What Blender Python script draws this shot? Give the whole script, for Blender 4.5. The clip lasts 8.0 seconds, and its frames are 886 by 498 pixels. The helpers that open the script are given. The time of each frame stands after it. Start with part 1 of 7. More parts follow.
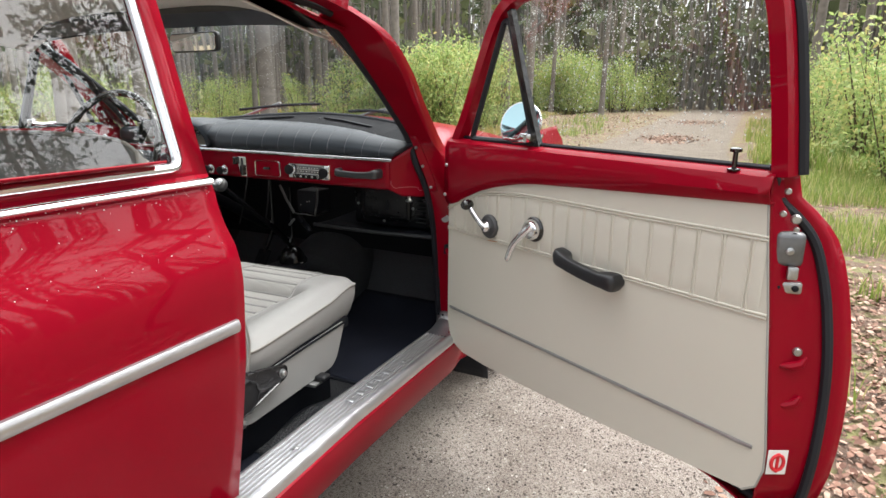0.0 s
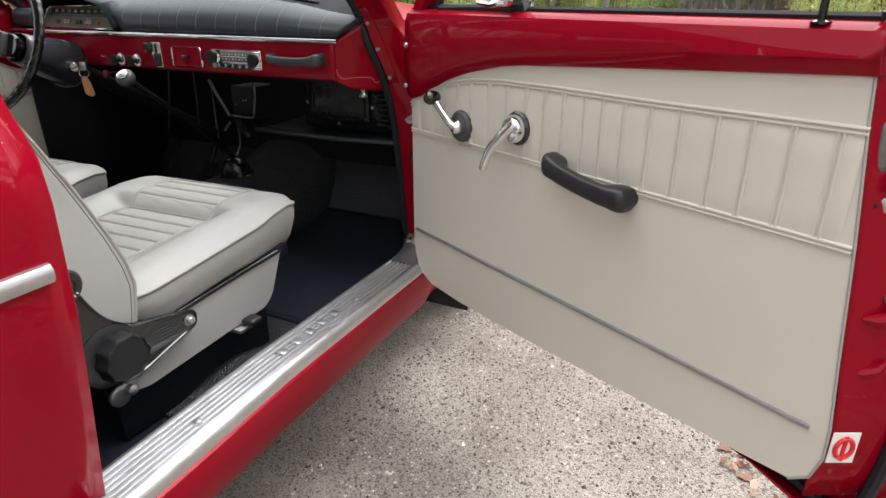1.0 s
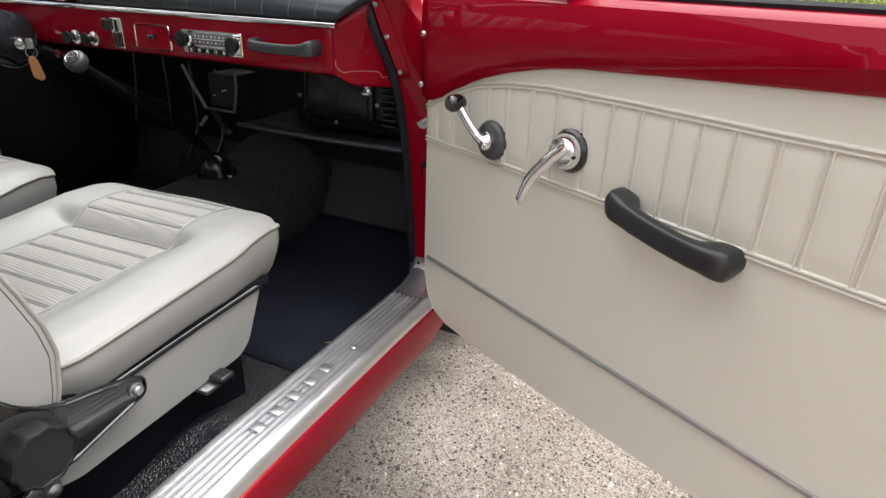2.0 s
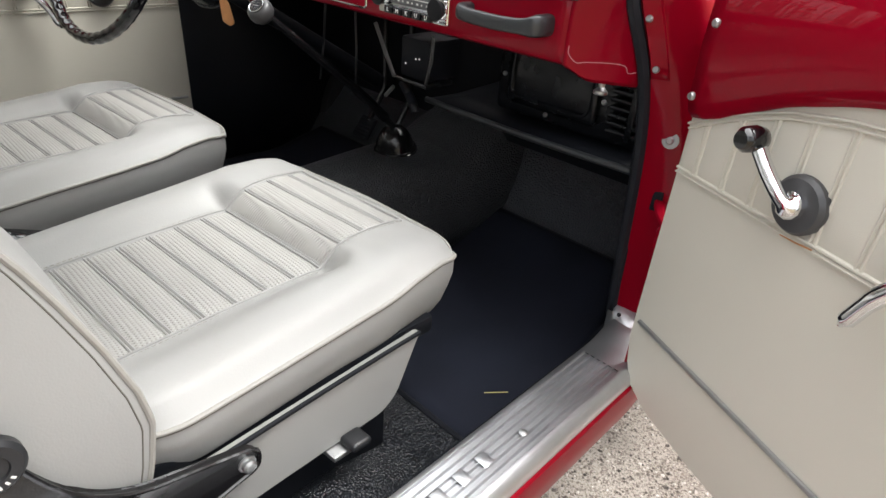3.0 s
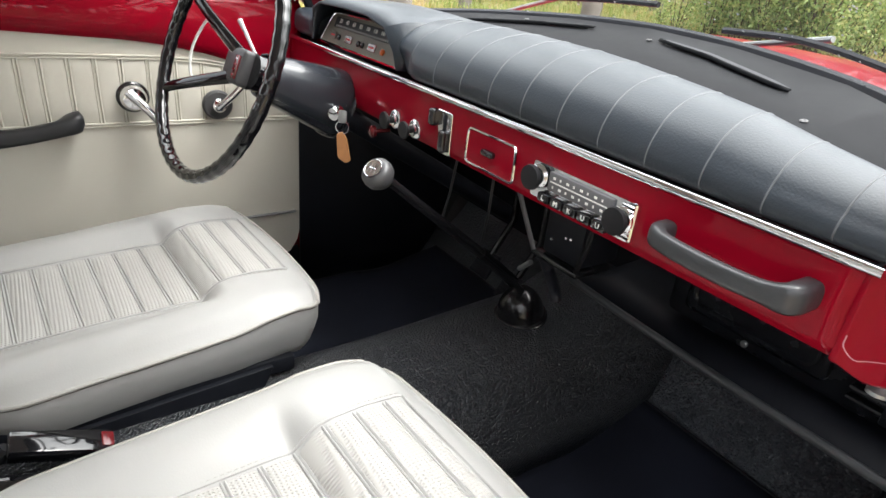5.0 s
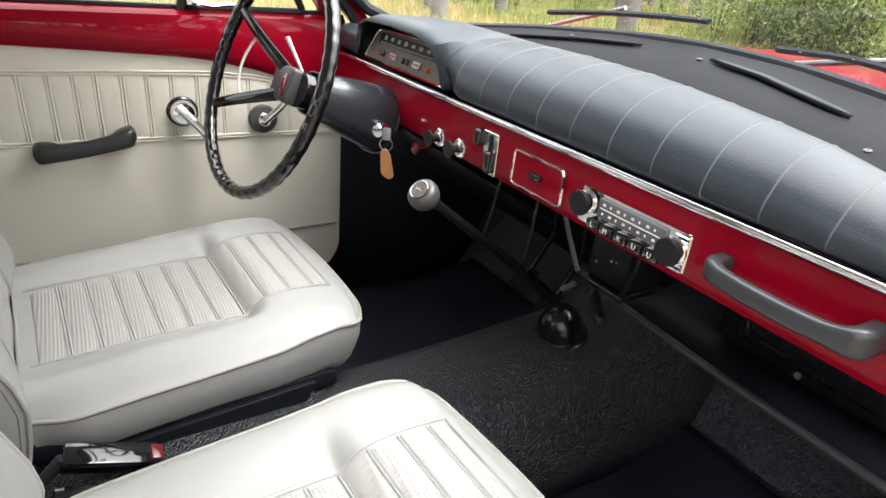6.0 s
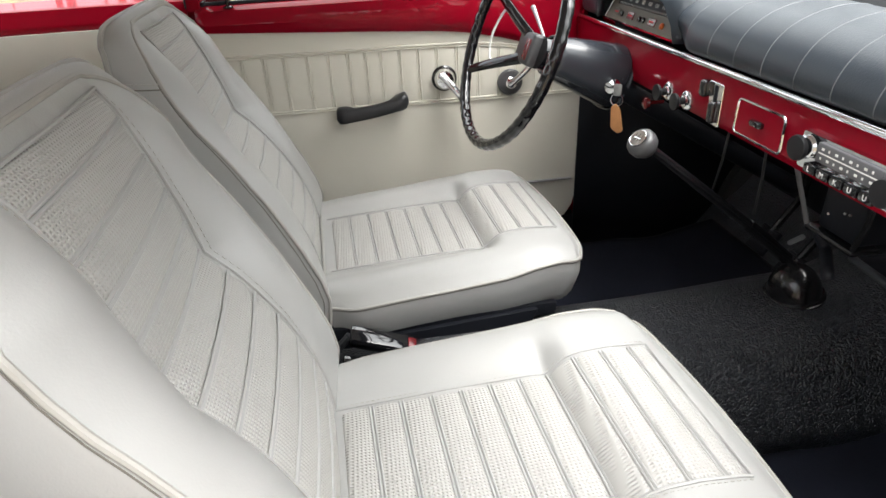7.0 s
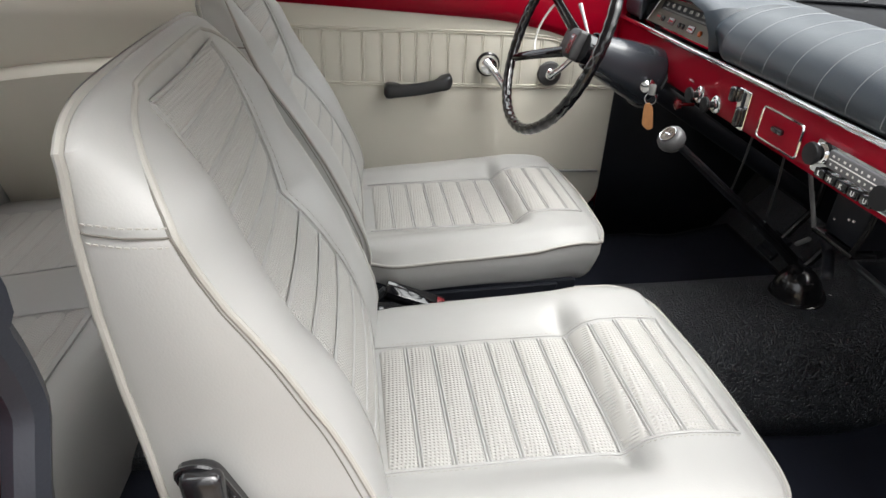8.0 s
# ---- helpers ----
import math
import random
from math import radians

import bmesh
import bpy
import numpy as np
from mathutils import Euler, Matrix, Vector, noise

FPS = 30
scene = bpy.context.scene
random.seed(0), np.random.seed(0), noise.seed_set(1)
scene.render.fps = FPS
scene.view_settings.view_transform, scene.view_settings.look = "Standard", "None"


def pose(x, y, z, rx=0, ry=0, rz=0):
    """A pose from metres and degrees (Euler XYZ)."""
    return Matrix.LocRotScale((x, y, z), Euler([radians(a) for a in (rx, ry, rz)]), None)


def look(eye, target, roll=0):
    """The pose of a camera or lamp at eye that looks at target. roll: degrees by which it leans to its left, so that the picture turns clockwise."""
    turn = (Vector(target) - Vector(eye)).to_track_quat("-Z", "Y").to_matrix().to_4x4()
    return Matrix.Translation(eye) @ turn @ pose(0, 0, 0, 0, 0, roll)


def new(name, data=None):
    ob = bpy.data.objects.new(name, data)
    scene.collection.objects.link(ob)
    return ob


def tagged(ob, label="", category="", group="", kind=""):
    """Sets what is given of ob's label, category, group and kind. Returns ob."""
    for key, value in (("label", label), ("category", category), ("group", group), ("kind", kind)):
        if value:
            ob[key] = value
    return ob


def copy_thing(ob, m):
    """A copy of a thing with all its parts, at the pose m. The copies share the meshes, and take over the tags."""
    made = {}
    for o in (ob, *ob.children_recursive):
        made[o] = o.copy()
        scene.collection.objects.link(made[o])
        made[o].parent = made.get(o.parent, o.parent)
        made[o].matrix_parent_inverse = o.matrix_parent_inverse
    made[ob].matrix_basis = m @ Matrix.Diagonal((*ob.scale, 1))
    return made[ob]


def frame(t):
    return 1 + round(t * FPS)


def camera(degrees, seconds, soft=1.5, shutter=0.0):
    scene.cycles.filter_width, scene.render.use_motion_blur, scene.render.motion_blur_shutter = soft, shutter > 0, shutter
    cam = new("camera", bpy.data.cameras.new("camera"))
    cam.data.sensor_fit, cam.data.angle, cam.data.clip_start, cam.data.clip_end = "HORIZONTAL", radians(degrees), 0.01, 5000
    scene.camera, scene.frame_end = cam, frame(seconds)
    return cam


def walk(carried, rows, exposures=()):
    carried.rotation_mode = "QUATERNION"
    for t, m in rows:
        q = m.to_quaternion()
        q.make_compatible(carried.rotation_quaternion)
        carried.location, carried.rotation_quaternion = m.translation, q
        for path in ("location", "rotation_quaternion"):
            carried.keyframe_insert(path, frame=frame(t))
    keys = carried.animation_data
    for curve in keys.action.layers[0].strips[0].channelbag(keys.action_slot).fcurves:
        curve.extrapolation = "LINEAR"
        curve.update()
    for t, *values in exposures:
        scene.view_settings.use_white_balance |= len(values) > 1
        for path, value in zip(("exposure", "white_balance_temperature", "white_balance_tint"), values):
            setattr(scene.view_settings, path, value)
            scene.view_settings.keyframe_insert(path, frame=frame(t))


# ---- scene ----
cam = camera(73.0, 8.0)
PATH = [
    (0, (1.583, -1.589, 1.149), (0.72, 0.143, 0.644), 0.4),
    (0.5, (1.546, -1.428, 1.085), (0.651, 0.244, 0.452), -1.1),
    (1, (1.502, -1.235, 1.044), (0.688, 0.418, 0.267), 0.0),
    (1.2, (1.474, -1.178, 1.045), (0.696, 0.487, 0.255), 0.1),
    (2.3, (1.256, -0.917, 1.04), (0.424, 0.671, 0.156), 3.5),
    (2.5, (1.203, -0.86, 1.033), (0.238, 0.636, 0.121), 4.1),
    (3, (1.081, -0.755, 1.042), (-0.078, 0.533, 0.044), 4.6),
    (3.5, (0.935, -0.684, 1.058), (-0.331, 0.53, 0.097), 4.8),
    (4, (0.865, -0.661, 1.077), (-0.461, 0.491, 0.12), 4.5),
    (4.5, (0.828, -0.634, 1.099), (-0.547, 0.48, 0.167), 3.6),
    (5, (0.757, -0.548, 1.136), (-0.691, 0.527, 0.272), 6.1),
    (5.2, (0.738, -0.525, 1.157), (-0.723, 0.554, 0.319), 5.9),
    (6.3, (0.734, -0.568, 1.158), (-0.823, 0.286, 0.239), 5.1),
    (6.5, (0.778, -0.557, 1.155), (-0.827, 0.045, 0.125), 2.0),
    (7, (0.886, -0.573, 1.18), (-0.848, -0.358, 0.208), -3.2),
    (7.5, (0.964, -0.619, 1.194), (-0.784, -0.483, 0.232), -1.0),
    (8, (0.988, -0.633, 1.195), (-0.732, -0.452, 0.19), 2.0),
]
walk(cam, [(t, look(eye, target, roll)) for t, eye, target, roll in PATH], [(0, 1.75), (1.0, 1.78), (2.5, 2.08), (3.5, 2.35), (5, 2.65), (6.5, 2.70), (8, 2.42)])

# ---- light ----
world = bpy.data.worlds.new("overcast_sky")
scene.world = world
world.use_nodes = True
wn, wl = world.node_tree.nodes, world.node_tree.links
sky = wn.new("ShaderNodeTexSky")
sky.sky_type, sky.sun_disc = "NISHITA", False
sky.sun_elevation, sky.sun_rotation = radians(67), radians(40)
sky.air_density, sky.dust_density, sky.ozone_density = 1.0, 4.0, 1.0
pale = wn.new("ShaderNodeHueSaturation")
pale.inputs["Saturation"].default_value = 0.18
wl.new(sky.outputs["Color"], pale.inputs["Color"])
wl.new(pale.outputs["Color"], wn["Background"].inputs["Color"])
wn["Background"].inputs["Strength"].default_value = 0.15
sun = new("sun", bpy.data.lights.new("sun", "SUN"))
sun.data.energy, sun.data.angle, sun.data.color = 1.5, radians(140), (1.0, 0.985, 0.96)
sun.matrix_basis = look((0.15, 1.6, 2.3), (0, 0, 0))


# ---- materials ----
def mat(name, color, rough=0.5, metal=0.0, coat=0.0, var=0.12, scale=9.0, bump=0.0, bscale=300.0, rvar=0.08, spec=0.5, kind="noise", tint=None):
    """A surface with broad colour variation, fine relief and uneven gloss."""
    m = bpy.data.materials.new(name)
    m.use_nodes = True
    n, l = m.node_tree.nodes, m.node_tree.links
    b = n["Principled BSDF"]
    b.inputs["Metallic"].default_value = metal
    b.inputs["Coat Weight"].default_value = coat
    b.inputs["Coat Roughness"].default_value = 0.02
    b.inputs["Coat IOR"].default_value = 1.48
    b.inputs["Specular IOR Level"].default_value = spec
    co = n.new("ShaderNodeTexCoord")
    broad = n.new("ShaderNodeTexNoise")
    broad.inputs["Scale"].default_value, broad.inputs["Detail"].default_value = scale, 6
    l.new(co.outputs["Object"], broad.inputs["Vector"])
    mix = n.new("ShaderNodeMix")
    mix.data_type = "RGBA"
    other = tint or color
    mix.inputs[6].default_value = (*[max(0, c * (1 - var)) for c in color], 1)
    mix.inputs[7].default_value = (*[min(1, c * (1 + var)) for c in other], 1)
    l.new(broad.outputs["Fac"], mix.inputs[0])
    l.new(mix.outputs[2], b.inputs["Base Color"])
    mr = n.new("ShaderNodeMapRange")
    mr.inputs["To Min"].default_value, mr.inputs["To Max"].default_value = max(0.02, rough - rvar), min(1, rough + rvar)
    l.new(broad.outputs["Fac"], mr.inputs["Value"])
    l.new(mr.outputs["Result"], b.inputs["Roughness"])
    if bump:
        if kind == "pebble":
            fine = n.new("ShaderNodeTexVoronoi")
            fine.inputs["Scale"].default_value = bscale
            out = fine.outputs["Distance"]
        else:
            fine = n.new("ShaderNodeTexNoise")
            fine.inputs["Scale"].default_value, fine.inputs["Detail"].default_value = bscale, 3
            out = fine.outputs["Fac"]
        l.new(co.outputs["Object"], fine.inputs["Vector"])
        bp = n.new("ShaderNodeBump")
        bp.inputs["Strength"].default_value, bp.inputs["Distance"].default_value = bump, 0.005 if kind == "pebble" else 0.002
        if kind == "pebble":
            bp.invert = True
        l.new(out, bp.inputs["Height"])
        l.new(bp.outputs["Normal"], b.inputs["Normal"])
    return m


def woven(name, color):
    """Vinyl stamped with a square net of small round pits about 5 mm apart."""
    m = mat(name, color, rough=0.5, var=0.05, scale=14)
    n, l = m.node_tree.nodes, m.node_tree.links

    def math_node(op, a, b=None):
        k = n.new("ShaderNodeMath")
        k.operation = op
        for i, v in enumerate((a, b)):
            if v is None:
                continue
            if isinstance(v, (int, float)):
                k.inputs[i].default_value = v
            else:
                l.new(v, k.inputs[i])
        return k.outputs[0]

    co = n.new("ShaderNodeTexCoord")
    sep = n.new("ShaderNodeSeparateXYZ")
    l.new(co.outputs["Object"], sep.inputs[0])
    run = math_node("SUBTRACT", sep.outputs["Y"], sep.outputs["Z"])
    waves = []
    for src in (sep.outputs["X"], run):
        wave = math_node("SINE", math_node("MULTIPLY", src, 2 * math.pi / 0.0050))
        waves.append(math_node("ADD", math_node("MULTIPLY", wave, 0.5), 0.5))
    pit = math_node("POWER", math_node("MULTIPLY", waves[0], waves[1]), 1.5)
    bp = n.new("ShaderNodeBump")
    bp.invert = True
    bp.inputs["Strength"].default_value, bp.inputs["Distance"].default_value = 0.9, 0.0016
    l.new(pit, bp.inputs["Height"])
    l.new(bp.outputs["Normal"], n["Principled BSDF"].inputs["Normal"])
    return m


def glass(name, color=(1, 1, 1), rough=0.0):
    m = bpy.data.materials.new(name)
    m.use_nodes = True
    n, l = m.node_tree.nodes, m.node_tree.links
    n.remove(n["Principled BSDF"])
    clear, shine, mixer, slant = n.new("ShaderNodeBsdfTransparent"), n.new("ShaderNodeBsdfGlossy"), n.new("ShaderNodeMixShader"), n.new("ShaderNodeLayerWeight")
    steep, fres = n.new("ShaderNodeMath"), n.new("ShaderNodeMath")
    steep.operation, fres.operation = "POWER", "MULTIPLY_ADD"
    steep.inputs[1].default_value, fres.inputs[1].default_value, fres.inputs[2].default_value = 2.6, 0.85, 0.065
    slant.inputs["Blend"].default_value = 0.5
    l.new(slant.outputs["Facing"], steep.inputs[0])
    l.new(steep.outputs[0], fres.inputs[0])
    clear.inputs["Color"].default_value = (*color, 1)
    shine.inputs["Roughness"].default_value = rough
    l.new(fres.outputs[0], mixer.inputs[0])
    l.new(clear.outputs[0], mixer.inputs[1])
    l.new(shine.outputs[0], mixer.inputs[2])
    l.new(mixer.outputs[0], n["Material Output"].inputs["Surface"])
    return m


RED = mat("red_paint", (0.235, 0.0011, 0.011), rough=0.45, coat=0.36, var=0.06, scale=3, rvar=0.04, spec=0.03)
CREAM = mat("cream_vinyl", (0.316, 0.312, 0.294), rough=0.45, var=0.05, scale=4, bump=0.10, bscale=420, rvar=0.09, tint=(0.305, 0.310, 0.304))
PANELCREAM = mat("cream_door_vinyl", (0.58, 0.556, 0.48), rough=0.5, var=0.03, scale=5, bump=0.15, bscale=800)
WOVEN = woven("perforated_cream_vinyl", (0.352, 0.347, 0.326))
THREAD = mat("cream_piping", (0.31, 0.302, 0.277), rough=0.45, var=0.08, scale=40)
# dark colour of the cross seams, and of the shade painted along the piping
SEAMSHADE = mat("seam_and_crease_shade", (0.12, 0.11, 0.095), rough=0.8)
COWL = mat("black_cowl_vinyl", (0.007, 0.0075, 0.009), rough=0.55, var=0.15, scale=20, bump=0.15, bscale=600, rvar=0.05, spec=0.06)
PAD = mat("black_padded_vinyl", (0.017, 0.024, 0.032), rough=0.40, var=0.12, scale=20, bump=0.16, bscale=420, rvar=0.05, spec=0.58)
CREASE = mat("grey_welded_seam", (0.085, 0.092, 0.10), rough=0.5)
PLASTIC = mat("black_plastic", (0.016, 0.017, 0.019), rough=0.38, var=0.2, scale=25, bump=0.06, bscale=700)
BAKELITE = mat("black_bakelite", (0.004, 0.004, 0.005), rough=0.09, coat=0.6, var=0.2, rvar=0.04)
ENAMEL = mat("black_enamel", (0.007, 0.007, 0.008), rough=0.25, coat=0.4, var=0.3)
GRAB = mat("worn_black_grip", (0.030, 0.033, 0.036), rough=0.36, var=0.25, scale=30, bump=0.08, bscale=600, rvar=0.08, spec=0.7)
KNOB = mat("matt_black_knob", (0.012, 0.0125, 0.014), rough=0.5, var=0.2, scale=60, bump=0.05, bscale=700, spec=0.25)
SHROUD = mat("black_column_paint", (0.022, 0.025, 0.031), rough=0.24, coat=0.5, var=0.2, scale=12, bump=0.05, bscale=160, rvar=0.08)
RUBBER = mat("black_rubber", (0.013, 0.0145, 0.019), rough=0.48, var=0.2, scale=30, bump=0.1, bscale=400, spec=0.28)
# lighter copy of the pebbled vinyl, with the toe board's light in its colour
TOEVINYL = mat("lit_pebbled_vinyl", (0.044, 0.050, 0.058), rough=0.36, var=0.3, scale=14, bump=1.0, bscale=210, kind="pebble", spec=0.9)
PEBBLED = mat("black_pebbled_vinyl", (0.012, 0.014, 0.018), rough=0.33, var=0.2, scale=20, bump=1.0, bscale=230, kind="pebble", spec=0.8)
CARPET = mat("black_carpet", (0.015, 0.0175, 0.027), rough=0.95, var=0.55, scale=6, bump=0.8, bscale=700, spec=0.15)
DARK = mat("black_interior_paint", (0.0070, 0.0082, 0.0115), rough=0.5, var=0.35, scale=14, spec=0.22)
HEATBLACK = mat("black_heater_paint", (0.007, 0.008, 0.010), rough=0.25, var=0.3, scale=30, bump=0.3, bscale=60, spec=0.35, rvar=0.12)
CRACK = mat("cracked_paint_edge", (0.50, 0.22, 0.24), rough=0.7, var=0.3, scale=80)
CHROME = mat("chrome", (0.82, 0.83, 0.85), rough=0.08, metal=1.0, var=0.04, scale=30, rvar=0.05)
ALU = mat("worn_aluminium", (0.56, 0.57, 0.59), rough=0.33, metal=0.92, var=0.12, scale=22, bump=0.08, bscale=250, rvar=0.12)
LOCKZINC = mat("dull_dark_zinc", (0.17, 0.175, 0.18), rough=0.45, metal=0.8, var=0.3, scale=60, bump=0.05, bscale=300)
STEEL = mat("zinc_plated_steel", (0.42, 0.43, 0.43), rough=0.38, metal=0.9, var=0.2, scale=40)
DARKGREY = mat("dark_grey_plastic", (0.05, 0.05, 0.052), rough=0.4, var=0.25, scale=30, bump=0.1, bscale=500)
GREYPL = mat("grey_plastic", (0.11, 0.11, 0.115), rough=0.4, var=0.15, scale=30, bump=0.1, bscale=500)
WHITE = mat("white_ink", (0.75, 0.75, 0.72), rough=0.6, var=0.05)
STICKRED = mat("red_ink", (0.6, 0.02, 0.03), rough=0.6, var=0.05)
LEATHER = mat("tan_leather", (0.42, 0.19, 0.07), rough=0.6, var=0.25, scale=60, bump=0.3, bscale=300)
HEADLINER = mat("beige_headliner", (0.68, 0.66, 0.62), rough=0.8, var=0.05, bump=0.2, bscale=400)
DIAL = mat("grey_dial_face", (0.13, 0.12, 0.09), rough=0.5, var=0.1)
LENSRED = mat("dark_red_lens", (0.11, 0.006, 0.009), rough=0.2, coat=0.5)
ORANGE = mat("orange_lens", (0.6, 0.12, 0.02), rough=0.3)
GLASS = glass("window_glass", (0.93, 0.95, 0.94))
# the pale blue of the reflected sky is put into the mirror's colour
SKYMIRROR = mat("mirror_with_sky_colour", (0.50, 0.72, 0.76), rough=0.03, metal=1.0, var=0.0, rvar=0.0)
MIRROR = mat("mirror_glass", (0.8, 0.82, 0.82), rough=0.02, metal=1.0, var=0.0, rvar=0.0)
TYRE = mat("tyre_rubber", (0.02, 0.02, 0.02), rough=0.8, var=0.3, bump=0.3, bscale=200)


# ---- mesh helpers ----
def thing(name, label, category, loc=(0, 0, 0), group="", kind="", m=None):
    ob = new(name)
    ob.empty_display_size = 0.05
    ob.matrix_basis = m if m is not None else Matrix.Translation(loc)
    return tagged(ob, label, category, group, kind)


def part(name, bm, material, parent=None, label="", smooth=True, solid=0.0, local=False):
    """Links bm as one mesh under parent. Its points are in the world's metres, or in the parent's own frame if local."""
    bmesh.ops.recalc_face_normals(bm, faces=bm.faces)
    me = bpy.data.meshes.new(name)
    bm.to_mesh(me)
    bm.free()
    me.materials.append(material)
    if smooth:
        me.polygons.foreach_set("use_smooth", [True] * len(me.polygons))
        me.set_sharp_from_angle(angle=radians(38))
    ob = new(name, me)
    if material.name == "window_glass":
        ob.visible_shadow = False   # lets the daylight in
    if parent:
        ob.parent = parent
        if parent.type == "EMPTY" and not local:
            ob.matrix_parent_inverse = parent.matrix_basis.inverted()
    if solid:
        s = ob.modifiers.new("thickness", "SOLIDIFY")
        s.thickness, s.offset = solid, 0
    if label:
        ob["label"] = label
    return ob


def box(x0, x1, y0, y1, z0, z1, bevel=0.003, seg=2, m=None):
    bm = bmesh.new()
    bmesh.ops.create_cube(bm, size=1)
    for v in bm.verts:
        v.co = Vector(((x0 + x1) / 2 + v.co.x * (x1 - x0), (y0 + y1) / 2 + v.co.y * (y1 - y0), (z0 + z1) / 2 + v.co.z * (z1 - z0)))
    if bevel:
        bmesh.ops.bevel(bm, geom=list(bm.edges), offset=bevel, segments=seg, affect="EDGES", profile=0.5)
    if m is not None:
        bm.transform(m)
    return bm


def join(*bms):
    out = bmesh.new()
    for b in bms:
        me = bpy.data.meshes.new("tmp")
        b.to_mesh(me)
        b.free()
        out.from_mesh(me)
        bpy.data.meshes.remove(me)
    return out


def grid(rows, closed=False):
    """A sheet through rows of points, all rows of one length."""
    bm = bmesh.new()
    vs = [[bm.verts.new(p) for p in r] for r in rows]
    w = len(rows[0])
    for a, b in zip(vs, vs[1:]):
        for i in range(w if closed else w - 1):
            j = (i + 1) % w
            try:
                bm.faces.new((a[i], a[j], b[j], b[i]))
            except ValueError:
                pass
    return bm


def smooth_line(pts, n=8, closed=False):
    """A Catmull-Rom line through pts with n steps a piece."""
    P = [Vector(p) for p in pts]
    k = len(P)
    out = []
    for i in range(k if closed else k - 1):
        a = P[(i - 1) % k] if closed or i else P[0] * 2 - P[1]
        b, c = P[i], P[(i + 1) % k]
        d = P[(i + 2) % k] if closed or i + 2 < k else P[-1] * 2 - P[-2]
        for j in range(n):
            t = j / n
            out.append(0.5 * (2 * b + (c - a) * t + (2 * a - 5 * b + 4 * c - d) * t * t + (3 * b - 3 * c + d - a) * t ** 3))
    if not closed:
        out.append(P[-1])
    return out


def tube(pts, r, n=8, closed=False, flat=None):
    """A round bar along pts. r: one radius or one a point. flat: (direction, factor) squeezes it."""
    P = [Vector(p) for p in pts]
    k = len(P)
    R = r if isinstance(r, (list, tuple)) else [r] * k
    rows, side = [], None
    for i in range(k):
        a, b = P[(i - 1) % k] if closed or i else P[0], P[(i + 1) % k] if closed or i + 1 < k else P[-1]
        d = (b - a).normalized()
        if side is None:
            side = d.orthogonal().normalized()
        side = (side - d * side.dot(d)).normalized()
        up = d.cross(side)
        row = []
        for j in range(n):
            an = 2 * math.pi * j / n
            off = (side * math.cos(an) + up * math.sin(an)) * R[i]
            if flat:
                f = Vector(flat[0])
                off -= f * off.dot(f) * (1 - flat[1])
            row.append(P[i] + off)
        rows.append(row)
    if closed:
        rows.append(rows[0])
        bm = grid(rows, True)
        bmesh.ops.remove_doubles(bm, verts=bm.verts, dist=1e-6)
        return bm
    bm = grid(rows, True)
    bm.verts.ensure_lookup_table()
    bm.faces.new([bm.verts[j] for j in range(n)])
    bm.faces.new([bm.verts[(k - 1) * n + j] for j in range(n)])
    return bm


def lathe(profile, n=24, m=None):
    """A turned body round z from (radius, height) pairs, closed at both ends."""
    rows = [[(r * math.cos(2 * math.pi * j / n), r * math.sin(2 * math.pi * j / n), h) for j in range(n)] for r, h in profile]
    bm = grid(rows, True)
    bm.verts.ensure_lookup_table()
    bm.faces.new([bm.verts[j] for j in range(n)])
    bm.faces.new([bm.verts[(len(profile) - 1) * n + j] for j in range(n)])
    if m is not None:
        bm.transform(m)
    return bm


def facing(at, way):
    """A frame at a place whose z points along way."""
    return Matrix.Translation(at) @ Vector(way).to_track_quat("Z", "Y").to_matrix().to_4x4()


def rounded(pts, r, seg=5):
    """A polygon's corners, rounded. r: one radius or one a corner."""
    P = [Vector(p) for p in pts]
    k = len(P)
    R = r if isinstance(r, (list, tuple)) else [r] * k
    out = []
    for i in range(k):
        a, b, c = P[i - 1], P[i], P[(i + 1) % k]
        u, v = (a - b), (c - b)
        q = min(R[i], u.length * 0.45, v.length * 0.45)
        if q < 1e-5:
            out.append(b)
            continue
        s, e = b + u.normalized() * q, b + v.normalized() * q
        for j in range(seg + 1):
            t = j / seg
            out.append(s * (1 - t) ** 2 + b * 2 * t * (1 - t) + e * t * t)
    return out


def slab(outline, thick, put, bevel=0.0015):
    """A flat plate. outline: 2D points; put(a, b, c) gives the place of (a, b) at depth c."""
    bm = bmesh.new()
    k = len(outline)
    cx, cy = sum(p[0] for p in outline) / k, sum(p[1] for p in outline) / k
    rings = []
    for inset, c in ((bevel, 0), (0, bevel), (0, thick - bevel), (bevel, thick)):
        ring = []
        for p in outline:
            d = math.hypot(p[0] - cx, p[1] - cy) or 1
            f = 1 - inset / d
            ring.append(bm.verts.new(put(cx + (p[0] - cx) * f, cy + (p[1] - cy) * f, c)))
        rings.append(ring)
    for a, b in zip(rings, rings[1:]):
        for i in range(k):
            bm.faces.new((a[i], a[(i + 1) % k], b[(i + 1) % k], b[i]))
    bm.faces.new(rings[0])
    bm.faces.new(rings[-1][::-1])
    bmesh.ops.triangulate(bm, faces=[f for f in bm.faces if len(f.verts) > 4])
    return bm


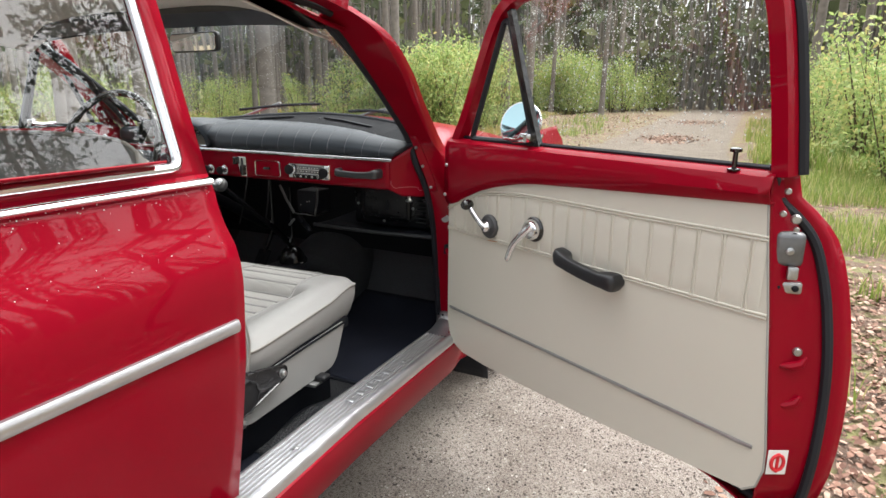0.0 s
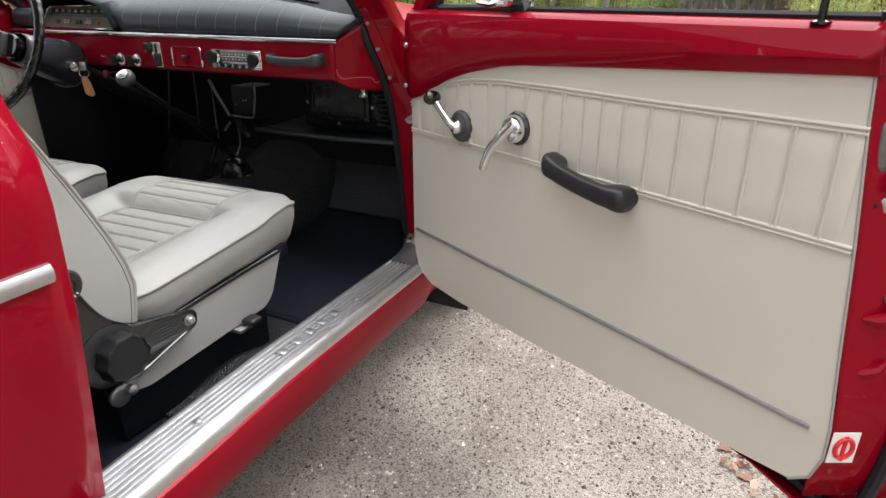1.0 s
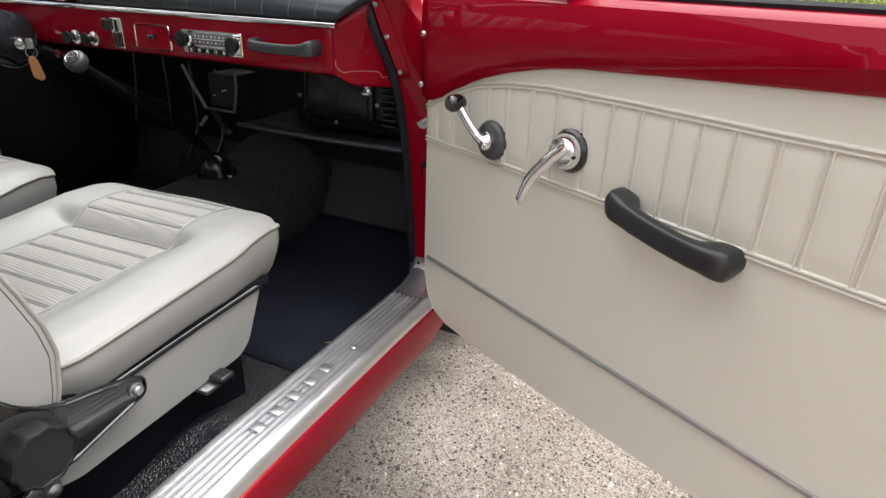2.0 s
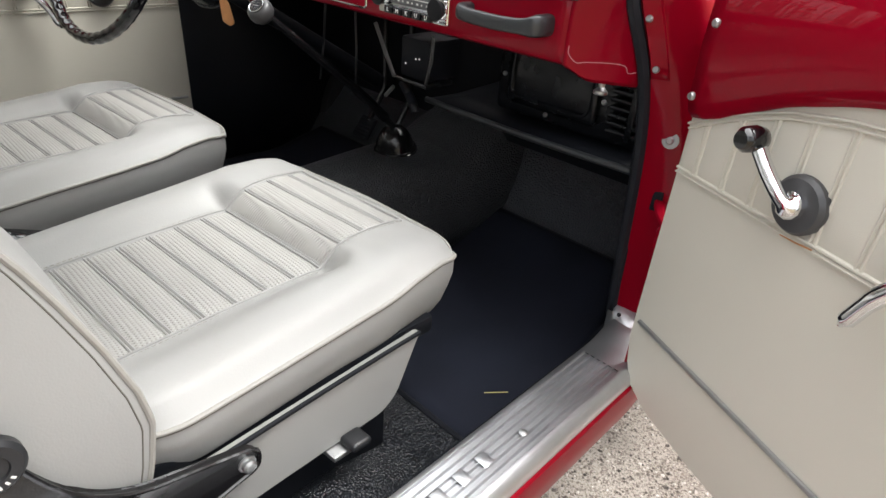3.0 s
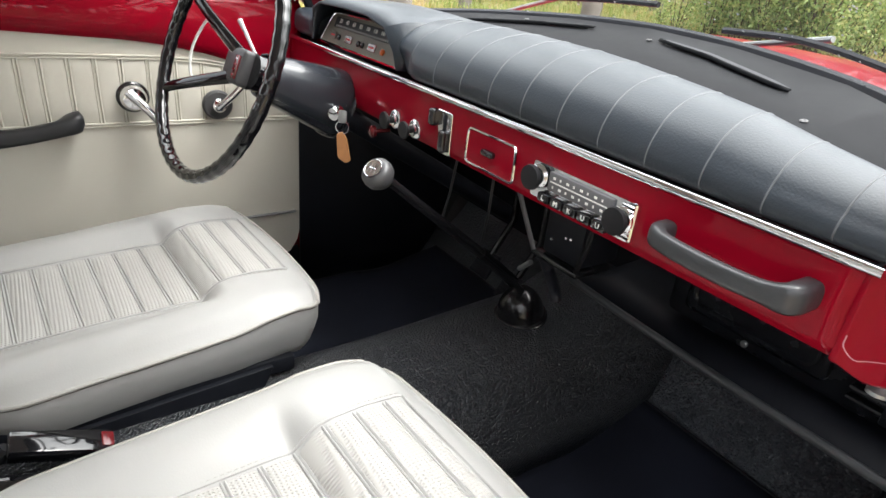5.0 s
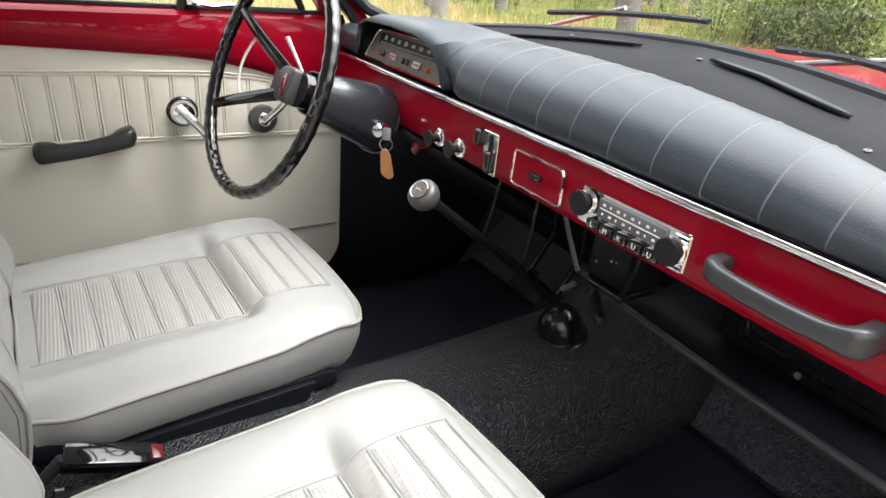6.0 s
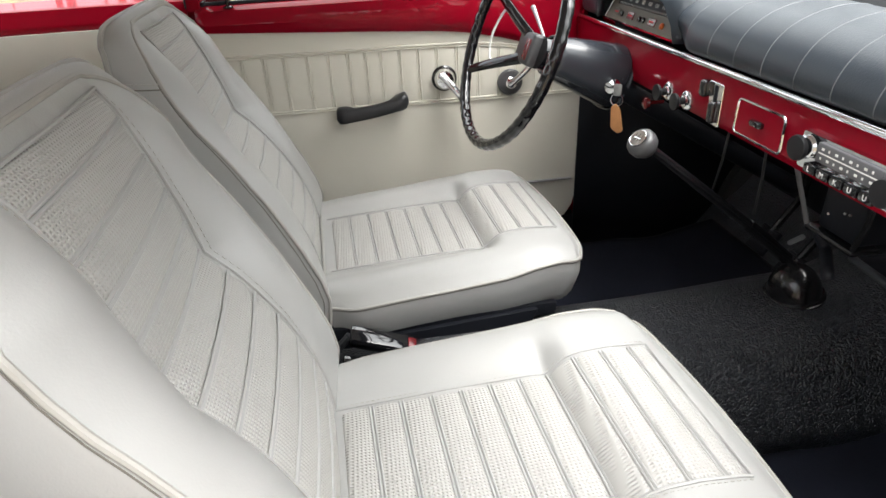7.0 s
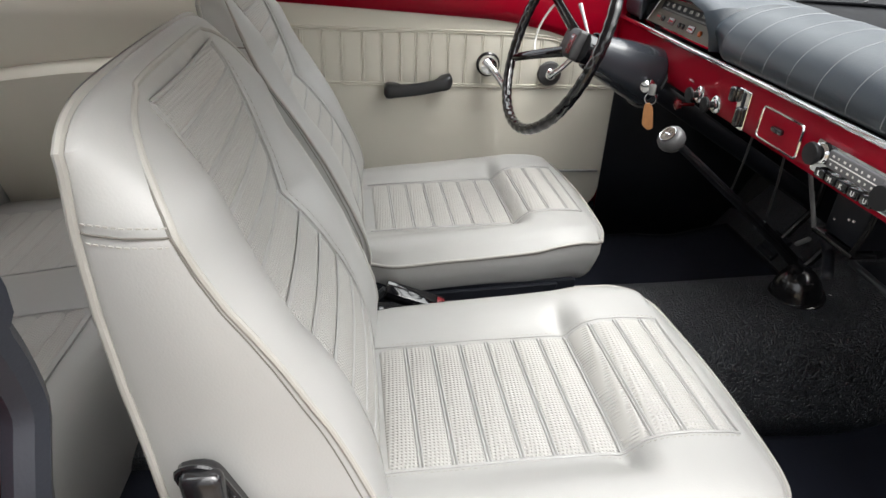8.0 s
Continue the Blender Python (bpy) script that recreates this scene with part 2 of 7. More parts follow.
def sweep(path, section, across, closed=False):
    """Sweeps a closed 2D section along path. across: the direction of the section's second axis."""
    P = [Vector(p) for p in path]
    k, up = len(P), Vector(across).normalized()
    rows = []
    for i in range(k):
        a, b = P[(i - 1) % k] if closed or i else P[0], P[(i + 1) % k] if closed or i + 1 < k else P[-1]
        d = (b - a).normalized()
        side = d.cross(up).normalized()
        rows.append([P[i] + side * s + up * h for s, h in section])
    if closed:
        rows.append(rows[0])
    bm = grid(rows, True)
    if closed:
        bmesh.ops.remove_doubles(bm, verts=bm.verts, dist=1e-6)
    else:
        n = len(section)
        bm.verts.ensure_lookup_table()
        bm.faces.new([bm.verts[j] for j in range(n)])
        bm.faces.new([bm.verts[(k - 1) * n + j] for j in range(n)])
    return bm


def bolt(at, way, r, parent, material=STEEL, washer=0.0, name="bolt", local=False):
    prof = [(r, 0), (r, r * 0.5), (r * 0.75, r * 0.9)]
    if washer:
        prof = [(washer, 0), (washer, r * 0.3), (r, r * 0.32), (r, r * 0.9), (r * 0.7, r * 1.2)]
    return part(name, lathe(prof, 12, facing(at, way)), material, parent, local=local)


def step(a, b, x):
    t = min(1, max(0, (x - a) / (b - a)))
    return t * t * (3 - 2 * t)


def along(table, x):
    """Straight interpolation in a table of (x, y) pairs."""
    xs, ys = zip(*table)
    return float(np.interp(x, xs, ys))


# ---- car body ----
car = thing("car", "red two-door saloon car body parked on gravel, passenger side open", "car", (0, -0.3, 0))

SIDE = [(0.25, 0.758), (0.33, 0.767), (0.40, 0.775), (0.54, 0.800), (0.69, 0.823), (0.83, 0.832), (0.880, 0.827), (0.910, 0.812), (0.935, 0.794), (0.970, 0.784), (0.996, 0.780), (1.015, 0.767)]


def taper(y):
    """How far the flank draws in towards the nose and the tail."""
    back = 0.16 * step(-1.2, -2.6, y)
    front = 0.02 * step(-0.86, 0.3, y) + 0.16 * step(0.3, 1.9, y)
    return back + front


def arch(y, low):
    for c in (-1.80, 0.78):
        if abs(y - c) < 0.335:
            low = max(low, 0.31 + math.sqrt(0.335 ** 2 - (y - c) ** 2))
    return low


def flank(y0, y1, n, sign, top=1.012):
    rows = []
    for i in range(n + 1):
        y = y0 + (y1 - y0) * i / n
        low = arch(y, 0.25)
        rows.append([(sign * (along(SIDE, z) - taper(y)), y, z) for z in (low + (top - low) * (j / 26) for j in range(27))])
    return grid(rows)


for sgn in (1, -1):
    part("quarter_panel", flank(-0.862, -2.55, 56, sgn), RED, car, solid=0.012)
    part("front_fender", flank(0.24, 1.80, 52, sgn, 0.97), RED, car, solid=0.008)

# edge of the quarter panel, turned in round the opening
edge = [(along(SIDE, z), -0.862, z) for z in (0.30, 0.40, 0.475, 0.59, 0.69, 0.77, 0.83, 0.880, 0.91, 0.935, 0.97, 0.996, 1.012)]
inner_edge = [(x - 0.088 + 0.03 * step(0.9, 1.03, z), y + 0.002, z) for x, y, z in edge]
part("door_jamb", grid([edge, [(a[0] - 0.004, a[1] + 0.004, a[2]) for a in edge], [(a[0] * 0.6 + b[0] * 0.4, a[1] + 0.010, a[2]) for a, b in zip(edge, inner_edge)], inner_edge]), RED, car, solid=0.004)
part("door_seal", tube(smooth_line([(x + 0.004, y + 0.016, z) for x, y, z in inner_edge] + [(0.705, -0.862, 1.10), (0.690, -0.858, 1.20), (0.655, -0.856, 1.33)], 3), 0.013, 8), RUBBER, car, "dark grey rubber door seal")


# window band behind the door opening, on both flanks
def lean(z):
    return 0.764 - (z - 1.02) * 0.315


OUT = [(-0.862, 1.005), (-0.860, 1.12), (-0.857, 1.22), (-0.854, 1.345), (-1.25, 1.375), (-1.55, 1.36), (-1.80, 1.28), (-1.98, 1.13), (-2.02, 1.005), (-1.55, 1.005), (-1.25, 1.005)]
WIN = [(-0.912, 1.029), (-0.909, 1.13), (-0.906, 1.22), (-0.904, 1.312), (-1.25, 1.333), (-1.50, 1.322), (-1.63, 1.26), (-1.68, 1.14), (-1.66, 1.029), (-1.45, 1.028), (-1.20, 1.028)]
for sgn in (1, -1):
    tp = [taper(y) * 0.6 for y, z in OUT]
    outer = [(sgn * (lean(z) - t), y, z) for (y, z), t in zip(OUT, tp)]
    inner = [(sgn * (lean(z) - taper(y) * 0.6), y, z) for y, z in WIN]
    part("window_pillar_frame", grid([outer, inner], True), RED, car, solid=0.016)
    loop = [Vector(p) + Vector((sgn * 0.010, 0, 0)) for p in rounded(inner, 0.02, 4)]
    part("quarter_window_trim", sweep(loop, [(-0.0085, -0.004), (-0.0075, 0.002), (-0.0045, 0.006), (0.0, 0.0078), (0.0045, 0.006), (0.0075, 0.002), (0.0085, -0.004)], (sgn, 0, 0.3), True), CHROME, car, "polished chrome window surround")
    bm = bmesh.new()
    bm.faces.new([bm.verts.new(Vector(p) + Vector((sgn * 0.004, 0, 0))) for p in inner])
    bmesh.ops.triangulate(bm, faces=list(bm.faces))
    pane = part("quarter_window", bm, GLASS, car, "clear side window glass reflecting trees", smooth=False)
    belt = [(sgn * (along(SIDE, 0.998) - taper(y) + 0.006), y, 1.002 - 0.01 * step(-1.4, -2.4, y)) for y in np.linspace(-0.866, -2.35, 40)]
    part("belt_trim", sweep(belt, [(-0.0072, -0.004), (-0.0064, 0.002), (-0.004, 0.006), (0.0, 0.0078), (0.004, 0.006), (0.0064, 0.002), (0.0072, -0.004)], (sgn, 0, 0)), CHROME, car, "chrome beltline strip")
    trim = [(sgn * (along(SIDE, 0.758) - taper(y) + 0.006), y, 0.758) for y in np.linspace(-0.882, -2.45, 40)]
    part("side_trim", sweep(trim, [(-0.013, -0.005), (0.013, -0.005), (0.011, 0.006), (0.004, 0.010), (-0.004, 0.010), (-0.011, 0.006)], (sgn, 0, 0)), ALU, car, "bright metal side moulding")

# roof, headliner, header
rows, lin = [], []
for i in range(25):
    y = -0.30 - 1.62 * i / 24
    half = 0.665 - 0.06 * step(-1.3, -1.95, y)
    crown = 1.475 - 0.075 * step(-0.75, -0.25, y) - 0.10 * step(-1.3, -1.95, y)
    row, lrow = [], []
    for j in range(31):
        a = -1 + 2 * j / 30
        row.append((a * half, y, crown - 0.105 * abs(a) ** 3.2))
        lrow.append((a * (half - 0.04), y, crown - 0.028 - 0.10 * abs(a) ** 3.2))
    rows.append(row)
    lin.append(lrow)
part("roof", grid(rows), RED, car, solid=0.01)
part("headliner", grid(lin), HEADLINER, car, "beige cloth headliner", solid=0.004)
for sgn in (1, -1):
    rail = smooth_line([(sgn * 0.700, -0.36, 1.350), (sgn * 0.690, -0.45, 1.366), (sgn * 0.675, -0.65, 1.372), (sgn * 0.660, -0.90, 1.356)], 8)
    part("roof_rail", sweep(rail, [(-0.018, -0.022), (0.018, -0.022), (0.022, 0.0), (0.018, 0.022), (-0.018, 0.022)], (sgn, 0, 0)), RED, car)
    part("roof_rail_seal", tube([(x - sgn * 0.03, y, z - 0.022) for x, y, z in rail], 0.009), RUBBER, car)
head = smooth_line([(-0.63, -0.335, 1.318), (-0.4, -0.27, 1.342), (0, -0.235, 1.352), (0.4, -0.27, 1.342), (0.63, -0.335, 1.318)], 8)
part("header_trim", grid([[(x, y, z - 0.012) for x, y, z in head], [(x, y - 0.02, z - 0.016) for x, y, z in head], [(x * 0.98, y - 0.075, z + 0.012) for x, y, z in head], [(x * 0.96, y - 0.09, z + 0.05) for x, y, z in head]]), PAD, car, "black padded strip above the windscreen", solid=0.012)

# front pillars
S = [(0.605, -0.335, 1.312), (0.628, -0.282, 1.300), (0.632, -0.198, 1.236), (0.634, -0.09, 1.149), (0.648, 0.035, 1.020), (0.669, 0.055, 0.935), (0.685, 0.100, 0.840), (0.691, 0.135, 0.720), (0.694, 0.158, 0.520), (0.700, 0.165, 0.385)]
O = [(0.700, -0.385, 1.352), (0.738, -0.275, 1.298), (0.740, -0.167, 1.215), (0.729, -0.075, 1.128), (0.719, 0.055, 1.010), (0.737, 0.112, 0.940), (0.756, 0.138, 0.840), (0.772, 0.152, 0.720), (0.778, 0.160, 0.520), (0.782, 0.165, 0.385)]
for sgn in (1, -1):
    s = [Vector((sgn * a, b, c)) for a, b, c in smooth_line(S, 5)]
    o = [Vector((sgn * a, b, c)) for a, b, c in smooth_line(O, 5)]
    mid = [(p + q) / 2 + Vector((0, -0.006, 0.004)) for p, q in zip(s, o)]
    back = [q + Vector((sgn * 0.012, 0.05, -0.01)) for q in o]
    front = [p + Vector((-sgn * 0.004, 0.035, 0.002)) for p in s]
    part("front_pillar", grid([front, s, [a.lerp(b, 0.12) + Vector((0, -0.004, 0.003)) for a, b in zip(s, o)], mid, [a.lerp(b, 0.9) + Vector((0, -0.003, 0.002)) for a, b in zip(s, o)], o, back]), RED, car, solid=0.006)
    part("pillar_seal", tube([p + Vector((-sgn * 0.002, -0.004, 0.004)) for p in s], 0.0105, 8), RUBBER, car, "dark grey rubber door seal")
    # windscreen side channel
    part("windscreen_gasket", tube([(sgn * 0.615, -0.30, 1.316), (sgn * 0.62, -0.19, 1.245), (sgn * 0.624, -0.075, 1.155), (sgn * 0.627, 0.06, 1.045), (sgn * 0.61, 0.15, 1.005)], 0.014, 8), RUBBER, car)
    # lower cowl corner that joins pillar and fender
    part("cowl_side", grid([[(sgn * 0.78, 0.165, 0.25), (sgn * 0.775, 0.165, 0.55), (sgn * 0.765, 0.16, 0.80), (sgn * 0.738, 0.14, 0.91), (sgn * 0.728, 0.10, 0.945)], [(sgn * 0.80, 0.26, 0.25), (sgn * 0.81, 0.26, 0.55), (sgn * 0.815, 0.26, 0.80), (sgn * 0.79, 0.26, 0.92), (sgn * 0.73, 0.26, 0.955)]]), RED, car, solid=0.006)
for at in ((0.679, 0.036, 0.985), (0.689, 0.060, 0.926), (0.702, 0.090, 0.857)):
    bolt(at, (0.1, -1, 0.3), 0.0052, car, name="screw")
bolt((0.733, 0.132, 0.752), (0.1, -1, 0.1), 0.0060, car, STEEL, washer=0.0135, name="bolt")
fl_s = [Vector(p) for p in smooth_line(S, 5)][20:31]
fl_o = [Vector(p) for p in smooth_line(O, 5)][20:31]
lipv = Vector((0.002, -0.011, 0.004))
part("seal_flange", grid([[a.lerp(b, t) + lipv * (1 if 0.11 < t < 0.42 else 0.2) for a, b in zip(fl_s, fl_o)] for t in (0.10, 0.15, 0.40, 0.43)]), RED, car, "red flange holding the door seal", solid=0.004)
part("door_check", tube(smooth_line([(0.735, 0.150, 0.648), (0.752, 0.120, 0.640), (0.785, 0.090, 0.628)], 5), 0.009, 8, flat=((0, 0, 1), 0.5)), RED, car, "red door check strap")
part("door_check_slot", box(0.724, 0.742, 0.140, 0.152, 0.628, 0.664, 0.002), DARK, car)
for z in (0.60, 0.90):
    part("door_hinge", box(0.765, 0.80, 0.085, 0.15, z - 0.03, z + 0.03, 0.006), RED, car)

# windscreen, hood, cowl
W_LO = [(0.622, 0.15, 1.004), (0.54, 0.28, 1.018), (0.39, 0.380, 1.036), (0.19, 0.438, 1.051), (0, 0.452, 1.057)]
W_HI = [(0.60, -0.30, 1.312), (0.48, -0.235, 1.335), (0.32, -0.205, 1.35), (0.15, -0.19, 1.357), (0, -0.187, 1.359)]


def both(half):
    return smooth_line([*half, *[(-x, y, z) for x, y, z in half[-2::-1]]], 5)


lo, hi = both(W_LO), both(W_HI)
wrows = [[a.lerp(b, k / 6) + Vector((0, 0.018 * math.sin(math.pi * k / 6), 0.012 * math.sin(math.pi * k / 6))) for a, b in zip(lo, hi)] for k in range(7)]
part("windscreen", grid(wrows), GLASS, car, "rain-spotted windscreen glass")
part("windscreen_lower_gasket", tube(lo, 0.012), RUBBER, car)
part("windscreen_upper_gasket", tube(hi, 0.012), RUBBER, car)
hrows = []
for i in range(27):
    y = 0.16 + 1.70 * i / 26
    half = 0.735 - 0.17 * step(0.4, 1.9, y)
    row = []
    for j in range(33):
        a = -1 + 2 * j / 32
        z = 1.068 - 0.085 * abs(a) ** 2.0 - 0.16 * step(0.6, 2.1, y) - 0.02 * step(0.7, 0.16, y)
        z -= 0.035 * max(0, 1 - ((a * half) ** 2 + 0) / 0.30) * step(0.52, 0.2, y)
        row.append((a * half, y, z - 0.02))
    hrows.append([p for p in row])
hood = grid([[(x, max(y, 0.500 - 0.72 * x * x), z) for x, y, z in r] for r in hrows])
part("hood", hood, RED, car, "red bonnet beaded with rain", solid=0.006)
part("nose", grid([[(x * 0.56 / 0.565, 1.86 + 0.10 * math.sin(math.pi * k / 8), 0.30 + (0.80 - 0.30) * k / 8) for x in np.linspace(-0.60, 0.60, 12)] for k in range(9)]), RED, car, solid=0.006)
part("tail", grid([[(x, -2.55 - 0.14 * math.sin(math.pi * k / 8), 0.28 + 0.62 * k / 8) for x in np.linspace(-0.69, 0.69, 12)] for k in range(9)]), RED, car, solid=0.006)
part("boot_lid", grid([[(a * (0.74 - 0.08 * k / 8), -1.98 - 0.60 * k / 8, 1.035 - 0.125 * (k / 8) ** 1.6 - 0.03 * abs(a) ** 3) for a in np.linspace(-1, 1, 21)] for k in range(9)]), RED, car, solid=0.006)
part("rear_window", grid([[(a * (0.60 + 0.04 * k / 6), -1.86 - 0.14 * k / 6, 1.345 - 0.30 * k / 6 - 0.02 * abs(a) ** 3) for a in np.linspace(-1, 1, 17)] for k in range(7)]), GLASS, car, "curved rear window glass")
for s in (1, -1):
    part("rear_pillar", grid([[(s * 0.56, -1.84, 1.37), (s * 0.66, -1.70, 1.345)], [(s * 0.62, -1.95, 1.20), (s * 0.735, -1.90, 1.19)], [(s * 0.64, -2.01, 1.04), (s * 0.75, -2.02, 1.03)]]), RED, car, solid=0.01)

# sill, tread plate
SX = [(-0.93, 0.020), (-0.80, 0.012), (-0.50, 0.0), (0.05, 0.0), (0.16, -0.005)]


def sill_rows(section, ys):
    return [[(x + along(SX, y), y, z + (0.03 * step(-0.86, -0.93, y) + 0.012 * step(0.07, 0.14, y))) for x, z in section] for y in ys]


YS = list(np.linspace(0.165, -0.875, 44))
for sgn in (1, -1):
    rows = sill_rows([(0.805, 0.366), (0.815, 0.358), (0.818, 0.335), (0.812, 0.29), (0.795, 0.252), (0.76, 0.235), (0.70, 0.232)], YS)
    part("rocker_panel", grid([[(sgn * x, y, z) for x, y, z in r] for r in rows]), RED, car, solid=0.004)
    part("inner_sill", grid([[(sgn * x, y, z) for x, y, z in r] for r in sill_rows([(0.80, 0.364), (0.715, 0.366), (0.70, 0.36), (0.69, 0.27)], YS)]), DARK, car, solid=0.004)
plate = thing("sill_plate", "ribbed aluminium door sill plate with embossed maker's name", "sill plate", (0.76, -0.4, 0.37))
sec = [(0.712, 0.372), (0.714, 0.384), (0.720, 0.388)]
for k in range(6):
    x = 0.724 + 0.0115 * k
    sec += [(x, 0.388), (x + 0.002, 0.3845), (x + 0.0075, 0.3845), (x + 0.0095, 0.388)]
sec += [(0.797, 0.388), (0.806, 0.384), (0.812, 0.374), (0.812, 0.360)]
part("tread", grid(sill_rows(sec, np.linspace(0.03, -0.875, 40))), ALU, plate, "scuffed ribbed aluminium")
for k in range(5):
    y = -0.455 + 0.044 * k
    part("emblem_bar", box(0.748, 0.771, y - 0.010, y + 0.010, 0.3862, 0.3888, 0.0012), ALU, plate, "raised plain lettering shape")
for y in (-0.687, -0.20):
    part("screw", lathe([(0.007, 0), (0.007, 0.002), (0.004, 0.0035)], 14, Matrix.Translation((0.766 + along(SX, y), y, 0.387))), STEEL, plate)
part("front_lip", grid([[(0.690, 0.165, 0.425), (0.700, 0.163, 0.425), (0.782, 0.150, 0.418)], [(0.694, 0.152, 0.404), (0.715, 0.148, 0.402), (0.790, 0.135, 0.398)], [(0.708, 0.12, 0.386), (0.725, 0.115, 0.3895), (0.800, 0.105, 0.3895)]]), ALU, plate, "turned-up end", solid=0.002)
part("end_cap", grid(sill_rows([(0.712, 0.372), (0.714, 0.384), (0.720, 0.3878), (0.797, 0.3878), (0.806, 0.384), (0.812, 0.374), (0.812, 0.360)], np.linspace(0.160, 0.028, 9))), ALU, plate, "flat scuffed end")
for at in ((0.722, 0.140, 0.411), (0.776, 0.128, 0.407)):
    bolt(at, (0, -0.7, 0.7), 0.004, plate, DARK, name="screw")

# floor, tunnel, toe board, bulkhead
floor = thing("car_floor", "black rubber covered car floor with centre tunnel", "floor", (0, -0.3, 0.24), kind="structure")
part("floor_pan", grid([[(x, y, 0.255 + 0.06 * step(0.42, 0.75, y)) for x in np.linspace(-0.72, 0.72, 12)] for y in np.linspace(0.55, -1.15, 20)]), CARPET, floor, solid=0.01)
part("rear_floor", box(-0.70, 0.70, -2.5, -1.15, 0.28, 0.30, 0), DARK, floor)
trow = []
for i in range(34):
    y = 0.62 - 1.80 * i / 33
    h = 0.215 - 0.17 * step(-0.70, -0.95, y) + 0.012 * step(-0.15, 0.30, y) + 0.08 * step(0.32, 0.55, y)
    w = 0.185 + 0.02 * step(0.0, 0.5, y)
    trow.append([(w * math.copysign(abs(math.cos(math.pi * j / 18)) ** 0.75, math.cos(math.pi * j / 18)), y, 0.252 + h * math.sin(math.pi * j / 18) ** 0.62) for j in range(19)])
part("tunnel", grid(trow), PEBBLED, floor, "black pebbled vinyl tunnel cover", solid=0.004)
part("toe_board", grid([[(x, 0.40 + 0.30 * k / 6, 0.262 + 0.02 * (k / 6) + 0.40 * (k / 6) ** 1.05) for x in np.linspace(-0.72, 0.72, 10)] for k in range(7)]), TOEVINYL, floor, "black pebbled vinyl toe board", solid=0.006)
part("bulkhead", box(-0.70, 0.70, 0.50, 0.54, 0.50, 0.94, 0), DARK, floor)
for s in (1, -1):
    ya = 0.15 if s > 0 else 0.020
    part("kick_panel", grid([[(s * (0.70 if s > 0 else 0.672), y, z) for z in (0.25, 0.5, 0.75, 0.95)] for y in (ya, 0.35, 0.60)]), DARK, floor, "black kick panel", solid=0.008)
    part("toe_seam", tube([(0.16 + (0.45 if s > 0 else 0.012), 0.425, 0.305), (0.16 + (0.45 if s > 0 else 0.012), 0.58, 0.505)], 0.003, 6), RUBBER, floor)
part("heel_mat", box(0.40, 0.70, -0.40, -0.15, 0.258, 0.268, 0.004), PEBBLED, floor, "black pebbled rubber strip")
bm = grid([[(x, y, 0.262 + 0.055 * math.exp(-((x - 0.62) / 0.07) ** 2 - ((y + 0.43) / 0.10) ** 2)) for x in np.linspace(0.45, 0.71, 20)] for y in np.linspace(-0.27, -0.60, 24)])
part("seat_mount_cover", bm, PEBBLED, floor, "black pebbled hump over the seat mount", solid=0.003)
part("rear_bulkhead", box(-0.70, 0.70, -1.98, -1.95, 0.28, 1.03, 0), DARK, floor)

matt = thing("floor_mat", "black carpet floor mat with bound edge", "floor mat", (0.42, 0.1, 0.27))


def mat_z(y):
    return 0.270 + 0.03 * step(-0.10, -0.30, y) * 0 + 0.075 * step(0.22, 0.52, y)


outl = rounded([(0.20, -0.19), (0.68, -0.19), (0.668, 0.16), (0.615, 0.44), (0.165, 0.44), (0.185, 0.10)], 0.025, 4)
mrows = []
for i in range(26):
    y = -0.19 + 0.63 * i / 25
    x0, x1 = along([(-0.19, 0.20), (0.10, 0.185), (0.44, 0.163)], y), along([(-0.19, 0.683), (0.16, 0.668), (0.44, 0.612)], y)
    mrows.append([(x0 + (x1 - x0) * j / 18, y, mat_z(y) + 0.002 * noise.noise(Vector((j * 0.4, i * 0.4, 0)))) for j in range(19)])
rim = [Vector(p) for p in mrows[0]] + [Vector(r[-1]) for r in mrows[1:]] + [Vector(p) for p in mrows[-1][-2::-1]] + [Vector(r[0]) for r in mrows[-2:0:-1]]
part("carpet", grid(mrows), CARPET, matt, solid=0.008)
part("binding", tube(rim, 0.0055, 6, True), RUBBER, matt, "stitched black edge binding")
lm = thing("floor_mat", "black carpet floor mat on the driver's side", "floor mat", (-0.42, 0.1, 0.27))
part("carpet", grid([[(-x, y, z) for x, y, z in r] for r in mrows]), CARPET, lm, solid=0.008)
part("binding", tube([(-p.x, p.y, p.z) for p in rim], 0.0055, 6, True), RUBBER, lm)

# wheels and mud flap
for wx, wy in ((0.70, 0.78), (-0.70, 0.78), (0.70, -1.80), (-0.70, -1.80)):
    sx = 1 if wx > 0 else -1
    m = Matrix.Translation((wx - sx * 0.08, wy, 0.31)) @ Matrix.Rotation(sx * math.pi / 2, 4, "Y")
    ty = part("wheel", lathe([(0.19, 0), (0.28, -0.005), (0.308, 0.02), (0.312, 0.05), (0.312, 0.11), (0.306, 0.14), (0.28, 0.16), (0.19, 0.155)], 40, m), TYRE, car, "black tyre")
    part("rim", lathe([(0.19, 0.02), (0.195, 0.15), (0.17, 0.145), (0.15, 0.11), (0.08, 0.12), (0.07, 0.15), (0.03, 0.16)], 32, m), CHROME, ty, "chromed wheel disc")
flap = thing("mud_flap", "black rubber mud flap hanging behind the front wheel", "mud flap", (0.74, 0.33, 0.12))
part("flap", grid([[(0.665 + 0.15 * j / 6, 0.335 - 0.012 * math.sin(k * 0.6), 0.34 - 0.235 * k / 6) for j in range(7)] for k in range(7)]), RUBBER, flap, solid=0.007)


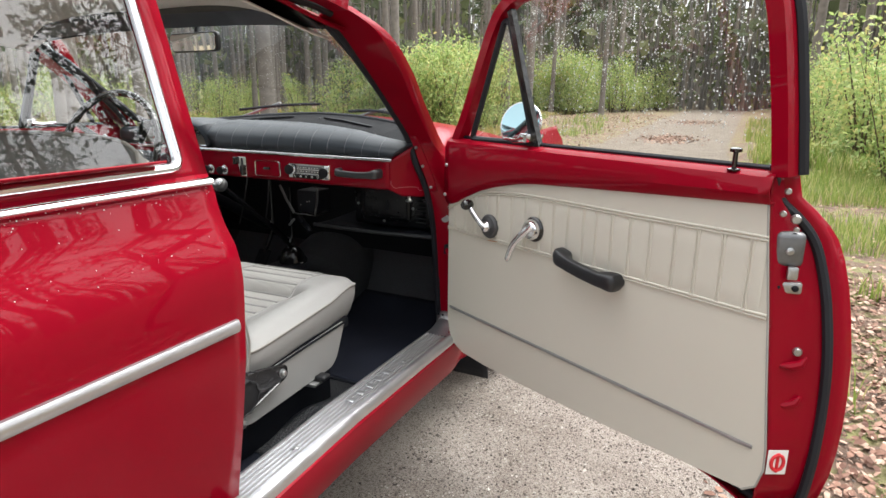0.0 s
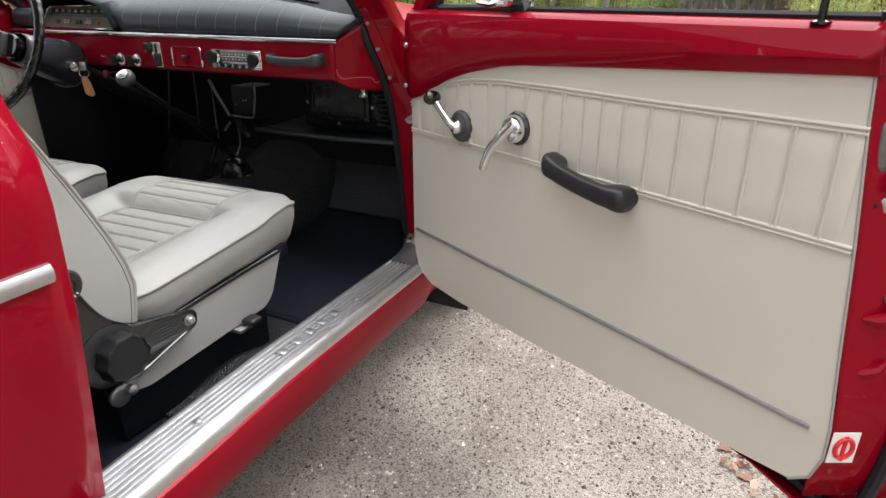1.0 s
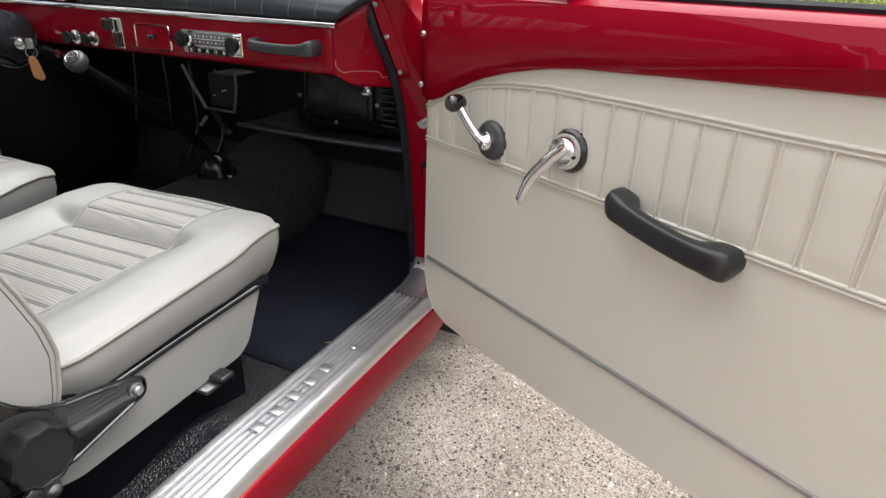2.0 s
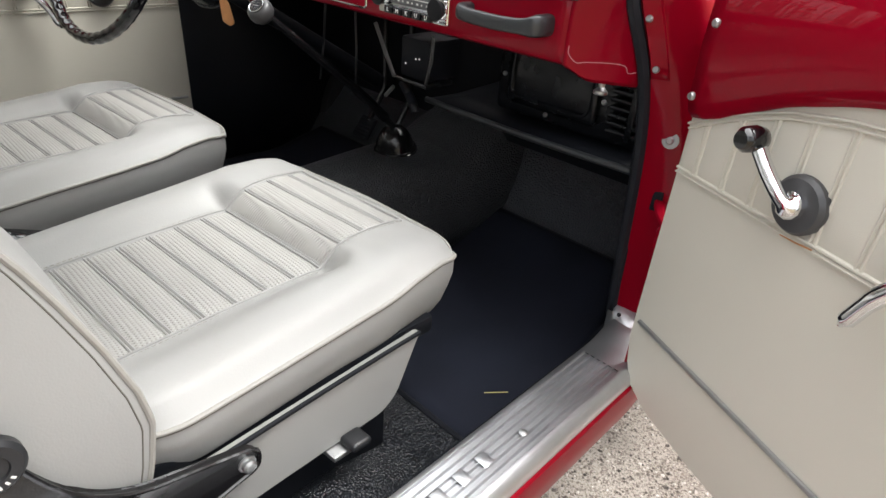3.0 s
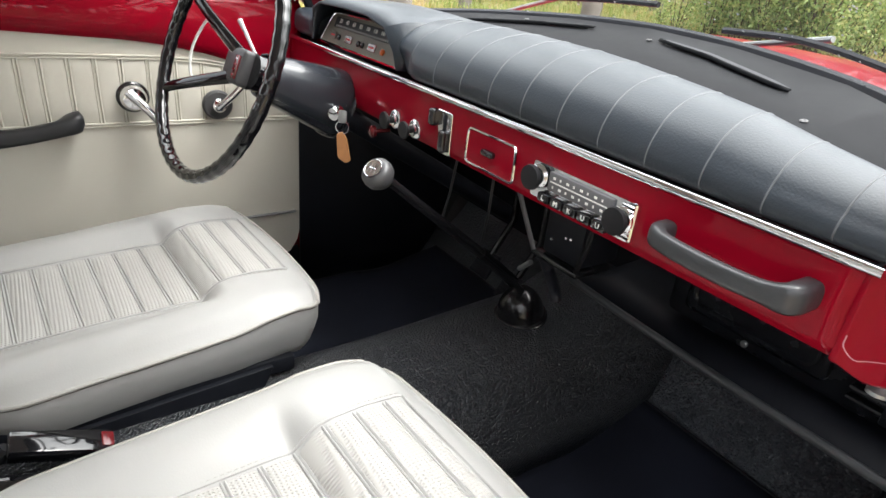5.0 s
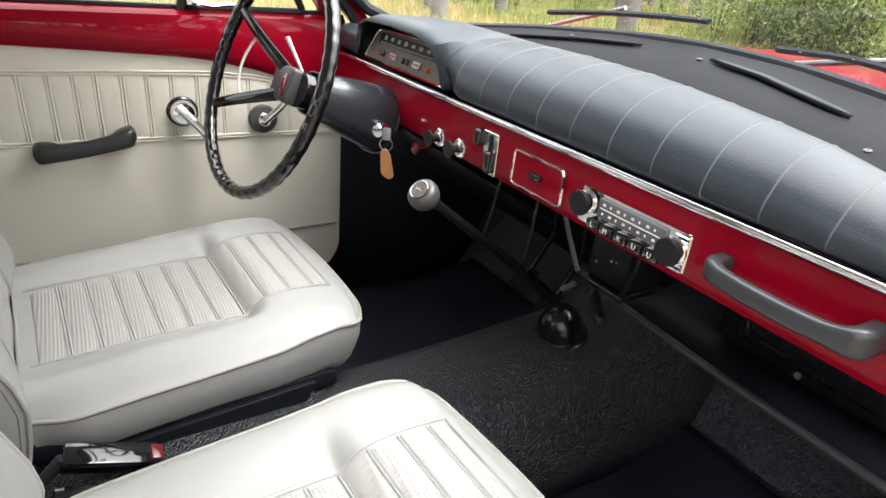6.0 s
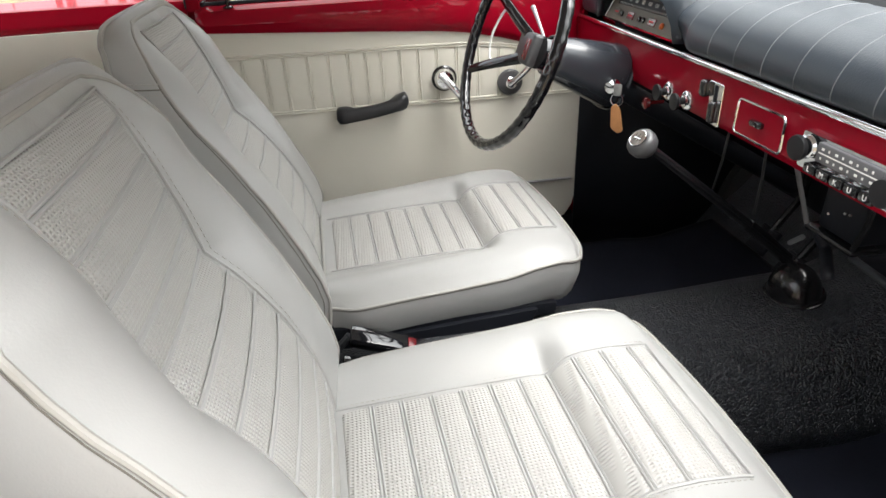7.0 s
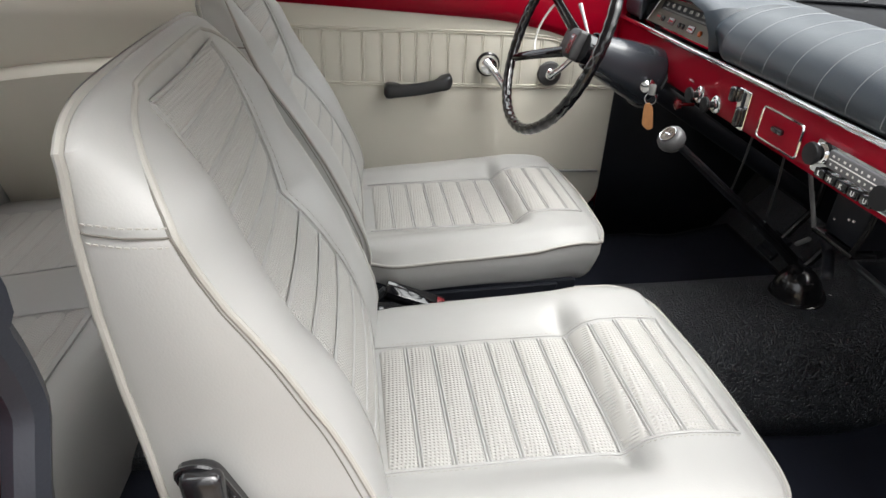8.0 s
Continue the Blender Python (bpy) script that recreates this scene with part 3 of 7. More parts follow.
# ---- doors ----
PTOP = [(-0.017, 0.835), (0.02, 0.842), (0.06, 0.862), (0.128, 0.890), (0.20, 0.908), (0.30, 0.924), (0.366, 0.931), (0.55, 0.943), (0.75, 0.955), (0.938, 0.966)]
POCKET = [(-0.017, 0.805), (0.05, 0.838), (0.128, 0.866), (0.20, 0.880), (0.30, 0.889), (0.45, 0.892), (0.65, 0.893), (0.95, 0.899)]
REAR = [(0.38, 0.985), (0.43, 1.000), (0.50, 0.998), (0.758, 0.966), (0.898, 0.946), (0.966, 0.938), (1.02, 0.932)]
TAIL = [(0.25, 1.03), (0.31, 1.062), (0.40, 1.075), (0.48, 1.08), (0.58, 1.078), (0.68, 1.07), (0.78, 1.052), (0.83, 1.04), (0.88, 1.024), (0.91, 1.010), (0.945, 0.985), (0.97, 0.964), (1.02, 0.958)]
SKIN = [(0.25, 0.075), (0.31, 0.092), (0.40, 0.102), (0.58, 0.115), (0.78, 0.122), (0.88, 0.118), (0.91, 0.108), (0.945, 0.086), (0.97, 0.066), (1.02, 0.052)]

RIDGES = [(-0.0058, -0.0012), (-0.0044, 0.0030), (-0.0026, 0.0034), (-0.0010, -0.0004), (0.0010, -0.0004), (0.0026, 0.0034), (0.0044, 0.0030), (0.0058, -0.0012)]


def build_door(name, label, m, sg):
    """A door in its own frame: x back along the door, y outwards (times sg), z up. The trim's face lies at y = 0."""
    d = thing(name, label, "car door", m=m)

    def P(u, o, z):
        return Vector((u, sg * o, z))

    def add(n, bm, material, parent=None, lab="", **k):
        return part(n, bm, material, parent or d, lab, local=True, **k)

    # trim panel
    line = [(-0.018, 0.446), (-0.018, 0.60), *PTOP, (0.946, 0.898), (0.966, 0.758), (0.985, 0.60), (0.998, 0.50), (1.000, 0.452), (0.990, 0.412), (0.965, 0.391), (0.80, 0.379), (0.647, 0.368), (0.40, 0.354), (0.178, 0.346), (0.06, 0.350), (0.012, 0.368), (-0.008, 0.40)]
    panel = add("trim_panel", slab(line, 0.004, lambda a, b, c: P(a, 0.004 - c, b), 0.002), PANELCREAM, None, "cream vinyl door trim panel", smooth=False)
    add("piping", tube([P(a, 0.0, b) for a, b in line if a > 0.93], 0.0022, 6), THREAD, panel)
    # pleated pocket band: one puffed panel after another
    seams = [-0.015, 0.019, 0.071, 0.119, 0.167, 0.214, 0.271, 0.325, 0.378, 0.426, 0.473, 0.522, 0.560, 0.604, 0.653, 0.705, 0.763, 0.813, 0.866, 0.921]

    def low(u):
        return 0.744 + 0.010 * (u / 0.95)

    edges = seams + [0.948]
    for a, b in zip(edges, edges[1:]):
        rows = []
        for i in range(9):
            s = i / 8
            u = a + (b - a) * s
            z0, z1 = low(u) + 0.004, along(POCKET, u) - 0.004
            rows.append([P(u, -0.0006 - 0.0032 * (4 * s * (1 - s)) ** 0.4 * (1 - abs(2 * k / 8 - 1) ** 8), z0 + (z1 - z0) * k / 8) for k in range(9)])
        add("pleat", grid(rows), PANELCREAM, panel)
    welts = [[P(u, -0.0012, low(u)) for u in np.linspace(-0.015, 0.964, 30)], [P(u, -0.0012, along(POCKET, u)) for u in np.linspace(-0.015, 0.948, 40)]]
    for w in welts:
        add("welt", sweep(w, RIDGES, (0, -sg, 0)), PANELCREAM, panel)
    for u in seams[1:]:
        add("seam", sweep([P(u, -0.0008, low(u) + 0.003), P(u + 0.001, -0.001, (low(u) + along(POCKET, u)) / 2), P(u, -0.0008, along(POCKET, u) - 0.003)], RIDGES, (0, -sg, 0)), PANELCREAM, panel)
    strip = [P(u, -0.003, 0.487 + 0.004 * math.sin(u)) for u in np.linspace(-0.002, 0.974, 30)]
    add("trim_strip", sweep(strip, [(-0.0038, -0.002), (0.0038, -0.002), (0.003, 0.0018), (0.0, 0.003), (-0.003, 0.0018)], (0, -sg, 0)), STEEL, panel, "thin grey metal strip")
    # red rail over the panel
    us = list(np.linspace(-0.012, 0.945, 44))
    prof = [(0.010, -0.004), (-0.004, -0.004), (-0.012, 0.004), (-0.016, 0.016)]
    rows = []
    for u in us:
        z0 = along(PTOP, u)
        dip = 0.012 * step(0.35, 0.02, u)
        r = [P(u, o, z0 + h - dip) for o, h in prof]
        r += [P(u, -0.019, z0 + (0.995 - z0) * 0.5), P(u, -0.016, 0.993), P(u, -0.010, 1.008), P(u, 0.004, 1.016), P(u, 0.022, 1.018)]
        rows.append(r)
    add("rail", grid(rows), RED, None, "red painted upper rail", solid=0.003)
    end = rows[0]
    add("rail_end", grid([end, [p + P(-0.008, 0.012, 0) for p in end], [p + P(-0.010, 0.05, 0) for p in end]]), RED, None, solid=0.003)
    add("window_seal", tube([P(u, 0.022, 1.022) for u in np.linspace(0.02, 0.93, 20)], 0.006, 6), RUBBER)
    # window frame
    fr = smooth_line([P(-0.010, 0.018, 0.985), P(0.058, 0.014, 1.092), P(0.125, 0.004, 1.210), P(0.195, -0.008, 1.318), P(0.245, -0.014, 1.362), P(0.32, -0.018, 1.385), P(0.55, -0.020, 1.402), P(0.78, -0.018, 1.395), P(0.875, -0.014, 1.375), P(0.912, -0.010, 1.30), P(0.935, 0.004, 1.15), P(0.950, 0.016, 1.01)], 6)
    add("window_frame", sweep(fr, [(-0.014, -0.016), (0.014, -0.016), (0.016, 0.0), (0.016, 0.018), (-0.016, 0.018), (-0.015, 0.0)], (0, sg, 0)), RED, None, "red painted window frame")
    add("frame_seal", tube([p + P(0.018 if i > len(fr) * 0.75 else (-0.014 if i < len(fr) * 0.3 else 0), 0.028, 0.018 if 0.3 * len(fr) <= i <= 0.75 * len(fr) else 0.004) for i, p in enumerate(fr)], 0.011, 8), RUBBER, None, "black rubber door seal")
    # vent window and main pane
    vent = rounded([P(0.078, 0.012, 1.022), P(0.130, 0.004, 1.125), P(0.228, -0.010, 1.325), P(0.250, -0.010, 1.325), P(0.330, 0.012, 1.022)], 0.012, 3)
    add("vent_window_frame", tube(vent, 0.0085, 8, True), RUBBER, None, "black rubber vent window frame")
    bm = bmesh.new()
    bm.faces.new([bm.verts.new(p) for p in vent])
    bmesh.ops.triangulate(bm, faces=list(bm.faces))
    add("vent_window", bm, GLASS, None, "clear triangular vent window", smooth=False)
    add("vent_post", sweep([P(0.347, 0.014, 1.015), P(0.30, -0.002, 1.18), P(0.257, -0.014, 1.35)], [(-0.008, -0.008), (0.008, -0.008), (0.008, 0.008), (-0.008, 0.008)], (0, sg, 0)), ENAMEL, None, "black window divider post")
    add("vent_catch", join(tube([P(0.235, -0.008, 1.034), P(0.285, -0.016, 1.030), P(0.325, -0.014, 1.036)], [0.004, 0.006, 0.008]), box(0.305, 0.335, -0.02, 0.012, 1.028, 1.05, 0.004)), CHROME, None, "chrome vent window catch")
    bm = bmesh.new()
    bm.faces.new([bm.verts.new(p) for p in (P(0.345, 0.020, 1.01), P(0.255, -0.010, 1.36), P(0.32, -0.014, 1.385), P(0.55, -0.016, 1.40), P(0.78, -0.014, 1.392), P(0.87, -0.010, 1.37), P(0.905, -0.006, 1.30), P(0.944, 0.020, 1.01))])
    bmesh.ops.triangulate(bm, faces=list(bm.faces))
    add("window", bm, GLASS, None, "rain-spotted door window glass", smooth=False)
    # shell: outer skin, shut face, front and lower faces
    zs = [0.25, 0.28, 0.31, 0.36, 0.40, 0.46, 0.53, 0.60, 0.68, 0.75, 0.81, 0.86, 0.895, 0.92, 0.945, 0.97, 1.0, 1.02]

    def bottom(u):
        return 0.362 - 0.040 * step(0.86, 1.04, u)

    def lift(u, z):
        """Heights squeezed to the door's lower edge."""
        return bottom(u) + (z - 0.25) / 0.35 * (0.60 - bottom(u)) if z < 0.60 else z

    skin = [[P(u, along(SKIN, z), lift(u, z)) for u in (-0.01 + (along(TAIL, z) + 0.01) * k / 20 for k in range(21))] for z in zs]
    add("outer_skin", grid(skin), RED, None, "red outer door skin", solid=0.004)
    shut = []
    for z in zs[2:]:
        a, t = along(REAR, max(z, 0.39)), along(TAIL, z)
        z = lift(1.0, z)
        w = along(SKIN, z)
        shut.append([P(a, 0.004, z), P(a + 0.004, 0.012, z), P(a + (t - a) * 0.42, w * 0.5, z), P(t - 0.030, w - 0.032, z), P(t - 0.012, w - 0.020, z), P(t, w - 0.004, z)])
    add("shut_face", grid(shut), RED, None, "red painted door edge", solid=0.003)
    seal = [P(along(TAIL, z) - 0.026, along(SKIN, z) - 0.036, z) for z in (0.33, 0.40, 0.48, 0.58, 0.68, 0.78, 0.85, 0.895, 0.93, 0.965, 1.0, 1.03)]
    add("edge_seal", tube(smooth_line(seal, 5), 0.0095, 8), RUBBER, None, "black rubber door seal")
    bot = [P(u, 0.055, bottom(u) + 0.012) for u in np.linspace(0, 1.045, 24)]
    add("lower_seal", tube(bot, 0.010, 8), RUBBER)
    add("lower_face", grid([[P(u, 0.006, bottom(u) + 0.022) for u in np.linspace(-0.01, 0.99, 24)], [P(u, 0.030, bottom(u) + 0.006) for u in np.linspace(-0.01, 1.02, 24)], [P(u, 0.074, bottom(u) + 0.002) for u in np.linspace(-0.01, 1.03, 24)]]), RED, None, solid=0.003)
    add("front_face", grid([[P(-0.018, 0.006, z), P(-0.022, 0.05, z), P(-0.012, along(SKIN, z), z)] for z in zs if z > 0.34]), RED, None, solid=0.003)
    # lock, striker, screws, label on the shut face
    F = Vector((0.60, -0.80 * sg, 0)).normalized()
    lock_m = Matrix.Translation(P(0.966, 0.038, 0.878)) @ Matrix(((0.80, 0.60, 0, 0), (sg * 0.60, -sg * 0.80, 0, 0), (0, 0, 1, 0), (0, 0, 0, 1)))
    lk = add("door_lock", box(-0.026, 0.026, -0.012, 0.014, -0.031, 0.034, 0.011, 3, lock_m), LOCKZINC, None, "dull zinc door lock case")
    add("lock_screw", lathe([(0.007, 0.015), (0.007, 0.018), (0.003, 0.020)], 12, lock_m @ Matrix.Rotation(-math.pi / 2, 4, "X")), STEEL, lk)
    add("lock_lever", box(0.0, 0.018, 0.012, 0.022, -0.052, -0.028, 0.003, 2, lock_m), STEEL, lk)
    st = add("striker", box(-0.026, 0.030, -0.004, 0.014, -0.080, -0.058, 0.004, 2, lock_m), STEEL, None, "steel striker plate")
    for a in (-0.012, 0.018):
        add("screw", lathe([(0.006, 0.013), (0.006, 0.016), (0.003, 0.018)], 12, lock_m @ Matrix.Translation((a, 0, -0.069)) @ Matrix.Rotation(-math.pi / 2, 4, "X")), DARK, st)
    for u, o, z, r in ((0.960, 0.018, 0.985, 0.006), (0.958, 0.016, 0.945, 0.006), (0.972, 0.036, 0.935, 0.009), (1.006, 0.046, 0.690, 0.0085), (0.976, 0.036, 0.917, 0.005)):
        bolt(P(u, o, z), (0.55, -0.83 * sg, 0), r, d, name="bolt", local=True)
    for z in (0.662, 0.583):
        add("pressed_rib", tube([P(0.990, 0.022, z), P(1.004, 0.032, z + 0.001), P(1.018, 0.042, z + 0.008), P(1.024, 0.046, z + 0.022)], [0.003, 0.0085, 0.008, 0.003], 8), RED)
    lab_m = Matrix.Translation(P(1.0125, 0.0215, 0.470)) @ Matrix(((0.59, 0.81, 0, 0), (sg * 0.81, -sg * 0.59, 0, 0), (0, 0, 1, 0), (0, 0, 0, 1)))
    stick = add("sticker", box(-0.019, 0.019, 0.0, 0.0015, -0.026, 0.026, 0.0005, 1, lab_m), WHITE, None, "white sticker with a red round emblem")
    ringp = [lab_m @ Vector((0.012 * math.cos(a), 0.0022, 0.016 * math.sin(a))) for a in np.linspace(0, 2 * math.pi, 25)[:-1]]
    add("emblem", join(tube(ringp, 0.0035, 6, True), tube([lab_m @ Vector((0, 0.0022, -0.020)), lab_m @ Vector((0, 0.0022, 0.020))], 0.003, 6)), STICKRED, stick, "red emblem shape")
    # armrest pull
    bar = []
    for i in range(33):
        q = i / 32
        u, cz = 0.462 + 0.188 * q, 0.766 - 0.028 * q - 0.006 * math.sin(math.pi * q)
        ends = math.exp(-((q - 0.08) / 0.13) ** 2) + math.exp(-((q - 0.92) / 0.13) ** 2)
        cap = 1 - 0.55 * abs(2 * q - 1) ** 40
        hh, far = (0.0165 + 0.0045 * ends) * cap, 0.048 - 0.010 * abs(2 * q - 1) ** 10
        near = 0.026 * step(0.15, 0.27, q) * step(0.85, 0.73, q)
        mid, half = (far + near) / 2, (far - near) / 2
        ring = []
        for j in range(16):
            w = 2 * math.pi * j / 16
            c, sn = math.cos(w), math.sin(w)
            ring.append(P(u, -(mid + half * math.copysign(abs(c) ** 0.55, c)), cz + hh * math.copysign(abs(sn) ** 0.6, sn)))
        bar.append(ring)
    bm = grid(bar, True)
    bm.verts.ensure_lookup_table()
    bm.faces.new(bm.verts[:16])
    bm.faces.new(bm.verts[-16:])
    add("armrest", bm, PLASTIC, None, "black moulded plastic armrest pull")
    # winder and latch handle
    base = P(0.186, -0.001, 0.784)
    inward = (0, -sg, 0)
    esc = add("winder_escutcheon", lathe([(0.034, 0), (0.034, 0.008), (0.030, 0.013), (0.016, 0.014)], 28, facing(base, inward)), DARKGREY, None, "dark grey winder escutcheon")
    add("winder_arm", tube(smooth_line([P(0.186, -0.014, 0.783), P(0.182, -0.028, 0.788), P(0.158, -0.034, 0.810), P(0.134, -0.038, 0.836)], 6), [0.016] * 4 + [0.014, 0.012] + [0.0085] * 13, 12), CHROME, esc, "chrome window winder")
    add("winder_knob", lathe([(0.006, -0.012), (0.013, -0.006), (0.0155, 0.004), (0.0145, 0.018), (0.010, 0.024)], 18, facing(P(0.130, -0.036, 0.841), inward)), BAKELITE, esc, "black winder knob")
    hb = P(0.362, -0.001, 0.808)
    rose = add("handle_escutcheon", lathe([(0.033, 0), (0.033, 0.006), (0.029, 0.010), (0.020, 0.011)], 28, facing(hb, inward)), ENAMEL, None, "black handle escutcheon")
    add("handle_boss", lathe([(0.027, 0.010), (0.027, 0.018), (0.022, 0.026), (0.012, 0.028)], 24, facing(hb, inward)), CHROME, rose, "chrome handle boss")
    add("handle_lever", tube(smooth_line([P(0.374, -0.026, 0.822), P(0.350, -0.034, 0.797), P(0.323, -0.041, 0.762), P(0.308, -0.043, 0.727), P(0.302, -0.042, 0.713)], 5), [0.009] + [0.0105] * 6 + [0.0098] * 5 + [0.0088] * 5 + [0.007, 0.005, 0.004, 0.003], 12), CHROME, rose, "chrome door handle")
    # lock button
    add("lock_button", lathe([(0.012, 0), (0.012, 0.003), (0.005, 0.005), (0.0045, 0.032), (0.011, 0.034), (0.011, 0.040), (0.006, 0.042)], 16, Matrix.Translation(P(0.868, -0.002, 1.014))), BAKELITE, None, "black lock button")
    return d


A = radians(-27.4)
right_m = Matrix(((math.cos(A), -math.sin(A), 0, 0.799), (math.sin(A), math.cos(A), 0, 0.044), (0, 0, 1, 0), (0, 0, 0, 1)))
left_m = Matrix(((0, 1, 0, -0.69), (-1, 0, 0, 0.012), (0, 0, 1, 0), (0, 0, 0, 1)))
pdoor = build_door("passenger_door", "open red car door with cream pleated vinyl trim panel", right_m, 1)
ddoor = build_door("driver_door", "closed red car door with cream pleated vinyl trim panel", left_m, -1)

for z, u, o in ((0.943, 0.021, -0.036), (0.853, 0.007, -0.030)):
    bolt((u, o, z), (0, -1, 0.1), 0.0055, pdoor, name="screw", local=True)

part("worn_mark", tube([(0.175, -0.0035, 0.7415), (0.196, -0.0042, 0.7425), (0.218, -0.0035, 0.7445)], 0.0012, 5), LEATHER, pdoor, "brown worn mark on the trim", local=True)

mir = thing("door_mirror", "chrome door mirror on a slim stalk", "wing mirror", m=right_m)
part("housing", lathe([(0.004, -0.05), (0.030, -0.044), (0.052, -0.02), (0.060, 0.0), (0.058, 0.006)], 28, facing((0.075, 0.205, 1.056), (0.35, -0.90, 0.30)) @ Matrix.Diagonal((1.15, 1.2, 1, 1))), CHROME, mir, "chrome shell", local=True)
part("mirror_glass", lathe([(0.054, 0.0062), (0.054, 0.0085), (0.050, 0.009)], 28, facing((0.075, 0.205, 1.056), (0.35, -0.90, 0.30)) @ Matrix.Diagonal((1.15, 1.2, 1, 1))), SKYMIRROR, mir, "mirror glass", local=True)
part("stalk", tube([(0.15, 0.22, 1.03), (0.15, 0.19, 0.98), (0.15, 0.11, 0.955)], 0.007), CHROME, mir, local=True)


# ---- front seats ----
PLEAT = (0, 0.03, 0.07, 0.12, 0.2, 0.35, 0.5, 0.65, 0.8, 0.88, 0.93, 0.97, 1)
WELD = [(-0.0046, -0.0012), (-0.0036, 0.0012), (-0.0024, 0.0017), (-0.0012, 0.0008), (0.0, -0.0010), (0.0012, 0.0008), (0.0024, 0.0017), (0.0036, 0.0012), (0.0046, -0.0012)]


def puffed(s):
    """The rise of a pleat across its width."""
    return -0.0016 + 0.0044 * (4 * s * (1 - s)) ** 0.45


def build_seat(cx, side, label, dy=0.0, rake=0.0, set_back=0.0):
    """A bucket seat centred on cx. side: +1 with its hinge bracket on the right, -1 on the left. Its cross seams run slightly askew."""
    seat = thing("front_seat", label, "car seat", (cx, -0.5 + dy, 0.27), "front seats")
    SKEW = 0.055

    def add(name, bm, material, parent, lab="", smooth=True):
        for v in bm.verts:
            v.co.y += SKEW * (v.co.x - cx) + dy
        return part(name, bm, material, parent, lab, smooth=smooth)

    HW, Y0, Y1 = 0.248, -0.668, -0.164   # half width, back and front of the cushion
    IN, INF = 0.122, -0.190              # half width and front of the pleated inlay
    AI = 0.5

    def width(y):
        return HW * (1 - 0.050 * step(-0.36, Y1, y) ** 1.5 - 0.085 * step(-0.212, Y1, y) ** 2.2 - 0.07 * step(-0.58, Y0, y) ** 2)

    def top(x, y):
        ax = abs(x)
        base = along([(-0.70, 0.562), (-0.60, 0.570), (-0.48, 0.577), (-0.37, 0.581), (-0.343, 0.582), (-0.338, 0.585), (-0.328, 0.594), (-0.312, 0.606), (-0.29, 0.613), (-0.25, 0.616), (-0.20, 0.612), (-0.17, 0.604)], y)
        crest = along([(-0.70, 0.574), (-0.50, 0.594), (-0.40, 0.604), (-0.33, 0.611), (-0.28, 0.617), (-0.22, 0.616), (-0.17, 0.606)], y)
        z = base + (crest - base) * step(IN + 0.002, IN + 0.062, ax)
        z -= 0.007 * math.exp(-((ax - IN - 0.020) / 0.020) ** 2 - ((y + 0.343) / 0.013) ** 2)
        z += 0.004 * math.exp(-((ax - IN - 0.030) / 0.026) ** 2 - ((y + 0.312) / 0.020) ** 2)
        return z - 0.014 * step(0.185, HW, ax) ** 1.6

    cols = [-1 + i * (1 - AI) / 13 for i in range(13)] + [-AI + i * 2 * AI / 24 for i in range(25)] + [AI + i * (1 - AI) / 13 for i in range(1, 14)]
    lines = list(np.linspace(Y0, -0.36, 24)) + list(np.linspace(-0.353, -0.29, 12)) + list(np.linspace(-0.28, INF, 9)) + [-0.186, -0.181, -0.176, -0.171, -0.167, Y1]
    tops = []
    for y in lines:
        row = []
        w = width(y)
        f = step(INF, Y1, y)
        for a in cols:
            s, q = math.copysign(1, a), abs(a)
            x = s * (q / AI * IN if q <= AI else IN + (q - AI) / (1 - AI) * (w - IN))
            z = top(x, y) - 0.016 * step(0.86, 1.0, q) ** 2 * (1 - 0.65 * step(-0.34, -0.22, y)) - 0.012 * f ** 2
            if q < AI - 0.001 and y < INF - 0.001:
                z -= 0.0045
            z += 0.0014 * noise.noise(Vector((x * 9 + cx * 3, y * 9, 0.3)))
            row.append(Vector((cx + x, y + f * (0.012 * (1 - (x / HW) ** 2) - 0.030 * abs(x / HW) ** 5), z)))
        tops.append(row)
    loop = tops[0] + [r[-1] for r in tops[1:]] + tops[-1][-2::-1] + [r[0] for r in tops[-2:0:-1]]
    ctr = Vector((cx, (Y0 + Y1) / 2, 0))

    def shrink(p, f, z):
        q = Vector((p.x - ctr.x, p.y - ctr.y, 0)) * f + ctr
        return Vector((q.x, q.y, z))

    def thick(p):
        return 0.86 + 0.14 * step(-0.45, -0.20, p.y)

    drop = [[p + Vector((0, 0, 0)) for p in loop], [shrink(p, 1.004, p.z - 0.010) for p in loop], [shrink(p, 1.003, p.z - 0.030 * thick(p)) for p in loop], [shrink(p, 0.986, p.z - 0.052 * thick(p)) for p in loop],
            [shrink(p, 0.958, p.z - 0.080 * thick(p)) for p in loop], [shrink(p, 0.925, p.z - 0.098 * thick(p)) for p in loop], [shrink(p, 0.88, p.z - 0.104 * thick(p)) for p in loop]]
    bm = join(grid(tops), grid(drop, True))
    bmesh.ops.remove_doubles(bm, verts=bm.verts, dist=1e-5)
    cushion = add("cushion", bm, CREAM, seat, "cream vinyl seat cushion")
    add("piping", tube([shrink(p, 1.004, p.z - 0.001) for p in loop], 0.0032, 8, True), THREAD, cushion)
    # crease shade below the piping, painted as a thin dark tube
    add("piping_shade", tube([shrink(p, 1.0055, p.z - 0.0052) for p in loop], 0.0011, 5, True), SEAMSHADE, cushion, "dark line painted as crease shade under the piping")
    # pleats of the inlay, each a puffed strip, with a double welded ridge between them
    ys = [INF - 0.001, -0.219, -0.262, -0.303] + [-0.340 - 0.0437 * k for k in range(8)]
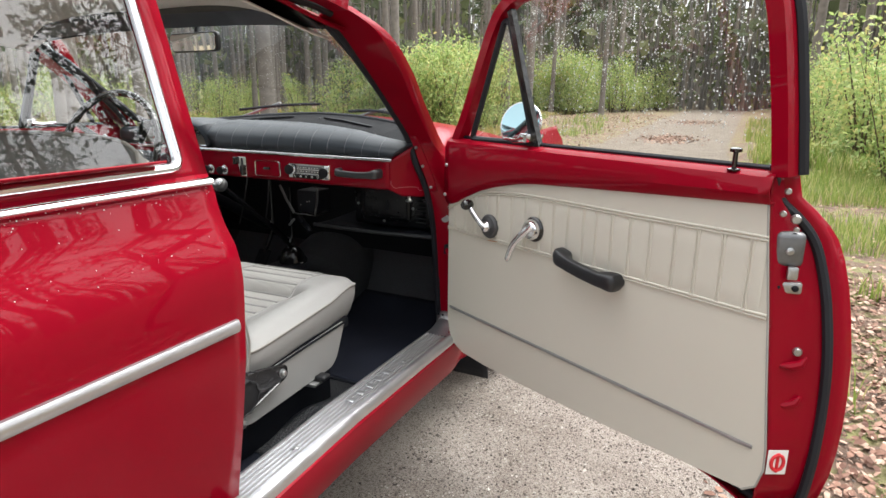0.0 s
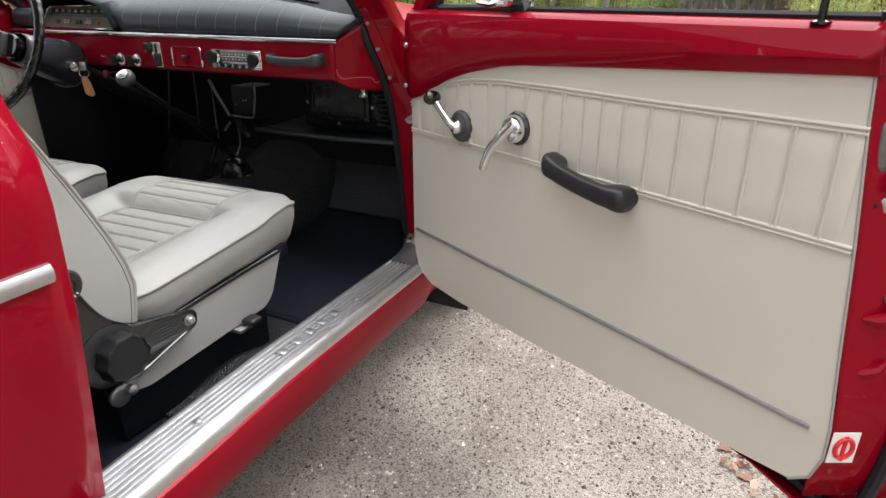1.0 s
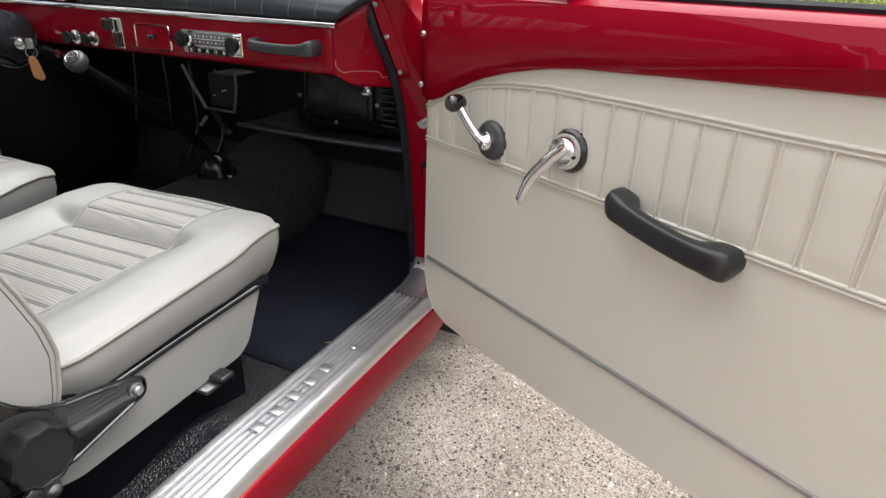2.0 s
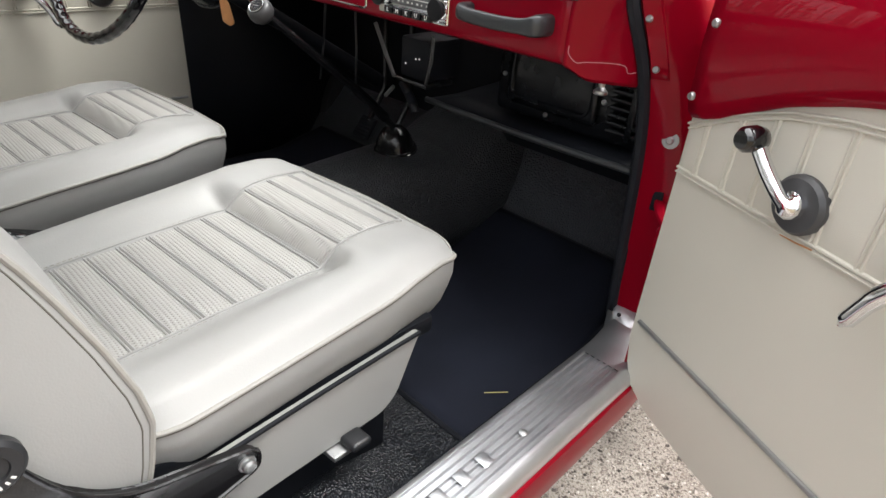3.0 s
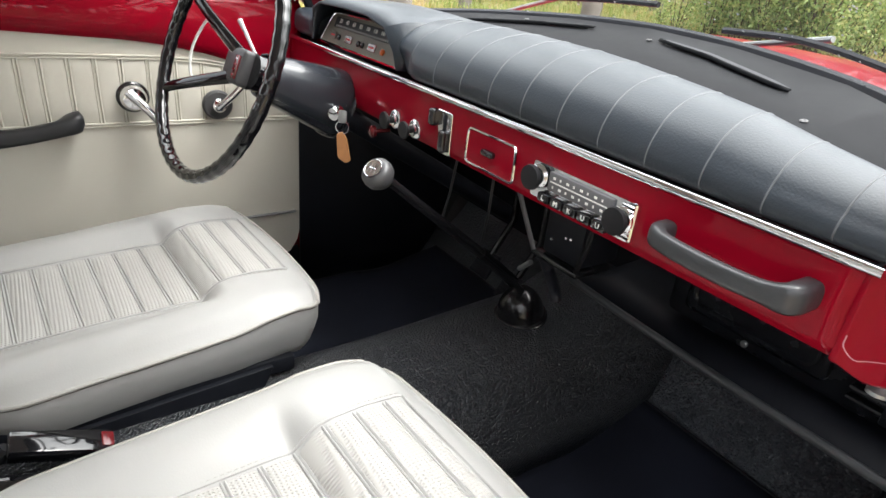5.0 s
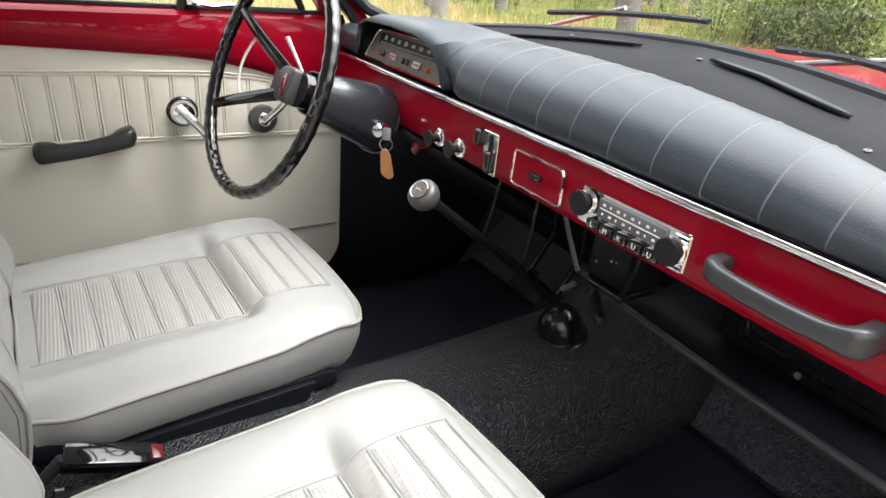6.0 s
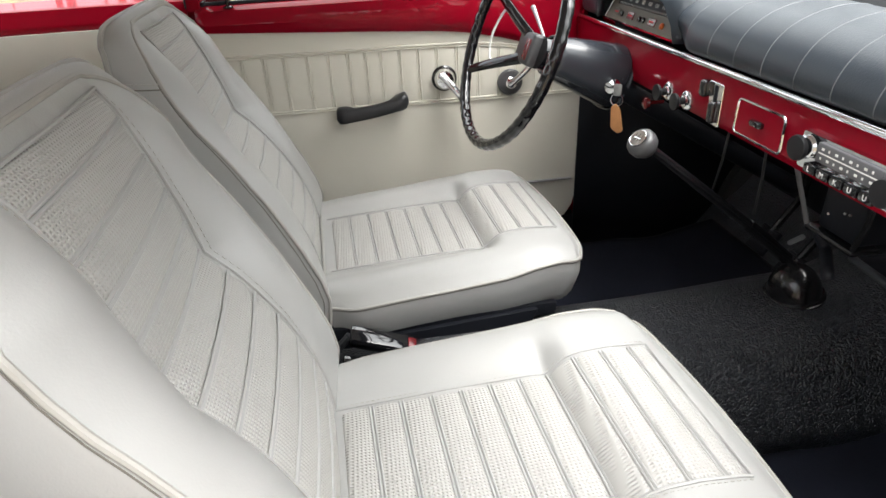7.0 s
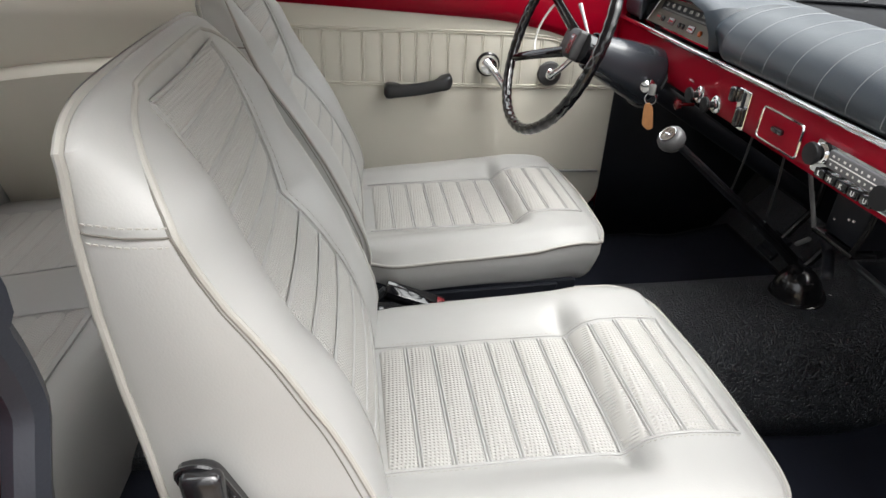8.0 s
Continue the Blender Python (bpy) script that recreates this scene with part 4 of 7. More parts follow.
    for ya, yb in zip(ys, ys[1:]):
        rows = []
        for s in PLEAT:
            y = ya - 0.0012 + (yb - ya + 0.0024) * s
            rows.append([Vector((cx + IN * q, y, top(IN * q, y) - 0.0030 + puffed(s) * (1 - 0.7 * abs(q) ** 10))) for q in np.linspace(-0.985, 0.985, 21)])
        add("pleat", grid(rows), WOVEN, cushion, "perforated cream vinyl pleat")
    for y in ys[1:-1]:
        add("welded_seam", sweep([Vector((cx + IN * q, y, top(IN * q, y) - 0.0022)) for q in np.linspace(-0.99, 0.99, 13)], WELD, (0, 0, 1)), CREAM, cushion)
    for s in (-1, 1):
        run = [Vector((cx + s * (IN + 0.001), y, top(IN, y) + 0.0004)) for y in [*np.linspace(-0.655, -0.36, 14), *np.linspace(-0.352, -0.29, 10), *np.linspace(-0.28, INF, 8)]]
        add("inlay_welt", tube(run, 0.0022, 6), CREAM, cushion)
        for k in range(58):
            y = -0.648 + 0.0079 * k
            a, b = [Vector((cx + s * (IN + 0.0065), v, top(IN + 0.0065, v) + 0.0003)) for v in (y, y + 0.0046)]
            add("stitch", tube([a, b], 0.0006, 4), THREAD, cushion)
    add("inlay_welt", tube([Vector((cx + IN * q, INF, top(IN * q, INF) + 0.0004)) for q in np.linspace(-1, 1, 9)], 0.0022, 6), CREAM, cushion)
    # cushion base: black frame, strip painted as the gap's shade, cream side boards
    add("cushion_frame", box(cx - 0.235, cx + 0.235, -0.67, -0.225, 0.472, 0.503, 0.006), DARK, seat, "black seat frame")
    board = rounded([(-0.268, 0.503), (-0.310, 0.408), (-0.335, 0.388), (-0.655, 0.374), (-0.700, 0.385), (-0.700, 0.474)], [0.006, 0.03, 0.03, 0.012, 0.01, 0.01], 4)
    # the inner board is added in black for the dark gap under the cushion
    for s in (1, -1):
        add("side_board", slab(board, 0.010, lambda a, b, c, s=s: Vector((cx + s * (0.240 + c), a, b)), 0.002), CREAM if s == side else DARK, seat, "cream seat base side board" if s == side else "black board painted as the shade under the seat", smooth=False)
    # the shade between cushion and board, drawn as a black strip
    gap = [(cx + side * 0.252, y, z) for y, z in ((-0.272, 0.503), (-0.34, 0.500), (-0.42, 0.4955), (-0.50, 0.490), (-0.60, 0.482), (-0.67, 0.476))]
    add("gap_shade", tube(gap, 0.0036, 6), DARK, seat, "black strip painted as the gap's shade above the side board")
    add("front_board", box(cx - 0.238, cx + 0.238, -0.318, -0.308, 0.41, 0.49, 0.003), CREAM, seat)
    for s in (1, -1):
        add("slide_rail", box(cx + s * 0.20 - 0.015, cx + s * 0.20 + 0.015, -0.70, -0.30, 0.266, 0.41, 0.004), DARK, seat, "black seat rail")
    lever = add("slide_lever", box(cx + 0.250, cx + 0.282, -0.418, -0.385, 0.382, 0.396, 0.006, 3), PLASTIC, seat, "black seat slide lever")
    add("lever_arm", box(cx + 0.19, cx + 0.268, -0.440, -0.402, 0.372, 0.381, 0.002), STEEL, lever)

    # backrest: the side piping, the hollow inlay and the rear piping, each from the side
    PIPE = [(0.48, -0.664), (0.53, -0.650), (0.58, -0.641), (0.622, -0.647), (0.68, -0.665), (0.73, -0.685), (0.775, -0.704), (0.845, -0.738), (0.878, -0.756), (0.908, -0.774), (0.943, -0.790), (0.98, -0.803), (1.01, -0.817), (1.04, -0.834), (1.062, -0.846)]
    HOLLOW = [(0.50, -0.655), (0.58, -0.653), (0.62, -0.657), (0.66, -0.666), (0.70, -0.680), (0.738, -0.697), (0.78, -0.722), (0.812, -0.744), (0.832, -0.762), (0.843, -0.773), (0.852, -0.774), (0.90, -0.783), (0.96, -0.799), (1.018, -0.820), (1.045, -0.836), (1.062, -0.848)]
    REARP = [(0.50, -0.850), (0.74, -0.865), (0.83, -0.871), (0.91, -0.873), (0.98, -0.871), (1.03, -0.866), (1.062, -0.868)]
    ZB, ZI = 0.485, 1.043

    def leant(table, z):
        return along(table, z) - rake * (z - 0.56) - set_back

    def spot(a, b):
        q = abs(a)
        tz = 1.060 - 0.004 * q * q - 0.080 * q ** 5
        w = 0.238 + 0.012 * step(0.6, 0.2, b)
        return a * w, ZB + (tz - ZB) * b

    def spot_rear(a, b):
        q = abs(a)
        return a * (0.236 + 0.010 * step(0.6, 0.2, b)), ZB + (1.063 - 0.003 * q * q - 0.022 * q ** 9 - ZB) * b

    def inlay(z):
        return 0.123 + 0.006 * step(0.95, 1.04, z)

    def skin(x, z):
        ax, i = abs(x), inlay(z)
        w = along([(0.52, 0.250), (0.66, 0.246), (0.80, 0.238), (0.98, 0.238), (1.02, 0.205), (1.045, 0.15), (1.062, 0.13)], z)
        t = min(1, max(0, (ax - i) / max(0.02, w - i)))
        y0, y1 = leant(HOLLOW, z), leant(PIPE, z)
        bulge = 0.020 * step(0.62, 0.80, z) * step(1.045, 0.97, z)
        crown = 0.004 * (1 - min(1, ax / i) ** 2)
        return y0 + crown + (y1 - y0) * math.sin(t * math.pi / 2) ** 0.9 + bulge * math.sin(math.pi * t ** 0.8)

    bcols = [-1 + i * (1 - AI) / 15 for i in range(15)] + [-AI + i * 2 * AI / 24 for i in range(25)] + [AI + i * (1 - AI) / 15 for i in range(1, 16)]
    n = 64
    rows = []
    for i in range(n + 1):
        b = i / n
        row = []
        for a in bcols:
            s, q = math.copysign(1, a), abs(a)
            x, z = spot(a, b)
            if q <= AI:
                x = s * q / AI * inlay(z)
            else:
                w = abs(spot(1, b)[0])
                x = s * (inlay(z) + (q - AI) / (1 - AI) * (w - inlay(z)))
                z = spot(x / w, b)[1]
            y = skin(x, z)
            if q < AI - 0.001 and z < ZI - 0.001:
                y -= 0.0055
            y += 0.0014 * noise.noise(Vector((x * 9 + cx, z * 9, 5.0)))
            row.append(Vector((cx + x, y, z)))
        rows.append(row)
    rim = [r[0] for r in rows] + rows[-1][1:] + [r[-1] for r in rows[-2::-1]]
    # the rear piping, matched to the front one along the outline, flank to flank and crown to crown
    crown_x = [q / 60 for q in range(61)]
    flank_z = [spot_rear(1, i / n) for i in range(n + 1) if spot_rear(1, i / n)[1] < 0.968]
    crown_z = [spot_rear(1, i / n) for i in range(n + 1) if spot_rear(1, i / n)[1] >= 0.968] + [spot_rear(1 - q, 1) for q in crown_x[1:]]

    def spaced(line, count):
        """count + 1 points evenly along a 2D line."""
        d = [0.0]
        for p, q in zip(line, line[1:]):
            d.append(d[-1] + math.hypot(q[0] - p[0], q[1] - p[1]))
        at = np.linspace(0, d[-1], count + 1)
        return list(zip(np.interp(at, d, [p[0] for p in line]), np.interp(at, d, [p[1] for p in line])))

    half_top = len(bcols) // 2
    half = spaced(flank_z, n) + spaced(crown_z, half_top)[1:]
    hind = [Vector((cx - x, leant(REARP, z), z)) for x, z in half] + [Vector((cx + x, leant(REARP, z), z)) for x, z in half[-2::-1]]
    midc = Vector((cx, 0, 0.80))

    def puff(p, q, t, g):
        m = p.lerp(q, t)
        out = Vector((m.x - midc.x, 0, (m.z - midc.z) * step(0.96, 1.05, m.z))).normalized() * g
        return m + out

    BULGE = [(0, 0.0), (0.12, 0.0045), (0.5, 0.0085), (0.88, 0.0045), (1, 0.0)]
    band = [[puff(p, q, t, g) for p, q in zip(rim, hind)] for t, g in ((0, 0), (0.06, 0.003), (0.12, 0.0045), (0.3, 0.0072), (0.5, 0.0085), (0.7, 0.0072), (0.88, 0.0045), (0.94, 0.003), (1, 0))]
    backs = []
    for i in range(0, n + 1, 4):
        backs.append([Vector((cx + x, leant(REARP, z) - 0.014 * (1 - abs(a) ** 4), z)) for a in np.linspace(-1, 1, 25) for x, z in (spot_rear(a, i / n),)])
    back = add("backrest", join(grid(rows), grid(band), grid(backs)), CREAM, seat, "cream vinyl backrest with side bolsters")
    add("front_piping", tube([p + Vector((0, -0.001, 0)) for p in rim], 0.0036, 8), THREAD, back)
    # thin dark tube painted as the shade behind the front piping
    add("front_crease_shade", tube([p.lerp(q, 0.055) + Vector((math.copysign(0.0030, p.x - cx), 0, 0)) for p, q in zip(rim, hind)], 0.0008, 5), SEAMSHADE, back, "dark line painted as crease shade behind the piping")
    add("rear_piping", tube([puff(p, p, 0, 0.003) for p in hind], 0.0040, 8), THREAD, back)
    for s in (1, -1):
        cut = [(p, q) for p, q in zip(rim, hind) if (p.x - cx) * s > 0.2]
        p, q = min(cut, key=lambda c: abs(c[0].z - 0.976))[0], min(cut, key=lambda c: abs(c[1].z - 0.985))[1]
        add("seam", tube([puff(p, q, t, 0.0002 + along(BULGE, t)) for t in (0.03, 0.12, 0.25, 0.38, 0.5, 0.62, 0.75, 0.88, 0.96)], 0.0010, 5), SEAMSHADE, back, "dark stitched cross seam")
        for dz in (0.008, -0.008):
            for k in range(11):
                ta, tb = 0.06 + 0.08 * k, 0.11 + 0.08 * k
                add("stitch", tube([puff(p, q, t, 0.0004 + along(BULGE, t)) + Vector((0, 0, dz)) for t in (ta, tb)], 0.0008, 4), THREAD, back)
    zs = [ZI - 0.001, 1.008, 0.967, 0.926, 0.885, 0.846, 0.814, 0.779, 0.742, 0.703, 0.663, 0.622, 0.580]
    for za, zb in zip(zs, zs[1:]):
        prow = []
        for s in PLEAT:
            z = za - 0.0008 + (zb - za + 0.0016) * s
            w = inlay(z)
            prow.append([Vector((cx + w * t, skin(w * t, z) - 0.0034 + puffed(s) * (1 - 0.7 * abs(t) ** 10), z)) for t in np.linspace(-0.985, 0.985, 21)])
        add("pleat", grid(prow), WOVEN, back, "perforated cream vinyl pleat")
    for z in zs[1:-1]:
        add("welded_seam", sweep([Vector((cx + inlay(z) * t, skin(inlay(z) * t, z) - 0.0026, z)) for t in np.linspace(-0.99, 0.99, 13)], WELD, (0, 1, 0)), CREAM, back)
    for s in (-1, 1):
        add("inlay_welt", tube([Vector((cx + s * (inlay(z) + 0.001), skin(inlay(z) + 0.001, z) + 0.0002, z)) for z in np.linspace(0.57, ZI, 44)], 0.0022, 6), CREAM, back)
        for k in range(56):
            z = 0.585 + 0.0081 * k
            a, b = [Vector((cx + s * (inlay(v) + 0.0060), skin(inlay(v) + 0.0060, v) + 0.0003, v)) for v in (z, z + 0.0048)]
            add("stitch", tube([a, b], 0.0006, 4), THREAD, back)
    add("inlay_welt", tube([Vector((cx + inlay(ZI) * t, skin(inlay(ZI) * t, ZI) + 0.0004, ZI)) for t in np.linspace(-1, 1, 9)], 0.0022, 6), CREAM, back)

    # hinge bracket, reclining knob, belt guide
    X = cx + side * 0.258
    arm = rounded([(-0.530, 0.486), (-0.533, 0.456), (-0.60, 0.440), (-0.665, 0.422), (-0.725, 0.430), (-0.756, 0.470), (-0.776, 0.570), (-0.798, 0.690), (-0.826, 0.762), (-0.790, 0.768), (-0.764, 0.700), (-0.738, 0.610), (-0.708, 0.552), (-0.660, 0.516), (-0.60, 0.504)], [0.016, 0.012, 0.05, 0.04, 0.04, 0.04, 0.05, 0.05, 0.02, 0.02, 0.05, 0.05, 0.04, 0.04, 0.03], 4)
    br = add("hinge_bracket", slab(arm, 0.011, lambda a, b, c: Vector((X + side * c, a - side * SKEW * 0.26, b)), 0.0025), ENAMEL, seat, "black pressed hinge bracket", smooth=False)

    def on_side(y):
        return y - side * SKEW * 0.26

    add("bracket_rim", tube([Vector((X + side * 0.011, on_side(a), b)) for a, b in arm], 0.0026, 6, True), ENAMEL, br)
    knob = [(0.043 + 0.0020 * math.cos(2 * math.pi * j / 4), 2 * math.pi * j / 40) for j in range(40)]
    ring = lambda f, h: [Vector((X + side * h, on_side(-0.700) + f * r * math.cos(an), 0.480 + f * r * math.sin(an))) for r, an in knob]
    bm = grid([ring(0.9, 0.010), ring(1.0, 0.014), ring(1.0, 0.036), ring(0.94, 0.041), ring(0.88, 0.042), ring(0.84, 0.040), ring(0.3, 0.040)], True)
    bm.verts.ensure_lookup_table()
    bm.faces.new(bm.verts[-40:])
    add("recliner_knob", bm, KNOB, br, "black ribbed reclining knob")
    add("washer", lathe([(0.055, 0), (0.055, 0.004), (0.050, 0.006), (0.03, 0.006)], 32, facing((X + side * 0.009, on_side(-0.712), 0.485), (side, 0, 0))), PLASTIC, br, "black backing disc")
    for y, z, r, w in ((-0.548, 0.472, 0.0085, 0.011), (-0.764, 0.590, 0.0065, 0.009), (-0.812, 0.700, 0.008, 0.011)):
        bm = lathe([(w, 0), (w, r * 0.3), (r, r * 0.32), (r, r * 0.9), (r * 0.7, r * 1.2)], 12, facing((X + side * 0.011, on_side(y), z), (side, 0, 0)))
        add("bolt", bm, STEEL, br)
    add("hinge_bolt", lathe([(0.016, 0), (0.016, 0.004), (0.010, 0.005), (0.010, 0.016), (0.006, 0.019)], 12, facing((X + side * 0.002, on_side(-0.690), 0.405), (side, 0, 0))), STEEL, br, "zinc-plated hinge bolt")
    add("hinge_eye", lathe([(0.020, 0), (0.020, 0.005), (0.014, 0.006)], 20, facing((X, on_side(-0.706), 0.398), (side, 0, 0))), STEEL, br, "round steel hinge eye")
    bx = X + side * 0.010
    anchor = add("belt_anchor", box(bx - 0.004, bx + 0.016, -0.832, -0.794, 0.690, 0.764, 0.009, 3), ENAMEL, seat, "black seat belt anchor cover")
    add("bolt", lathe([(0.010, 0), (0.010, 0.006), (0.006, 0.009)], 14, facing((bx + side * 0.016, -0.812, 0.728), (side, 0, 0))), CHROME, anchor)
    DM = facing((X + side * 0.010, on_side(-0.758), 0.636), (side, 0, 0))
    lumbar = add("lumbar_dial", lathe([(0.028, 0), (0.028, 0.008), (0.024, 0.012), (0.015, 0.012), (0.014, 0.010), (0.004, 0.010)], 28, DM), PLASTIC, seat, "black round dial with white marks")
    add("dial_marks", join(*[box(-0.0010, 0.0010, 0.0175, 0.0215, 0.0112, 0.0126, 0, 1, DM @ Matrix.Rotation(k * 0.30, 4, "Z")) for k in (0, 1, 2, 3, 4, 9, 10, 11, 12, 13)]), WHITE, lumbar, "small unreadable white marks", smooth=False)
    return seat


build_seat(0.350, 1, "cream vinyl front seat with pleated perforated inlay, passenger side")
build_seat(-0.292, -1, "cream vinyl front seat with pleated perforated inlay, behind the steering wheel", -0.022, 0.07, 0.018)

# belt buckles between the seats
for k, (bx, by) in enumerate(((0.000, -0.585), (0.045, -0.60))):
    b = thing("belt_buckle", "black seat belt buckle with red release button", "seat belt buckle", (bx, by, 0.45), "belt buckles between the seats")
    way = Matrix.Translation((bx, by, 0.505 - 0.025 * k)) @ Matrix.Rotation(radians(-22 + 6 * k), 4, "X") @ Matrix.Rotation(radians(12), 4, "Y")
    part("stalk", tube([way @ Vector((0, -0.06, 0)), Vector((bx, by - 0.12, 0.46)), Vector((bx, by - 0.13, 0.40))], 0.008), PLASTIC, b)
    part("case", box(-0.018, 0.018, -0.06, 0.060, -0.012, 0.012, 0.004, 2, way), BAKELITE, b, "glossy black buckle case")
    part("button", box(-0.012, 0.012, 0.046, 0.0625, 0.004, 0.0140, 0.002, 2, way), LENSRED, b, "red release button")

# ---- rear bench ----
bench = thing("rear_seat", "cream vinyl rear bench seat with pleated perforated inlays", "car seat", (0, -1.4, 0.3))


def bench_top(x, y):
    z = along([(-1.75, 0.440), (-1.45, 0.468), (-1.20, 0.505), (-1.135, 0.512), (-1.085, 0.498), (-1.065, 0.470)], y)
    return z - 0.02 * step(0.55, 0.64, abs(x))


brows = [[Vector((x, y, bench_top(x, y) - (0.0075 if (0.02 < x < 0.50 or -0.50 < x < -0.17) and y < -1.14 else 0))) for x in np.linspace(-0.63, 0.63, 60)] for y in [-1.75 + 0.685 * i / 46 for i in range(47)]]
fr = brows[-1]
fall = [[p + Vector((0, 0.012 * math.sin(k * 0.5), -0.215 * k / 6)) for p in fr] for k in range(7)]
bm = join(grid(brows), grid(fall))
bmesh.ops.remove_doubles(bm, verts=bm.verts, dist=1e-5)
bc = part("cushion", bm, CREAM, bench, "cream vinyl bench cushion")
for s in (1, -1):
    x0 = 0.012 if s > 0 else 0.16
    ys = [-1.13 - 0.053 * k for k in range(12)]
    for ya, yb in zip(ys, ys[1:]):
        prow = []
        for q in PLEAT:
            y = ya + 0.0003 + (yb - ya - 0.0006) * q
            prow.append([Vector((s * (x0 + (0.50 - x0) * t), y, bench_top(x0 + (0.50 - x0) * t, y) - 0.004 + puffed(q))) for t in np.linspace(0, 1, 15)])
        part("pleat", grid(prow), WOVEN, bc, "perforated cream vinyl pleat")
    part("inlay_welt", tube([(s * x0, y, bench_top(x0, y) + 0.001) for y in np.linspace(-1.72, -1.13, 12)] + [(s * x, -1.13, bench_top(x, -1.13) + 0.001) for x in np.linspace(x0 + 0.02, 0.50, 12)], 0.0026, 6), CREAM, bc)
part("backrest", grid([[Vector((x, -1.62 - 0.16 * k / 12 - 0.035 * (k / 12) ** 6 + 0.02 * math.sin(math.pi * k / 12), 0.44 + 0.50 * k / 12 - 0.02 * step(0.5, 0.62, abs(x)))) for x in np.linspace(-0.62, 0.62, 30)] for k in range(13)]), CREAM, bench, "cream vinyl bench backrest", solid=0.02)
bench.matrix_basis = Matrix.Translation((0, -1.455, 0.3))
shelf = thing("parcel_shelf", "dark parcel shelf under the rear window", "shelf", (0, -1.9, 0.95), kind="structure")
part("board", box(-0.66, 0.66, -2.0, -1.80, 0.945, 0.955, 0.002), DARK, shelf)

# side trim beside the rear bench
for s in (1, -1):
    q = thing("rear_side_panel", "cream vinyl rear side trim panel with armrest", "trim panel", (s * 0.68, -1.4, 0.4), kind="structure")
    part("panel", grid([[(s * (0.70 - 0.02 * step(-1.0, -1.9, y)), y, z) for z in np.linspace(0.28, 0.985, 10)] for y in np.linspace(-0.99 if s < 0 else -0.965, -1.97, 20)]), PANELCREAM, q, solid=0.008)
    arm = []
    for i in range(22):
        y = -1.26 - 0.62 * i / 21
        h = 0.755 + 0.055 * step(-1.90, -1.30, y)
        d = 0.085 * step(-1.255, -1.34, y)
        arm.append([(s * 0.692, y, h + 0.004), (s * (0.692 - d * 0.8), y, h + 0.002), (s * (0.692 - d), y, h - 0.012), (s * (0.692 - d * 1.05), y, h - 0.10), (s * (0.692 - d), y, 0.40)])
    part("armrest", grid(arm), PANELCREAM, q, "cream padded armrest bulge", solid=0.006)
    part("belt_rail", grid([[(s * (0.715), y, 0.985), (s * 0.722, y, 1.0), (s * 0.735, y, 1.03), (s * 0.80, y, 1.045)] for y in np.linspace(-0.96, -1.95, 14)]), RED, q, "red painted window sill", solid=0.004)


# ---- dashboard ----
dash = thing("dashboard", "red metal dashboard with padded black vinyl top and chrome strip", "dashboard", (0, 0.05, 0.84))
PROF = [(0.004, 0.944), (-0.002, 0.938), (-0.001, 0.90), (-0.002, 0.868), (0.004, 0.856), (0.016, 0.851), (0.034, 0.853), (0.05, 0.862)]
xs = list(np.linspace(-0.665, 0.604, 64))
fascia = part("fascia", grid([[(x, y, z) for y, z in PROF] for x in xs]), RED, dash, "glossy red painted fascia", solid=0.003)
# right-hand cheek that sweeps back to the pillar


def cheek_at(t, q):
    """A place on the cheek: t towards the pillar, q down from the pad."""
    zt, zb = 0.943 + 0.044 * t, 0.856 - 0.014 * step(0.0, 0.4, t) - 0.012 * t
    return Vector((0.603 + (0.060 + 0.014 * q) * t, -0.002 + t ** 1.25 * (0.042 + 0.055 * q), zt + (zb - zt) * q))


chk = []
for k in range(13):
    t = k / 12
    foot = cheek_at(t, 1)
    chk.append([cheek_at(t, q) for q in np.linspace(0, 1, 12)] + [foot + Vector((0, 0.008, -0.005)), foot + Vector((-0.002 * t, 0.032, -0.003))])
part("cheek", grid(chk), RED, dash, "red painted dashboard end", solid=0.003)
part("paint_crack", tube(smooth_line([cheek_at(t, q) + Vector((0.0006, -0.0012, 0)) for t, q in ((0.07, 0.70), (0.08, 0.82), (0.20, 0.88), (0.34, 0.82), (0.62, 0.81), (0.84, 0.83), (0.88, 0.90), (0.98, 0.89))], 4), 0.0007, 5), CRACK, dash, "pale crack in the red paint")
part("cheek", grid([[(-p[0] - 0.03, p[1], p[2]) for p in r] for r in chk]), RED, dash, solid=0.003)
chrome = [(x, -0.006, 0.9455) for x in np.linspace(-0.66, 0.615, 40)]
part("chrome_strip", sweep(chrome, [(-0.0050, -0.004), (0.0050, -0.004), (0.0046, 0.0005), (0.0030, 0.0022), (0.0, 0.0028), (-0.0030, 0.0022), (-0.0046, 0.0005)], (0, -1, 0)), CHROME, dash, "bright metal strip")
# padded top with welded cross seams
PADP = [(0.002, 0.953), (-0.006, 0.962), (-0.006, 0.978), (0.002, 0.998), (0.020, 1.017), (0.048, 1.032), (0.082, 1.041), (0.115, 1.044), (0.143, 1.041), (0.161, 1.031), (0.168, 1.010)]
prof = smooth_line([(0, a, b) for a, b in PADP], 4)


def pad_depth(x):
    """The pad narrows towards the pillar."""
    return along([(0.03, 1.0), (0.2, 0.88), (0.35, 0.74), (0.5, 0.56), (0.571, 0.48), (0.65, 0.42)], x)


